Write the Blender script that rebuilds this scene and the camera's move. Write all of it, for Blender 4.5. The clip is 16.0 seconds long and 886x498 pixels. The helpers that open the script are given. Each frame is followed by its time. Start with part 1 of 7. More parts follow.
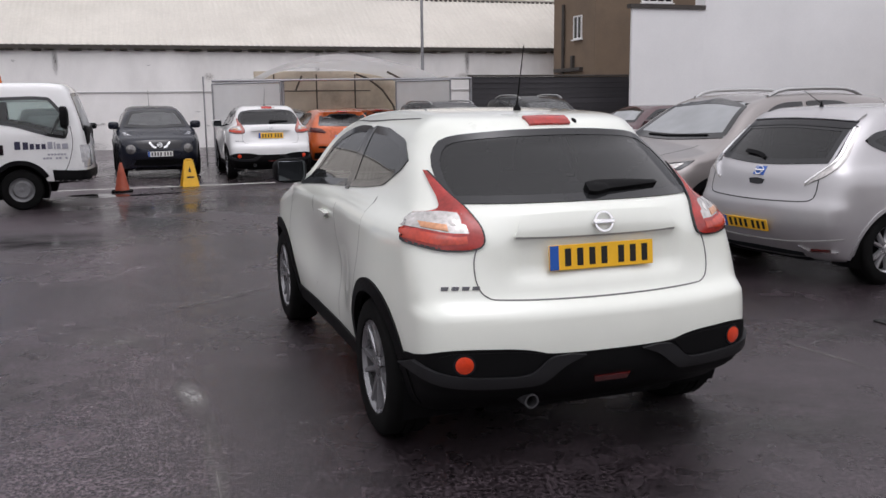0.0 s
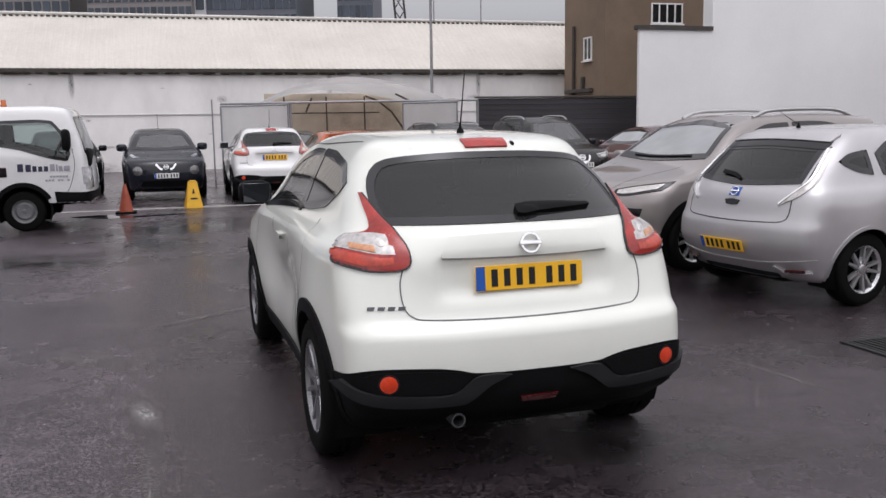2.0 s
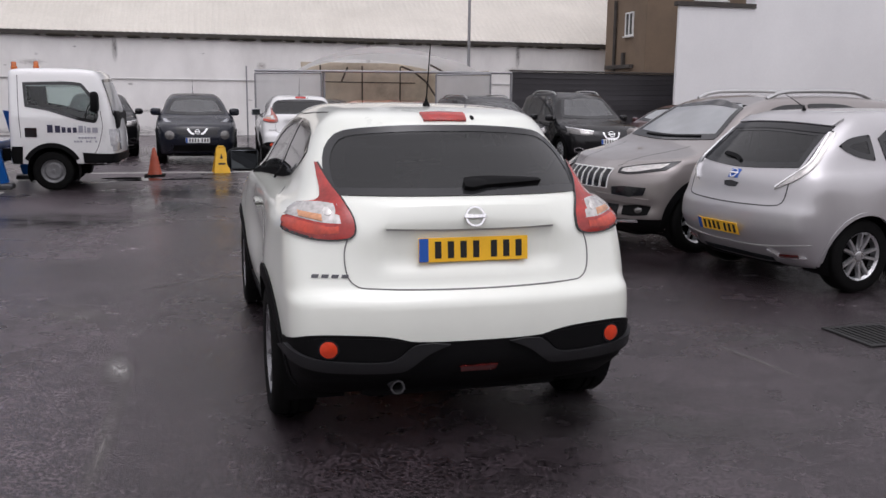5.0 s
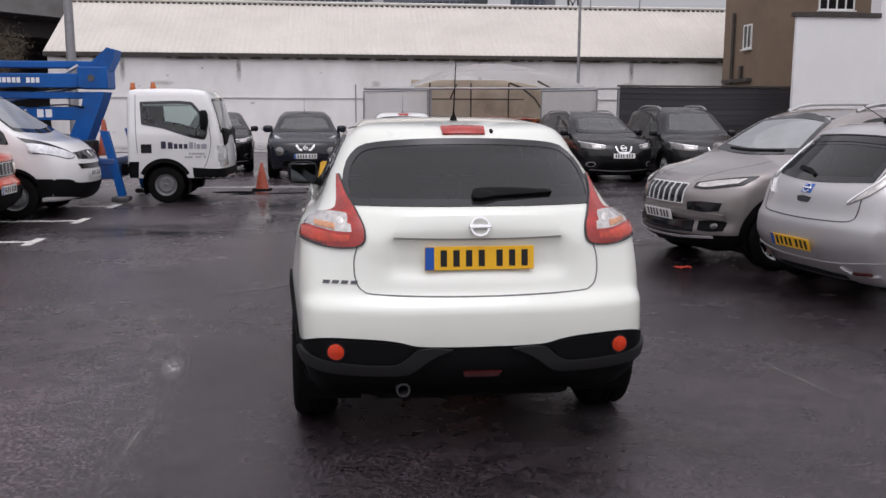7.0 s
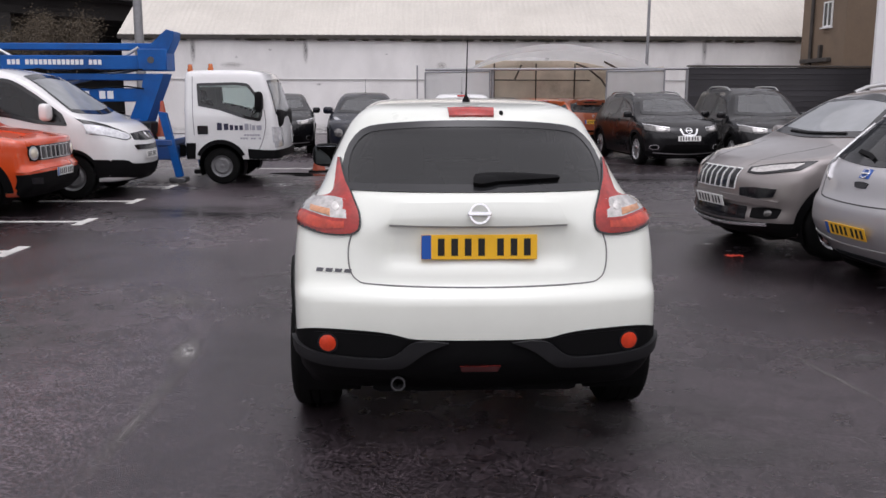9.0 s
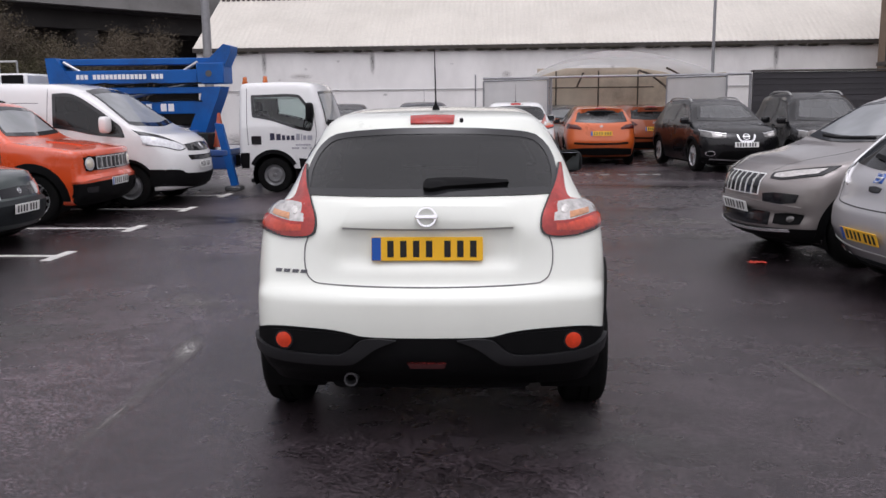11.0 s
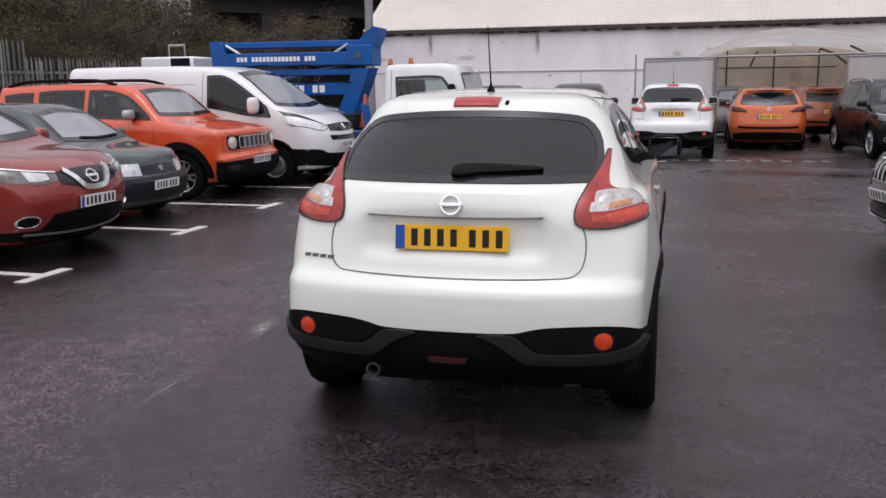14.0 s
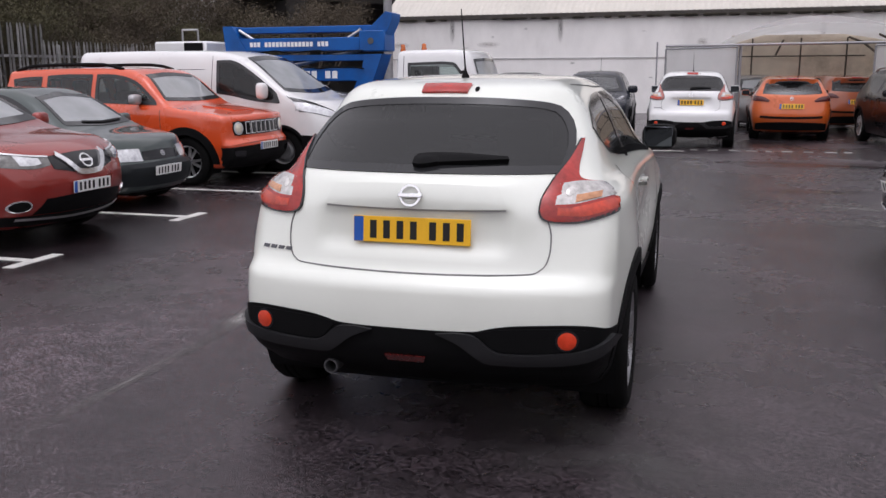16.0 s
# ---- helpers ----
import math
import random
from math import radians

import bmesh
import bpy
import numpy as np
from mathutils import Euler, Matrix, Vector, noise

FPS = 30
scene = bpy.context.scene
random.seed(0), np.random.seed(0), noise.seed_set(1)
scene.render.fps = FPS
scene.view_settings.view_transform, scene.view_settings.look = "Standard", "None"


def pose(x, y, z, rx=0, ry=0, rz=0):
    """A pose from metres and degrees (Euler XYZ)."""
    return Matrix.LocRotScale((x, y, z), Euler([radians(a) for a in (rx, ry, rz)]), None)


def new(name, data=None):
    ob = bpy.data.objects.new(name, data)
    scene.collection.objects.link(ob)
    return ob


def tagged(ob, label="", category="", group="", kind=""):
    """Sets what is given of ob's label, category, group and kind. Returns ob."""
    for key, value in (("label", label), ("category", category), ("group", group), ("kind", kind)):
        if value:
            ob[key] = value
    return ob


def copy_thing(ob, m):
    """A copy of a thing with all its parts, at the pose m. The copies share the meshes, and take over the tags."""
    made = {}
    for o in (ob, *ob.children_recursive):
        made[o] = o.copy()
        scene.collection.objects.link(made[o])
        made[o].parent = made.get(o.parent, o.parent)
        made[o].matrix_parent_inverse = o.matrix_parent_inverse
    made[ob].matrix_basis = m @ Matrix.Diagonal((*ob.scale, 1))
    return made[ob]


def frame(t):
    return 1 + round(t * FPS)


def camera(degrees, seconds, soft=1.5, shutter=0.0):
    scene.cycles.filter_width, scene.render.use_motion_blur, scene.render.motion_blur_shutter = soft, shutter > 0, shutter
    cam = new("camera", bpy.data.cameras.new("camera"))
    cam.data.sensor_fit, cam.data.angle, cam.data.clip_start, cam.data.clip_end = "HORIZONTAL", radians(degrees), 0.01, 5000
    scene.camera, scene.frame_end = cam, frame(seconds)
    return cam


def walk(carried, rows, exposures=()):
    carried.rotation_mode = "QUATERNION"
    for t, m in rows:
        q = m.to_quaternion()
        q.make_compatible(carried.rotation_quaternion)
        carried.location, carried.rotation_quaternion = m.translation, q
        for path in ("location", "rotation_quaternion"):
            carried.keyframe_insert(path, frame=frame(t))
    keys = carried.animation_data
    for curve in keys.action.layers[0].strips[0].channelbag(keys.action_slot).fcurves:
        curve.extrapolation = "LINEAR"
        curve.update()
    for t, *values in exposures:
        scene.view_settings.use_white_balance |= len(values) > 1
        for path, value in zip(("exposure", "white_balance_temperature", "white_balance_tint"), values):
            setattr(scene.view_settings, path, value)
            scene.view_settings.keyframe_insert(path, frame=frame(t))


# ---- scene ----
cam = camera(53.1, 16.0)
METRES, EYE, TILT, LEAN, TURN = 3.858, 1.62, -1.15, -0.35, 0.0
ROWS = [
    (0.0, 0.0, 0.0, 0.0, -0.15, -8.34, 1.02),
    (0.5, 0.0074, -0.0008, 0.0011, -1.33, -7.62, 1.71),
    (1.0, 0.035, -0.0045, 0.0003, -0.94, -7.28, 1.85),
    (1.5, 0.0729, -0.0121, -0.0004, 0.4, -7.08, 1.62),
    (2.0, 0.1072, -0.0141, 0.0003, 1.23, -6.98, 1.2),
    (2.5, 0.1225, 0.0015, -0.002, 1.12, -6.94, 1.02),
    (3.0, 0.1386, 0.027, -0.0003, 2.31, -7.51, 0.56),
    (3.5, 0.1564, 0.0332, 0.0018, 1.57, -8.23, 0.46),
    (6.0, 0.2832, -0.0639, 0.0002, 7.28, -8.74, -0.02),
    (6.5, 0.321, -0.0615, -0.0017, 9.02, -8.11, 0.55),
    (7.0, 0.3658, -0.0457, -0.0021, 12.25, -7.71, -0.12),
    (7.5, 0.3922, -0.0379, -0.0027, 14.54, -8.12, -0.02),
    (8.0, 0.4029, -0.0023, -0.0045, 16.6, -8.24, 0.03),
    (8.5, 0.4154, 0.0208, -0.0015, 16.78, -8.8, -0.29),
    (11.0, 0.5998, 0.0371, -0.0036, 22.12, -8.31, 0.48),
    (11.5, 0.6432, 0.0583, -0.0033, 24.92, -8.09, -0.12),
    (12.0, 0.6724, 0.0729, -0.0051, 27.74, -8.15, -0.45),
    (12.5, 0.6814, 0.0925, -0.0079, 29.32, -8.82, -0.03),
    (13.0, 0.6908, 0.1206, -0.0064, 30.21, -8.94, 0.4),
    (13.5, 0.7046, 0.1412, -0.0032, 31.2, -9.19, 0.75),
    (14.0, 0.7328, 0.1649, -0.0036, 33.62, -9.41, 0.3),
    (14.5, 0.756, 0.1861, -0.0053, 35.02, -9.27, 0.07),
    (15.0, 0.7712, 0.1956, -0.0073, 36.18, -9.64, -0.16),
    (15.5, 0.7666, 0.2253, -0.0085, 36.04, -9.88, -0.13),
    (16.0, 0.7685, 0.2446, -0.0049, 35.43, -10.22, -0.11),
]
walk(cam, [(t, pose(0, 0, EYE, TILT, LEAN, TURN) @ pose(METRES * x, METRES * y, METRES * z, 90 + pitch, roll, yaw)) for t, x, y, z, yaw, pitch, roll in ROWS],
     exposures=[(0.0, -0.06, 6250, 16), (2.3, 0.03, 6250, 16.5), (3.5, -0.03, 6250, 17), (6.0, -0.10, 6250, 18), (8.0, -0.04, 6250, 18), (11.0, 0.0, 6220, 18), (13.5, -0.03, 6210, 18.5), (16.0, -0.05, 6200, 19)])

# ---- light ----
world = bpy.data.worlds.new("overcast_sky")
scene.world = world
world.use_nodes = True
wn, wl = world.node_tree.nodes, world.node_tree.links
SUN_EL, SUN_ROT = 73.0, 160.0
sky = wn.new("ShaderNodeTexSky")
sky.sky_type, sky.sun_disc = "NISHITA", False
sky.sun_elevation, sky.sun_rotation = radians(SUN_EL), radians(SUN_ROT)
sky.air_density, sky.dust_density, sky.ozone_density = 1.0, 4.0, 1.0
cloud = wn.new("ShaderNodeHueSaturation")
cloud.inputs["Saturation"].default_value = 0.06
wl.new(sky.outputs[0], cloud.inputs["Color"])
wl.new(cloud.outputs[0], wn["Background"].inputs[0])
wn["Background"].inputs[1].default_value = 0.145
sun = new("sun", bpy.data.lights.new("sun", "SUN"))
sun.data.energy, sun.data.angle, sun.data.color = 1.32, radians(150), (1.0, 0.97, 0.93)
sun.matrix_world = pose(0, 0, 30, 90 - SUN_EL, 0, 180 - SUN_ROT)

# ---- materials ----
def node(nt, kind, **inputs):
    n = nt.nodes.new(kind)
    for k, v in inputs.items():
        n.inputs[k.replace("_", " ")].default_value = v
    return n


def material(name, rgb, rough=0.5, metal=0.0, var=0.15, scale=3.0, fine=60.0, bump=0.0, coat=0.0, stain=None, stain_amount=0.0,
             rough_var=0.0, spec=0.5, per_piece=0.0, stretch=(1, 1, 1)):
    """A painted, plastic or mineral surface: colour varied at two scales, stains with a shape of their own, fine relief."""
    m = bpy.data.materials.new(name)
    m.use_nodes = True
    nt = m.node_tree
    b = nt.nodes["Principled BSDF"]
    b.inputs["Metallic"].default_value, b.inputs["Coat Weight"].default_value = metal, coat
    b.inputs["Coat Roughness"].default_value = 0.04
    b.inputs["Specular IOR Level"].default_value = spec
    co = nt.nodes.new("ShaderNodeTexCoord")
    mp = nt.nodes.new("ShaderNodeMapping")
    mp.inputs["Scale"].default_value = stretch
    nt.links.new(co.outputs["Object"], mp.inputs[0])
    big = node(nt, "ShaderNodeTexNoise", Scale=scale, Detail=6.0, Roughness=0.6)
    small = node(nt, "ShaderNodeTexNoise", Scale=fine, Detail=3.0)
    nt.links.new(mp.outputs[0], big.inputs["Vector"])
    nt.links.new(co.outputs["Object"], small.inputs["Vector"])
    add = nt.nodes.new("ShaderNodeMath")
    add.operation = "MULTIPLY_ADD"
    add.inputs[1].default_value = 0.45
    nt.links.new(small.outputs["Fac"], add.inputs[0])
    nt.links.new(big.outputs["Fac"], add.inputs[2])
    rng = node(nt, "ShaderNodeMapRange")
    rng.inputs["From Min"].default_value, rng.inputs["From Max"].default_value = 0.45, 1.0
    rng.inputs["To Min"].default_value, rng.inputs["To Max"].default_value = 1 - var, 1 + var
    nt.links.new(add.outputs[0], rng.inputs["Value"])
    val = rng.outputs[0]
    if per_piece:
        info = nt.nodes.new("ShaderNodeObjectInfo")
        pr = node(nt, "ShaderNodeMapRange")
        pr.inputs["To Min"].default_value, pr.inputs["To Max"].default_value = 1 - per_piece, 1 + per_piece
        nt.links.new(info.outputs["Random"], pr.inputs["Value"])
        mul = nt.nodes.new("ShaderNodeMath")
        mul.operation = "MULTIPLY"
        nt.links.new(val, mul.inputs[0]), nt.links.new(pr.outputs[0], mul.inputs[1])
        val = mul.outputs[0]
    mix = nt.nodes.new("ShaderNodeVectorMath")
    mix.operation = "SCALE"
    mix.inputs[0].default_value = rgb
    nt.links.new(val, mix.inputs["Scale"])
    col = mix.outputs[0]
    if stain:
        sn = node(nt, "ShaderNodeTexNoise", Scale=scale * 0.6, Detail=8.0, Roughness=0.7)
        nt.links.new(mp.outputs[0], sn.inputs["Vector"])
        sr = node(nt, "ShaderNodeMapRange")
        sr.inputs["From Min"].default_value, sr.inputs["From Max"].default_value = 0.5, 0.68
        sr.inputs["To Max"].default_value = stain_amount
        nt.links.new(sn.outputs["Fac"], sr.inputs["Value"])
        sm = nt.nodes.new("ShaderNodeMix")
        sm.data_type = "RGBA"
        sm.inputs["B"].default_value = (*stain, 1)
        nt.links.new(sr.outputs[0], sm.inputs["Factor"])
        nt.links.new(col, sm.inputs["A"])
        col = sm.outputs["Result"]
    nt.links.new(col, b.inputs["Base Color"])
    b.inputs["Roughness"].default_value = rough
    if rough_var:
        rr = node(nt, "ShaderNodeMapRange")
        rr.inputs["From Min"].default_value, rr.inputs["From Max"].default_value = 0.35, 0.65
        rr.inputs["To Min"].default_value, rr.inputs["To Max"].default_value = max(0.03, rough - rough_var), min(1, rough + rough_var)
        nt.links.new(big.outputs["Fac"], rr.inputs["Value"])
        nt.links.new(rr.outputs[0], b.inputs["Roughness"])
    if bump:
        bp = node(nt, "ShaderNodeBump", Strength=bump, Distance=0.01)
        nt.links.new(small.outputs["Fac"], bp.inputs["Height"])
        nt.links.new(bp.outputs[0], b.inputs["Normal"])
    return m


def paint(name, rgb, metal=0.0, rough=0.35, grime=0.3, coat=1.0, spec=0.5):
    """Car paint under clear coat, with road film."""
    return material(name, rgb, rough, metal, 0.05, 1.5, 900.0, 0.0, coat, (0.16, 0.15, 0.14), grime * 0.25, 0.08, spec)


def glass(name, tint, ior=1.5, haze=0.02, film=0.0):
    """A thin tinted pane: light passes straight, the surface mirrors by angle; film mixes in pale diffuse colour,
    mostly painted sky reflection over a slight wet scatter.
    """
    m = bpy.data.materials.new(name)
    m.use_nodes = True
    nt = m.node_tree
    nt.nodes.remove(nt.nodes["Principled BSDF"])
    tr = node(nt, "ShaderNodeBsdfTransparent", Color=(*tint, 1))
    gl = node(nt, "ShaderNodeBsdfGlossy", Color=(1, 1, 1, 1), Roughness=haze)
    fr = node(nt, "ShaderNodeFresnel", IOR=ior)
    mx = nt.nodes.new("ShaderNodeMixShader")
    nt.links.new(fr.outputs[0], mx.inputs[0])
    nt.links.new(tr.outputs[0], mx.inputs[1])
    nt.links.new(gl.outputs[0], mx.inputs[2])
    out = mx
    if film:
        # pale colour that stands in for reflected sky
        sky_tone = node(nt, "ShaderNodeBsdfDiffuse", Color=(0.68, 0.71, 0.73, 1))
        no = node(nt, "ShaderNodeTexNoise", Scale=1.6, Detail=3.0)
        co = nt.nodes.new("ShaderNodeTexCoord")
        nt.links.new(co.outputs["Object"], no.inputs["Vector"])
        mr = node(nt, "ShaderNodeMapRange")
        mr.inputs["From Min"].default_value, mr.inputs["From Max"].default_value = 0.3, 0.7
        mr.inputs["To Min"].default_value, mr.inputs["To Max"].default_value = film * 0.75, film * 1.25
        nt.links.new(no.outputs["Fac"], mr.inputs["Value"])
        out = nt.nodes.new("ShaderNodeMixShader")
        nt.links.new(mr.outputs[0], out.inputs[0])
        nt.links.new(mx.outputs[0], out.inputs[1])
        nt.links.new(sky_tone.outputs[0], out.inputs[2])
    nt.links.new(out.outputs[0], nt.nodes["Material Output"].inputs[0])
    return m


WHITE_PEARL = paint("white_pearl_paint", (0.80, 0.825, 0.755), grime=0.12)
WHITE_PAINT = paint("white_paint", (0.72, 0.72, 0.715))
SILVER = paint("silver_paint", (0.47, 0.46, 0.47), 0.45, 0.38)
TAUPE = paint("taupe_metallic_paint", (0.27, 0.245, 0.235), 0.5, 0.36)
BLACK_PAINT = paint("black_paint", (0.006, 0.006, 0.007), 0.0, 0.3, 0.03, 0.45, 0.2)
NAVY = paint("blue_black_paint", (0.008, 0.010, 0.018), 0.0, 0.3, 0.03, 0.5, 0.2)
ORANGE = paint("orange_paint", (0.58, 0.105, 0.012), 0.2, 0.32)
RED_ORANGE = paint("red_orange_paint", (0.66, 0.070, 0.009), 0.0, 0.32)
MAROON = paint("dark_red_metallic_paint", (0.27, 0.020, 0.013), 0.3, 0.32)
GREEN = paint("dark_green_paint", (0.028, 0.045, 0.042), 0.3, 0.4)
DARKRED = paint("deep_red_paint", (0.06, 0.015, 0.02), 0.2, 0.32)
GREY_PAINT = paint("grey_paint", (0.2, 0.2, 0.2), 0.4, 0.35)
PLASTIC = material("black_plastic", (0.005, 0.005, 0.0055), 0.6, var=0.25, scale=6, fine=400, bump=0.15, spec=0.10)
GREY_PLASTIC = material("grey_plastic", (0.011, 0.014, 0.016), 0.55, spec=0.25, var=0.2, scale=6, fine=400, bump=0.15)
SWEEP_GREY = material("satin_grey_plastic", (0.018, 0.018, 0.0195), 0.5, spec=0.22, var=0.15, scale=6, fine=400, bump=0.12)
GLOSS_BLACK = material("gloss_black", (0.01, 0.01, 0.012), 0.12, var=0.1)
FRIT = material("glass_edge_band", (0.020, 0.0205, 0.022), 0.06, var=0.1)
RUBBER = material("tyre_rubber", (0.005, 0.005, 0.005), 0.85, spec=0.12, var=0.3, scale=8, fine=120, bump=0.3)
ALLOY = material("alloy_rim", (0.52, 0.52, 0.53), 0.3, 0.85, var=0.12, scale=8, rough_var=0.1)
LIGHT_STEEL = material("grey_steel_wheel", (0.17, 0.17, 0.175), 0.45, 0.3, var=0.3, scale=10)
DARK_ALLOY = material("dark_alloy_rim", (0.30, 0.30, 0.31), 0.3, 0.8, var=0.15, scale=8, rough_var=0.1)
STEEL = material("steel_wheel", (0.09, 0.09, 0.095), 0.45, 0.4, var=0.2, scale=8)
CHROME = material("chrome", (0.86, 0.86, 0.87), 0.16, 0.85, var=0.04)
SATIN = material("satin_metal", (0.5, 0.5, 0.5), 0.3, 0.8, var=0.08)
DARK_CLOTH = material("seat_cloth", (0.03, 0.03, 0.033), 0.9, var=0.2, scale=10, fine=300, bump=0.2)
TINT = glass("privacy_glass", (0.06, 0.063, 0.066), 1.45, 0.02, 0.015)
CLEAR = glass("clear_car_glass", (0.36, 0.40, 0.39), 1.5, 0.02, 0.02)
CAB_GLASS = glass("cab_glass", (0.66, 0.74, 0.72), 1.45, 0.02, 0.03)
# dark base colour stands in for dark surroundings reflected in the door mirrors
MIRROR = material("darkened_mirror", (0.06, 0.065, 0.07), 0.03, 1.0, var=0.02)
# the strong film paints the bright sky reflection into the windscreens
SCREEN = glass("sky_pale_windscreen", (0.42, 0.48, 0.47), 2.4, 0.03, 0.33)
# the same pane with less painted sky reflection
DIM_SCREEN = glass("shaded_windscreen", (0.38, 0.42, 0.42), 1.8, 0.03, 0.07)
LAMP_RED = material("red_lens", (0.34, 0.020, 0.014), 0.22, var=0.45, scale=9, coat=0.25)
LAMP_CELL = material("orange_red_cell", (0.46, 0.035, 0.010), 0.2, var=0.4, scale=11, coat=0.3)
LAMP_OLD = material("faded_pink_lens", (0.38, 0.13, 0.11), 0.25, var=0.4, scale=10, coat=0.3)
BULB = material("bulb_reflector", (0.72, 0.70, 0.67), 0.2, 0.3, var=0.2, scale=30, coat=1.0)
LAMP_DEEP = material("unlit_red_lens", (0.07, 0.006, 0.005), 0.2, var=0.2, scale=20, coat=0.3)
LAMP_SMOKE = material("smoked_amber", (0.55, 0.26, 0.13), 0.2, 0.2, var=0.35, scale=22, coat=0.5)
LAMP_AMBER = material("amber_reflector", (0.66, 0.045, 0.008), 0.2, var=0.25, scale=30, fine=500, bump=0.2, coat=0.5)
LAMP_CLEAR = material("clear_lens", (0.54, 0.52, 0.50), 0.16, 0.45, var=0.35, scale=30, fine=50, coat=1.0)
BRIGHT_TRIM = material("bright_grille_trim", (0.85, 0.85, 0.84), 0.35, 0.2, var=0.06)
LAMP_DIM = material("lamp_housing", (0.15, 0.145, 0.14), 0.2, 0.4, var=0.6, scale=12, fine=40, coat=0.8)
INK_GREY = material("dark_metal", (0.10, 0.10, 0.11), 0.35, 0.5, var=0.1)
WARM_LENS = material("warm_headlamp_lens", (0.80, 0.74, 0.60), 0.12, 0.3, var=0.3, scale=14, fine=40, coat=1.0)
LAMP_HEAD = material("headlamp_lens", (0.68, 0.69, 0.71), 0.12, 0.4, var=0.35, scale=14, fine=40, coat=1.0)
PLATE_YELLOW = material("yellow_plate", (0.90, 0.50, 0.025), 0.35, var=0.05)
PLATE_WHITE = material("white_plate", (0.75, 0.75, 0.73), 0.35, var=0.05)
PLATE_INK = material("plate_ink", (0.01, 0.01, 0.01), 0.5, var=0.1)
PLATE_BLUE = material("plate_blue", (0.02, 0.1, 0.42), 0.4, var=0.05)
SEAM = material("panel_gap", (0.05, 0.05, 0.05), 0.8, var=0.1)
GATE_SEAM = material("tailgate_gap", (0.16, 0.16, 0.155), 0.8, var=0.2)
SOFT_GREY = material("soft_grey_edge", (0.42, 0.42, 0.41), 0.5, var=0.1)


# ---- mesh helpers ----
def link_mesh(name, bm, mat, parent=None, label="", smooth=True):
    me = bpy.data.meshes.new(name)
    bm.normal_update()
    bm.to_mesh(me)
    bm.free()
    if smooth:
        me.shade_smooth()
        me.set_sharp_from_angle(angle=radians(38))
    for m in mat if isinstance(mat, (list, tuple)) else [mat]:
        me.materials.append(m)
    ob = new(name, me)
    if parent is not None:
        ob.parent = parent
    if label:
        ob["label"] = label
    return ob


def part(name, bm, mat, parent, label=""):
    return link_mesh(name, bm, mat, parent, label)


def box(bm, x0, x1, y0, y1, z0, z1, bevel=0.0, seg=1, m=None, mi=0):
    """A box, bevelled, added to bm; m: a matrix on top."""
    vs = bmesh.ops.create_cube(bm, size=1.0)["verts"]
    t = Matrix.Translation(((x0 + x1) / 2, (y0 + y1) / 2, (z0 + z1) / 2)) @ Matrix.Diagonal((x1 - x0, y1 - y0, z1 - z0, 1))
    bmesh.ops.transform(bm, matrix=(m @ t) if m else t, verts=vs)
    faces = list({f for v in vs for f in v.link_faces})
    for f in faces:
        f.material_index = mi
    if bevel:
        es = list({e for v in vs for e in v.link_edges})
        bmesh.ops.bevel(bm, geom=es, offset=bevel, segments=seg, affect="EDGES", profile=0.5)
    return bm


def tube(bm, a, b, r0, r1=None, n=10, caps=True):
    """A round bar from a to b."""
    a, b = Vector(a), Vector(b)
    r1 = r0 if r1 is None else r1
    d = (b - a)
    q = d.to_track_quat("Z", "Y").to_matrix()
    rings = []
    for p, r in ((a, r0), (b, r1)):
        rings.append([bm.verts.new(p + q @ Vector((r * math.cos(2 * math.pi * i / n), r * math.sin(2 * math.pi * i / n), 0))) for i in range(n)])
    for i in range(n):
        bm.faces.new((rings[0][i], rings[0][(i + 1) % n], rings[1][(i + 1) % n], rings[1][i]))
    if caps:
        bm.faces.new(rings[0][::-1]), bm.faces.new(rings[1])
    return bm


def pipe(bm, pts, r, n=8):
    for a, b in zip(pts[:-1], pts[1:]):
        tube(bm, a, b, r, r, n)
    return bm


def hose(bm, pts, r, n=8):
    """One bent round bar through the points."""
    pts = [Vector(p) for p in pts]
    rings = []
    for i, p in enumerate(pts):
        d = pts[min(i + 1, len(pts) - 1)] - pts[max(i - 1, 0)]
        side = d.cross(Vector((0.1, 0.2, 1))).normalized()
        up = side.cross(d).normalized()
        rings.append([bm.verts.new(p + side * (r * math.cos(2 * math.pi * k / n)) + up * (r * math.sin(2 * math.pi * k / n))) for k in range(n)])
    for a, b in zip(rings, rings[1:]):
        for k in range(n):
            bm.faces.new((a[k], a[(k + 1) % n], b[(k + 1) % n], b[k]))
    bm.faces.new(rings[0][::-1]), bm.faces.new(rings[-1])
    bmesh.ops.recalc_face_normals(bm, faces=bm.faces[:])
    return bm


def revolve(bm, profile, n=32, axis="X"):
    """A closed or open profile of (radius, along) turned about the axis."""
    rings = []
    for i in range(n):
        c, s = math.cos(2 * math.pi * i / n), math.sin(2 * math.pi * i / n)
        ring = []
        for r, a in profile:
            ring.append(bm.verts.new((a, r * c, r * s) if axis == "X" else (r * c, r * s, a)))
        rings.append(ring)
    for i in range(n):
        p, q = rings[i], rings[(i + 1) % n]
        for j in range(len(profile) - 1):
            bm.faces.new((p[j], p[j + 1], q[j + 1], q[j]))
    bmesh.ops.recalc_face_normals(bm, faces=bm.faces[:])
    return bm


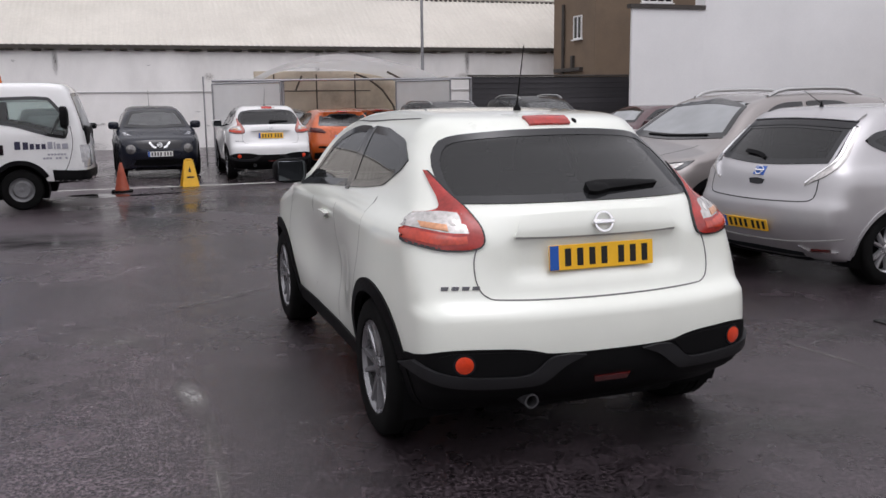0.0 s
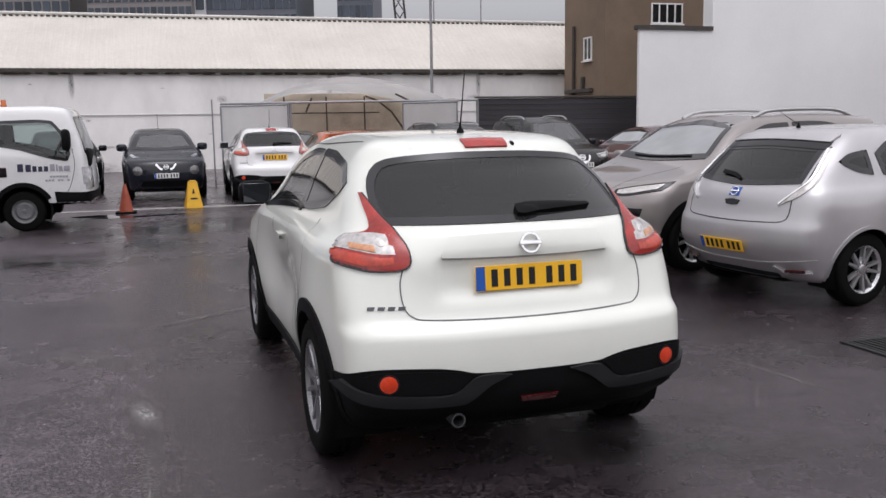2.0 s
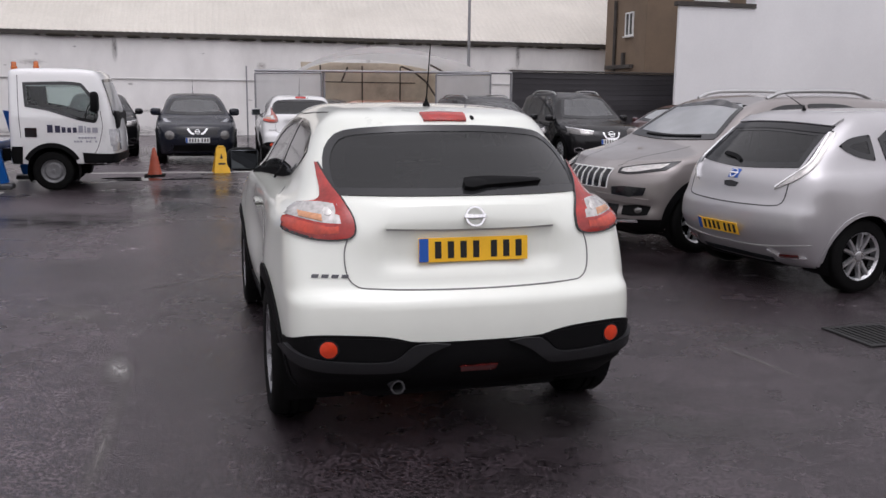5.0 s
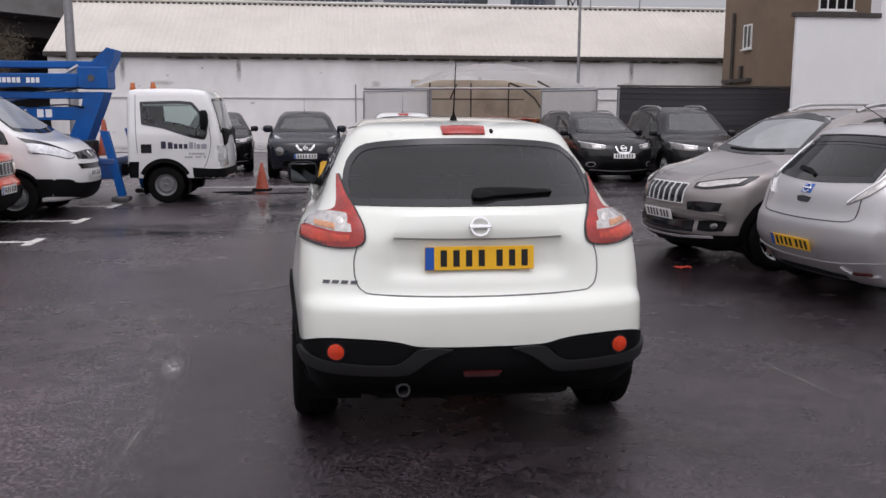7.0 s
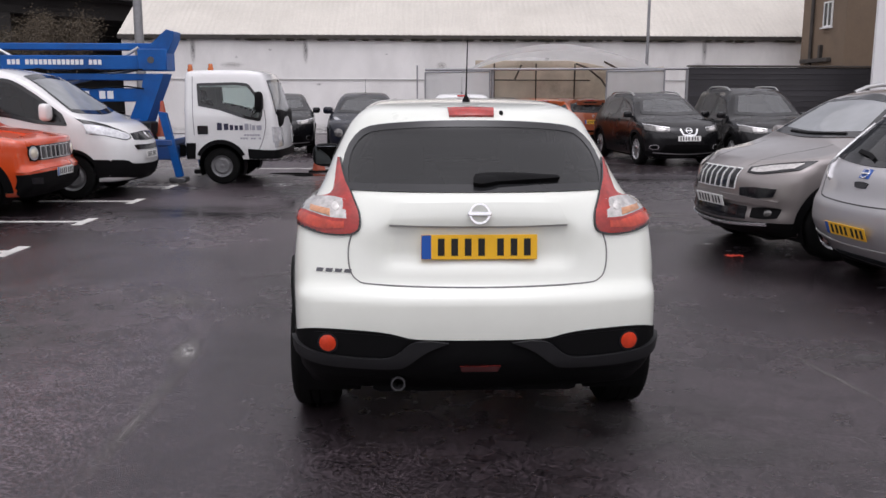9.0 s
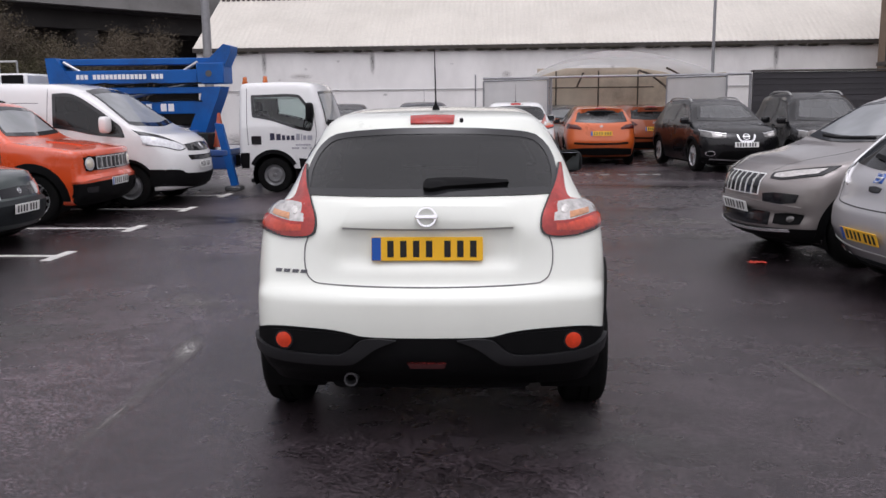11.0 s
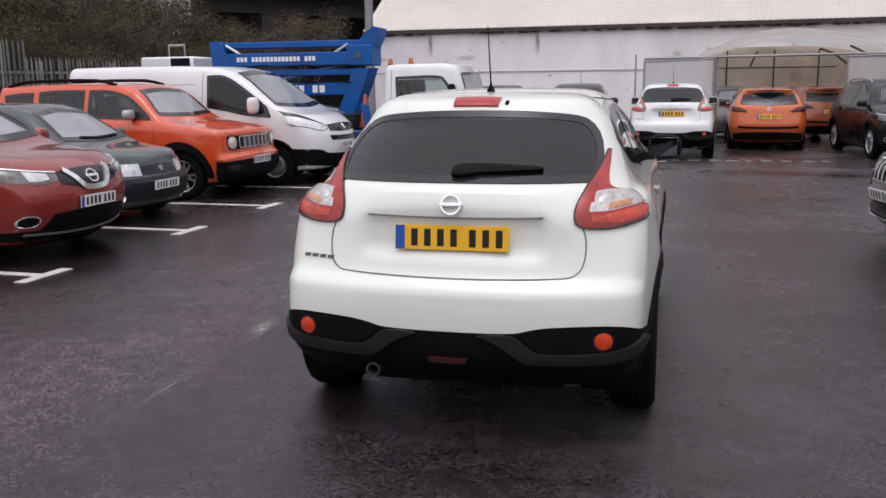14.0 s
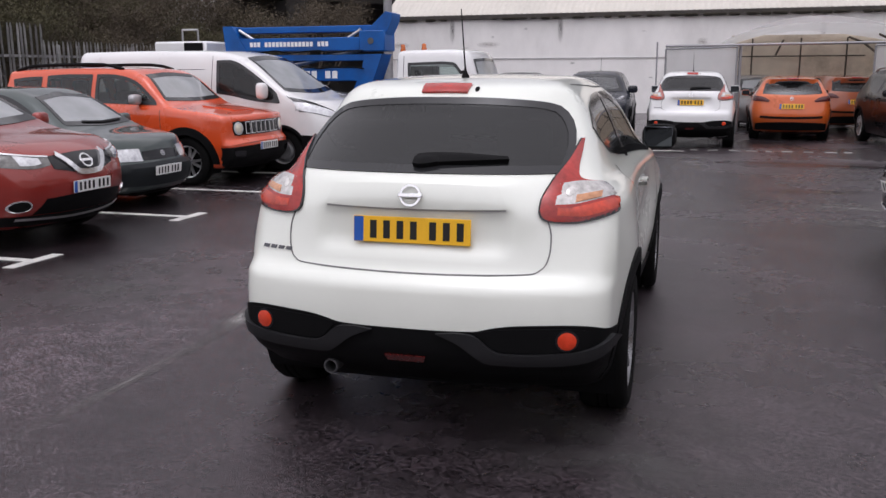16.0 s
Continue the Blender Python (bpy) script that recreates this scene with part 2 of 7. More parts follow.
def pchip(pts):
    """A smooth curve through the points that does not overshoot, as a function on arrays."""
    p = sorted(pts)
    x, y = np.array([a for a, _ in p], float), np.array([b for _, b in p], float)
    h, d = np.diff(x), np.diff(y) / np.diff(x)
    m = np.zeros(len(x))
    for i in range(1, len(x) - 1):
        if d[i - 1] * d[i] > 0:
            w1, w2 = 2 * h[i] + h[i - 1], h[i] + 2 * h[i - 1]
            m[i] = (w1 + w2) / (w1 / d[i - 1] + w2 / d[i])
    m[0], m[-1] = d[0], d[-1]
    xs = np.linspace(x[0], x[-1], 400)
    i = np.clip(np.searchsorted(x, xs) - 1, 0, len(h) - 1)
    t = (xs - x[i]) / h[i]
    ys = (2 * t**3 - 3 * t**2 + 1) * y[i] + (t**3 - 2 * t**2 + t) * h[i] * m[i] + (3 * t**2 - 2 * t**3) * y[i + 1] + (t**3 - t**2) * h[i] * m[i + 1]
    return lambda q: np.interp(q, xs, ys)


def resample(pts, n, smooth=True, closed=False):
    """n points at even steps along a polyline, or along a smooth curve through it."""
    p = np.array(pts, float)
    if closed:
        p = np.vstack([p, p[:1]])
    if smooth and len(p) > 2:
        ext = np.vstack([p[-2] if closed else 2 * p[0] - p[1], p, p[1] if closed else 2 * p[-1] - p[-2]])
        out = []
        for i in range(1, len(ext) - 2):
            a, b, c, d = ext[i - 1:i + 3]
            for t in np.linspace(0, 1, 10, endpoint=False):
                out.append(0.5 * (2 * b + (c - a) * t + (2 * a - 5 * b + 4 * c - d) * t**2 + (3 * b - a - 3 * c + d) * t**3))
        out.append(p[-1])
        p = np.array(out)
    s = np.concatenate([[0], np.cumsum(np.hypot(*np.diff(p, axis=0).T))])
    q = np.linspace(0, s[-1], n + 1)[:-1] if closed else np.linspace(0, s[-1], n)
    return np.stack([np.interp(q, s, p[:, 0]), np.interp(q, s, p[:, 1])], 1)


def inside(poly, q):
    """Which of the points q lie inside the polygon."""
    poly = np.array(poly, float)
    res = np.zeros(len(q), bool)
    for (x0, y0), (x1, y1) in zip(poly, np.roll(poly, -1, 0)):
        if y0 == y1:
            continue
        hit = ((y0 > q[:, 1]) != (y1 > q[:, 1])) & (q[:, 0] < (x1 - x0) * (q[:, 1] - y0) / (y1 - y0) + x0)
        res ^= hit
    return res


def smax(a, b, k):
    h = np.maximum(k - np.abs(a - b), 0) / k
    return np.maximum(a, b) + h * h * k / 4


# ---- vehicles ----
class Shell:
    """A vehicle's outer skin: side, top, tail and nose profiles, rounded into one another."""

    def __init__(self, L, W, H, ra, fa, R, top, rear, front, sect, plan=None, bow_r=0.12, bow_f=0.2, k=0.12, crown=0.05, floor=0.2,
                 flare=0.02, flare_z=0.62, waist=0.0, dents=()):
        self.L, self.W, self.H, self.ra, self.fa, self.R = L, W, H, ra, fa, R
        self.top, self.rear, self.front, self.sect = pchip(top), pchip(rear), pchip(front), pchip(sect)
        self.plan = pchip(plan or [(-L / 2, 0.93), (-L * 0.3, 0.99), (0, 1.0), (L * 0.3, 0.985), (L / 2, 0.86)])
        self.bow_r = pchip(bow_r if isinstance(bow_r, list) else [(0, bow_r), (3, bow_r)])
        self.bow_f, self.k, self.crown, self.floor, self.flare, self.flare_z = bow_f, k, crown, floor, flare, flare_z
        self.mid, self.waist, self.dents = (ra + fa) / 2, waist, dents

    def f(self, p):
        x, y, z = np.abs(p[:, 0]), p[:, 1], p[:, 2]
        e = 0.01
        w = self.sect(z) * self.plan(y)
        for a in (self.ra, self.fa):
            w = w + self.flare * np.exp(-((y - a) / 0.42) ** 2 - ((z - self.flare_z) / 0.26) ** 2)
        if self.waist:
            w = w - self.waist * np.exp(-((y - self.mid) / 0.62) ** 4 - ((z - 0.66) / 0.22) ** 2)
        rx = x / (self.W / 2)
        zt = self.top(y)
        st = (self.top(y + e) - self.top(y - e)) / (2 * e)
        ft = (z - zt + self.crown * rx**2.2) / np.sqrt(1 + st * st)
        yr = self.rear(z)
        # pressed hollows in the tailgate: half-width, heights, depth, softness of the rim
        for hw, z0, z1, deep, soft in self.dents:
            yr = yr + deep / ((1 + np.exp((x - hw) / soft)) * (1 + np.exp((z0 - z) / soft)) * (1 + np.exp((z - z1) / soft)))
        sr = (self.rear(z + e) - self.rear(z - e)) / (2 * e)
        fr = (yr + self.bow_r(z) * rx**2.5 - y) / np.sqrt(1 + sr * sr)
        yf = self.front(z)
        sf = (self.front(z + e) - self.front(z - e)) / (2 * e)
        ff = (y - yf + self.bow_f * rx**2.5) / np.sqrt(1 + sf * sf)
        k = self.k
        body = smax(smax(smax(x - w, ft, k), fr, k), ff, k)
        return smax(body, self.floor - z, 0.05)

    def bisect(self, q, p, n=26):
        """From points q inside to points p outside, where the skin is crossed."""
        lo, hi = np.zeros(len(q)), np.ones(len(q))
        for _ in range(n):
            mid = (lo + hi) / 2
            out = self.f(q + (p - q) * mid[:, None]) > 0
            hi, lo = np.where(out, mid, hi), np.where(out, lo, mid)
        return q + (p - q) * hi[:, None]

    def on(self, axis, ab, s=1):
        """Points of the skin from two coordinates: side (y, z), rear or front (x, z), top (x, y)."""
        n = len(ab)
        a, b = ab[:, 0].copy(), ab[:, 1].copy()
        o = np.zeros(n)
        for _ in range(40):
            # a ray that would pass beside the skin is drawn in to its edge
            if axis == "side":
                out = self.f(np.stack([o, a, b], 1)) > -0.02
                b = np.where(out, b - 0.012 * np.sign(b - 0.6), b)
            elif axis in ("rear", "front"):
                out = self.f(np.stack([a, o + (self.ra * 0.75 if axis == "rear" else self.fa * 0.25), b], 1)) > -0.02
                a = np.where(out, a * 0.985, a)
            else:
                out = np.zeros(n, bool)
            if not out.any():
                break
        if axis == "side":
            return self.bisect(np.stack([o, a, b], 1), np.stack([o + s * self.W, a, b], 1))
        if axis == "rear":
            return self.bisect(np.stack([s * a, o + self.ra * 0.75, b], 1), np.stack([s * a, o - self.L, b], 1))
        if axis == "front":
            return self.bisect(np.stack([s * a, o + self.fa * 0.25, b], 1), np.stack([s * a, o + self.L, b], 1))
        return self.bisect(np.stack([s * a, b, o + 0.6], 1), np.stack([s * a, b, o + 3], 1))

    def normal(self, p):
        e = 0.004
        g = np.stack([self.f(p + np.eye(3)[i] * e) - self.f(p - np.eye(3)[i] * e) for i in range(3)], 1)
        return g / np.maximum(np.linalg.norm(g, axis=1), 1e-9)[:, None]

    def skin(self, step):
        """The skin as a mesh: points of a box lattice drawn in onto it."""
        hx, hy, hz = self.W / 2 + 0.15, self.L / 2 + 0.25, self.H / 2 + 0.1
        cz = self.H / 2 + 0.02
        nx, ny, nz = (max(4, round(2 * h / step)) for h in (hx, hy, hz))
        ids, pts, faces = {}, [], []

        def vid(i, j, k):
            if (i, j, k) not in ids:
                ids[i, j, k] = len(pts)
                pts.append((i / nx * 2 - 1, j / ny * 2 - 1, k / nz * 2 - 1))
            return ids[i, j, k]

        for k in (0, nz):
            for i in range(nx):
                for j in range(ny):
                    q = [vid(i, j, k), vid(i + 1, j, k), vid(i + 1, j + 1, k), vid(i, j + 1, k)]
                    faces.append(q if k else q[::-1])
        for j in (0, ny):
            for i in range(nx):
                for k in range(nz):
                    q = [vid(i, j, k), vid(i + 1, j, k), vid(i + 1, j, k + 1), vid(i, j, k + 1)]
                    faces.append(q[::-1] if j else q)
        for i in (0, nx):
            for j in range(ny):
                for k in range(nz):
                    q = [vid(i, j, k), vid(i, j + 1, k), vid(i, j + 1, k + 1), vid(i, j, k + 1)]
                    faces.append(q if i else q[::-1])
        u = np.array(pts)
        outer = u * (hx, hy, hz) + (0, 0, cz)
        core = u * (hx * 0.45, hy * 0.62, 0.18) + (0, 0, 0.58)
        return self.bisect(core, outer), faces


class Vehicle:
    def __init__(self, name, shell, body_paint, label, category, where, step=0.07):
        self.s, self.paint, self.step = shell, body_paint, step
        self.root = tagged(new(name), label, category)
        self.root.matrix_world = where
        self.holes = []
        self.arch = shell.R + 0.045
        self.axles = (shell.ra, shell.fa)

    def patch(self, name, axis, A, B, mat, off=0.004, thick=0.012, n=14, m=6, s=1, smooth=True, parent=None, label="", dome=0.0):
        """A panel between two edge curves, laid on the skin, standing off by off, with a turned-in rim."""
        a, b = resample(A, n, smooth), resample(B, n, smooth)
        g = np.stack([a + (b - a) * t for t in np.linspace(0, 1, m)], 0).reshape(-1, 2)
        p = self.s.on(axis, g, s)
        nor = self.s.normal(p)
        bulge = np.zeros((m, n))
        if dome:
            bulge = dome * np.outer(np.sin(np.linspace(0, math.pi, m)), np.sin(np.linspace(0, math.pi, n)))
        q = p + nor * (off + bulge.reshape(-1, 1))
        low = p - nor * thick
        bm = bmesh.new()
        v = [bm.verts.new(c) for c in q]
        idx = lambda i, j: i * n + j
        for i in range(m - 1):
            for j in range(n - 1):
                bm.faces.new((v[idx(i, j)], v[idx(i, j + 1)], v[idx(i + 1, j + 1)], v[idx(i + 1, j)]))
        rim = [idx(0, j) for j in range(n)] + [idx(i, n - 1) for i in range(1, m)] + [idx(m - 1, j) for j in range(n - 2, -1, -1)] + [idx(i, 0) for i in range(m - 2, 0, -1)]
        w = [bm.verts.new(low[i]) for i in rim]
        for i in range(len(rim)):
            j = (i + 1) % len(rim)
            bm.faces.new((v[rim[j]], v[rim[i]], w[i], w[j]))
        bmesh.ops.recalc_face_normals(bm, faces=bm.faces[:])
        c = Vector(q.mean(0))
        fm = v[idx(m // 2, n // 2)].link_faces[0]
        fm.normal_update()
        if fm.normal.dot(Vector(nor[idx(m // 2, n // 2)])) < 0:
            bmesh.ops.reverse_faces(bm, faces=bm.faces[:])
        return part(name, bm, mat, parent or self.root, label)

    def strip(self, name, axis, pts, width, mat, off=0.003, n=40, s=1, closed=False, smooth=True, parent=None, label="", thick=0.01, shift=0.0):
        """A narrow band along a curve on the skin: seams, seals, trims, arch lips."""
        c = resample(pts, n, smooth, closed)
        d = np.roll(c, -1, 0) - np.roll(c, 1, 0) if closed else np.gradient(c, axis=0)
        d /= np.maximum(np.linalg.norm(d, axis=1), 1e-9)[:, None]
        nn = np.stack([-d[:, 1], d[:, 0]], 1)
        rows = []
        for t, o in ((-0.5, -thick), (-0.5, off), (0.5, off), (0.5, -thick)):
            p = self.s.on(axis, c + nn * (t * width + shift), s)
            rows.append(p + self.s.normal(p) * o)
        bm = bmesh.new()
        vs = [[bm.verts.new(q) for q in r] for r in rows]
        last = n if closed else n - 1
        for r in range(3):
            for i in range(last):
                j = (i + 1) % n
                bm.faces.new((vs[r][i], vs[r][j], vs[r + 1][j], vs[r + 1][i]))
        bmesh.ops.recalc_face_normals(bm, faces=bm.faces[:])
        return part(name, bm, mat, parent or self.root, label)

    def window(self, name, axis, A, B, mat, s=1, seal=0.03, n=16, m=8, smooth=True, label=""):
        """A pane with a black seal, and an opening in the body behind it."""
        pane = self.patch(name, axis, A, B, mat, 0.003, 0.0, n, m, s, smooth, label=label)
        outline = np.vstack([resample(A, n, smooth), resample(B, n, smooth)[::-1]])
        self.strip("seal", axis, outline, seal, FRIT, 0.006, 64, s, True, False, pane, shift=-seal * 0.4)
        self.holes.append((axis, outline, s))
        return pane

    def body(self):
        pts, faces = self.s.skin(self.step)
        s = self.s
        fc = np.array([pts[f].mean(0) for f in faces])
        nor = s.normal(fc)
        gone = np.zeros(len(faces), bool)
        for axis, poly, sg in self.holes:
            if axis == "side":
                vi = inside(poly, pts[:, 1:3]) & (pts[:, 0] * sg > 0.2)
            elif axis == "rear":
                vi = inside(poly, pts[:, (0, 2)] * (sg, 1)) & (pts[:, 1] < s.ra * 0.7)
            elif axis == "front":
                vi = inside(poly, pts[:, (0, 2)] * (sg, 1)) & (pts[:, 1] > s.fa * 0.1)
            else:
                vi = inside(poly, pts[:, :2])
            gone |= np.array([vi[f].all() for f in faces])
        moved = pts.copy()
        for ya in self.axles:
            r = np.hypot(pts[:, 1] - ya, pts[:, 2] - s.R)
            deep = np.abs(pts[:, 0]) > s.W / 2 - 0.33
            rf = np.hypot(fc[:, 1] - ya, fc[:, 2] - s.R)
            cut = (rf < self.arch) & (np.abs(fc[:, 0]) > s.W / 2 - 0.33)
            used_cut = np.zeros(len(pts), bool)
            used_keep = np.zeros(len(pts), bool)
            for f, c in zip(faces, cut):
                if c:
                    used_cut[f] = True
                else:
                    used_keep[f] = True
            edge = used_cut & used_keep & deep & (pts[:, 2] > s.floor + 0.03)
            i = np.where(edge)[0]
            if len(i):
                d = pts[i, 1:3] - (ya, s.R)
                d *= (self.arch / np.maximum(r[i], 1e-6))[:, None]
                yz = d + (ya, s.R)
                sg = np.sign(pts[i, 0])
                right = s.on("side", yz, 1)
                right[:, 0] *= sg
                moved[i] = right
            gone |= cut
        me_faces = [f for f, g in zip(faces, gone) if not g]
        used = sorted({v for f in me_faces for v in f})
        back = {v: i for i, v in enumerate(used)}
        bm = bmesh.new()
        vs = [bm.verts.new(moved[v]) for v in used]
        for f in me_faces:
            bm.faces.new([vs[back[v]] for v in f])
        return part("body", bm, self.paint, self.root)

    def liners(self):
        s = self.s
        for ya in self.axles:
            for sg in (1, -1):
                bm = bmesh.new()
                n, xs = 20, (s.W / 2 - 0.035, s.W / 2 - 0.33)
                rings = []
                for x in xs:
                    rings.append([bm.verts.new((sg * x, ya + (self.arch - 0.004) * math.cos(a), s.R + (self.arch - 0.004) * math.sin(a)))
                                  for a in np.linspace(-0.45, math.pi + 0.45, n)])
                for i in range(n - 1):
                    bm.faces.new((rings[0][i], rings[0][i + 1], rings[1][i + 1], rings[1][i]))
                bm.faces.new(rings[1])
                part("arch_liner", bm, PLASTIC, self.root)
        # flat underfloor between the axles, a beam axle and a silencer box
        x, f = s.W / 2 - 0.34, s.floor
        y0, y1 = min(self.axles) + 0.15, max(self.axles) - 0.15
        if y1 > y0:
            part("underfloor", box(bmesh.new(), -x - 0.12, x + 0.12, y0 + 0.25, y1 - 0.2, f - 0.06, f + 0.12, 0.02), PLASTIC, self.root)
            part("rear_axle", box(bmesh.new(), -x, x, s.ra - 0.09, s.ra + 0.09, f - 0.02, f + 0.14, 0.03), PLASTIC, self.root)
            part("silencer", box(bmesh.new(), -0.5, 0.5, s.ra - 0.52, s.ra - 0.16, f - 0.015, f + 0.12, 0.05, 2), PLASTIC, self.root)
            part("engine_tray", box(bmesh.new(), -x, x, s.fa - 0.25, s.fa + 0.55, f - 0.04, f + 0.1, 0.03), PLASTIC, self.root)

    def arches(self, width=0.055, mat=None, off=0.014):
        s = self.s
        for ya in self.axles:
            low = math.asin(max(-0.9, min(0.9, (s.floor + 0.07 - s.R) / self.arch)))
            pts = [(ya + (self.arch + width / 2 - 0.006) * math.cos(a), s.R + (self.arch + width / 2 - 0.006) * math.sin(a)) for a in np.linspace(low, math.pi - low, 24)]
            for sg in (1, -1):
                self.strip("arch_trim", "side", pts, width, mat or PLASTIC, off, 30, sg, smooth=False, thick=0.02)

    def wheels(self, spokes=5, rim_r=None, rim_mat=None, width=0.215, inset=0.03, style="alloy"):
        s = self.s
        rr = rim_r or s.R * 0.66
        mat = rim_mat or ALLOY
        base = None
        for ya in self.axles:
            for sg in (1, -1):
                xo = float(self.s.on("side", np.array([[ya, s.R + self.arch + 0.05]]), 1)[0, 0]) - inset
                at = Matrix.Translation((sg * (xo - width / 2), ya, s.R)) @ pose(0, 0, 0, 17 * sg + 23 * ya, 0, 0 if sg > 0 else 180)
                if base:
                    w = copy_thing(base, at)
                    w.parent = self.root
                    continue
                h = width / 2
                bm = bmesh.new()
                revolve(bm, [(rr * 0.93, h * 0.2), (rr * 0.93, h * 0.72), (rr, h * 0.86), (rr * 1.02, h * 0.9)], 36)
                if style != "alloy":
                    revolve(bm, [(rr * 0.95, h * 0.6), (rr * 0.8, h * 0.5), (rr * 0.62, h * 0.78), (rr * 0.4, h * 0.7), (0.02, h * 0.72)], 36)
                base = part("wheel", bm, mat, self.root)
                part("brake_disc", revolve(bmesh.new(), [(0.02, h * 0.1), (rr * 0.96, h * 0.02)], 30), PLASTIC, base)
                blade = None
                for i in range(spokes * 2 if style == "alloy" else 0):
                    da = 0.16 if i % 2 else -0.16
                    m = pose(0, 0, 0, math.degrees(2 * math.pi * (i // 2) / spokes + da * 1.5))
                    if blade is None:
                        bm = bmesh.new()
                        w0, vs = rr * 0.085, []
                        for r, ww, xa, xb in ((rr * 0.12, w0 * 1.3, h * 0.42, h * 0.70), (rr * 0.97, w0 * 0.85, h * 0.5, h * 0.84)):
                            for yy, xx in ((-ww, xa), (ww, xa), (ww * 0.6, xb), (-ww * 0.6, xb)):
                                vs.append(bm.verts.new((xx, yy, r)))
                        for q in ((0, 1, 5, 4), (1, 2, 6, 5), (2, 3, 7, 6), (3, 0, 4, 7), (0, 3, 2, 1), (4, 5, 6, 7)):
                            bm.faces.new([vs[t] for t in q])
                        bmesh.ops.recalc_face_normals(bm, faces=bm.faces[:])
                        sp = part("spoke", bm, mat, base)
                        blade = sp.data
                    else:
                        sp = new("spoke", blade)
                        sp.parent = base
                    sp.matrix_basis = m
                bm = bmesh.new()
                R = s.R
                revolve(bm, [(rr * 0.98, -h * 0.8), (rr * 1.06, -h * 0.95), (R * 0.9, -h), (R * 0.97, -h * 0.88), (R, -h * 0.7), (R, -h * 0.25), (R - 0.008, -h * 0.22), (R - 0.008, -h * 0.16),
                             (R, -h * 0.13), (R, h * 0.13), (R - 0.008, h * 0.16), (R - 0.008, h * 0.22), (R, h * 0.25), (R, h * 0.7), (R * 0.97, h * 0.88), (R * 0.9, h),
                             (rr * 1.06, h * 0.95), (rr * 0.98, h * 0.8)], 40)
                part("tyre", bm, RUBBER, base)
                bm = bmesh.new()
                revolve(bm, [(rr * 0.22, h * 0.5), (rr * 0.2, h * 0.76), (rr * 0.15, h * 0.8), (0.004, h * 0.81)], 20)
                part("hub_cap", bm, mat, base)
                base.matrix_basis = at

    def plate(self, axis, x, z, mat=None, bars=(2, 2, 3), blue=True, size=(0.52, 0.111), lean=None, off=0.012):
        """A number plate with plain bars for its characters."""
        p = self.s.on(axis, np.array([[x, z]]), 1)
        # a flat plate rests on the proudest point under it
        probe = np.array([[x + dx, z + dz] for dx in (-0.24, 0, 0.24) for dz in (-0.05, 0, 0.05)])
        q = self.s.on(axis, probe, 1)
        sg = -1 if axis == "rear" else 1
        y = (min if sg < 0 else max)(q[:, 1])
        n = self.s.normal(p)[0]
        tilt = math.degrees(math.asin(max(-0.6, min(0.6, n[2])))) if lean is None else lean
        w, h = size
        at = pose(x, y + sg * off, z, 90 - tilt, 0, 0 if sg < 0 else 180)
        bm = bmesh.new()
        box(bm, -w / 2, w / 2, -h / 2, h / 2, -0.004, 0.004, 0.002)
        ob = part("number_plate", bm, mat or PLATE_YELLOW, self.root)
        ob.matrix_basis = at
        x0 = -w / 2 + (0.075 if blue else 0.045)
        for i in range(7):
            xa = x0 + i * 0.06 + (0.025 if i >= 4 else 0)
            part("plate_bar", box(bmesh.new(), xa, xa + 0.03, -0.0385, 0.0385, 0.004, 0.0052), PLATE_INK, ob)
        if blue:
            bm = bmesh.new()
            box(bm, -w / 2 + 0.002, -w / 2 + 0.045, -h / 2 + 0.002, h / 2 - 0.002, 0.0035, 0.0048)
            part("plate_band", bm, PLATE_BLUE, ob)
        return ob

    def badge(self, axis, x, z, r=0.06, off=0.004):
        """A plain round badge: a ring crossed by a bar."""
        p = self.s.on(axis, np.array([[x, z]]), 1)
        n = self.s.normal(p)[0]
        bm = bmesh.new()
        k = 24
        revolve(bm, [(r * 0.82, -0.004), (r * 0.82, 0.008), (r, 0.008), (r, -0.004)], k, "Z")
        box(bm, -r * 1.12, r * 1.12, -r * 0.2, r * 0.2, -0.004, 0.012, 0.003)
        ob = part("badge", bm, CHROME, self.root, "plain chrome ring with a bar")
        ob.matrix_basis = Matrix.Translation(p[0] + n * off) @ Vector(n).to_track_quat("Z", "Y").to_matrix().to_4x4()
        return ob

    def lens(self, name, axis, x, z, r, mat, dome=0.012, off=0.004, parent=None, label="", s=1, ry=None):
        """A round or oval lamp or reflector."""
        ry = ry or r
        n, m = 24, 4
        g = np.array([[x + r * t * math.cos(a), z + ry * t * math.sin(a)] for t in np.linspace(0.02, 1, m) for a in np.linspace(0, 2 * math.pi, n, endpoint=False)])
        p = self.s.on(axis, g, s)
        h = np.repeat(off + dome * (1 - np.linspace(0.02, 1, m) ** 2), n)[:, None]
        q = np.vstack([p + self.s.normal(p) * h, (p - self.s.normal(p) * 0.01)[-n:]])
        bm = bmesh.new()
        v = [bm.verts.new(c) for c in q]
        for i in range(m):
            for j in range(n):
                bm.faces.new((v[i * n + j], v[i * n + (j + 1) % n], v[(i + 1) * n + (j + 1) % n], v[(i + 1) * n + j]))
        bm.faces.new(v[:n])
        bmesh.ops.recalc_face_normals(bm, faces=bm.faces[:])
        return part(name, bm, mat, parent or self.root, label)

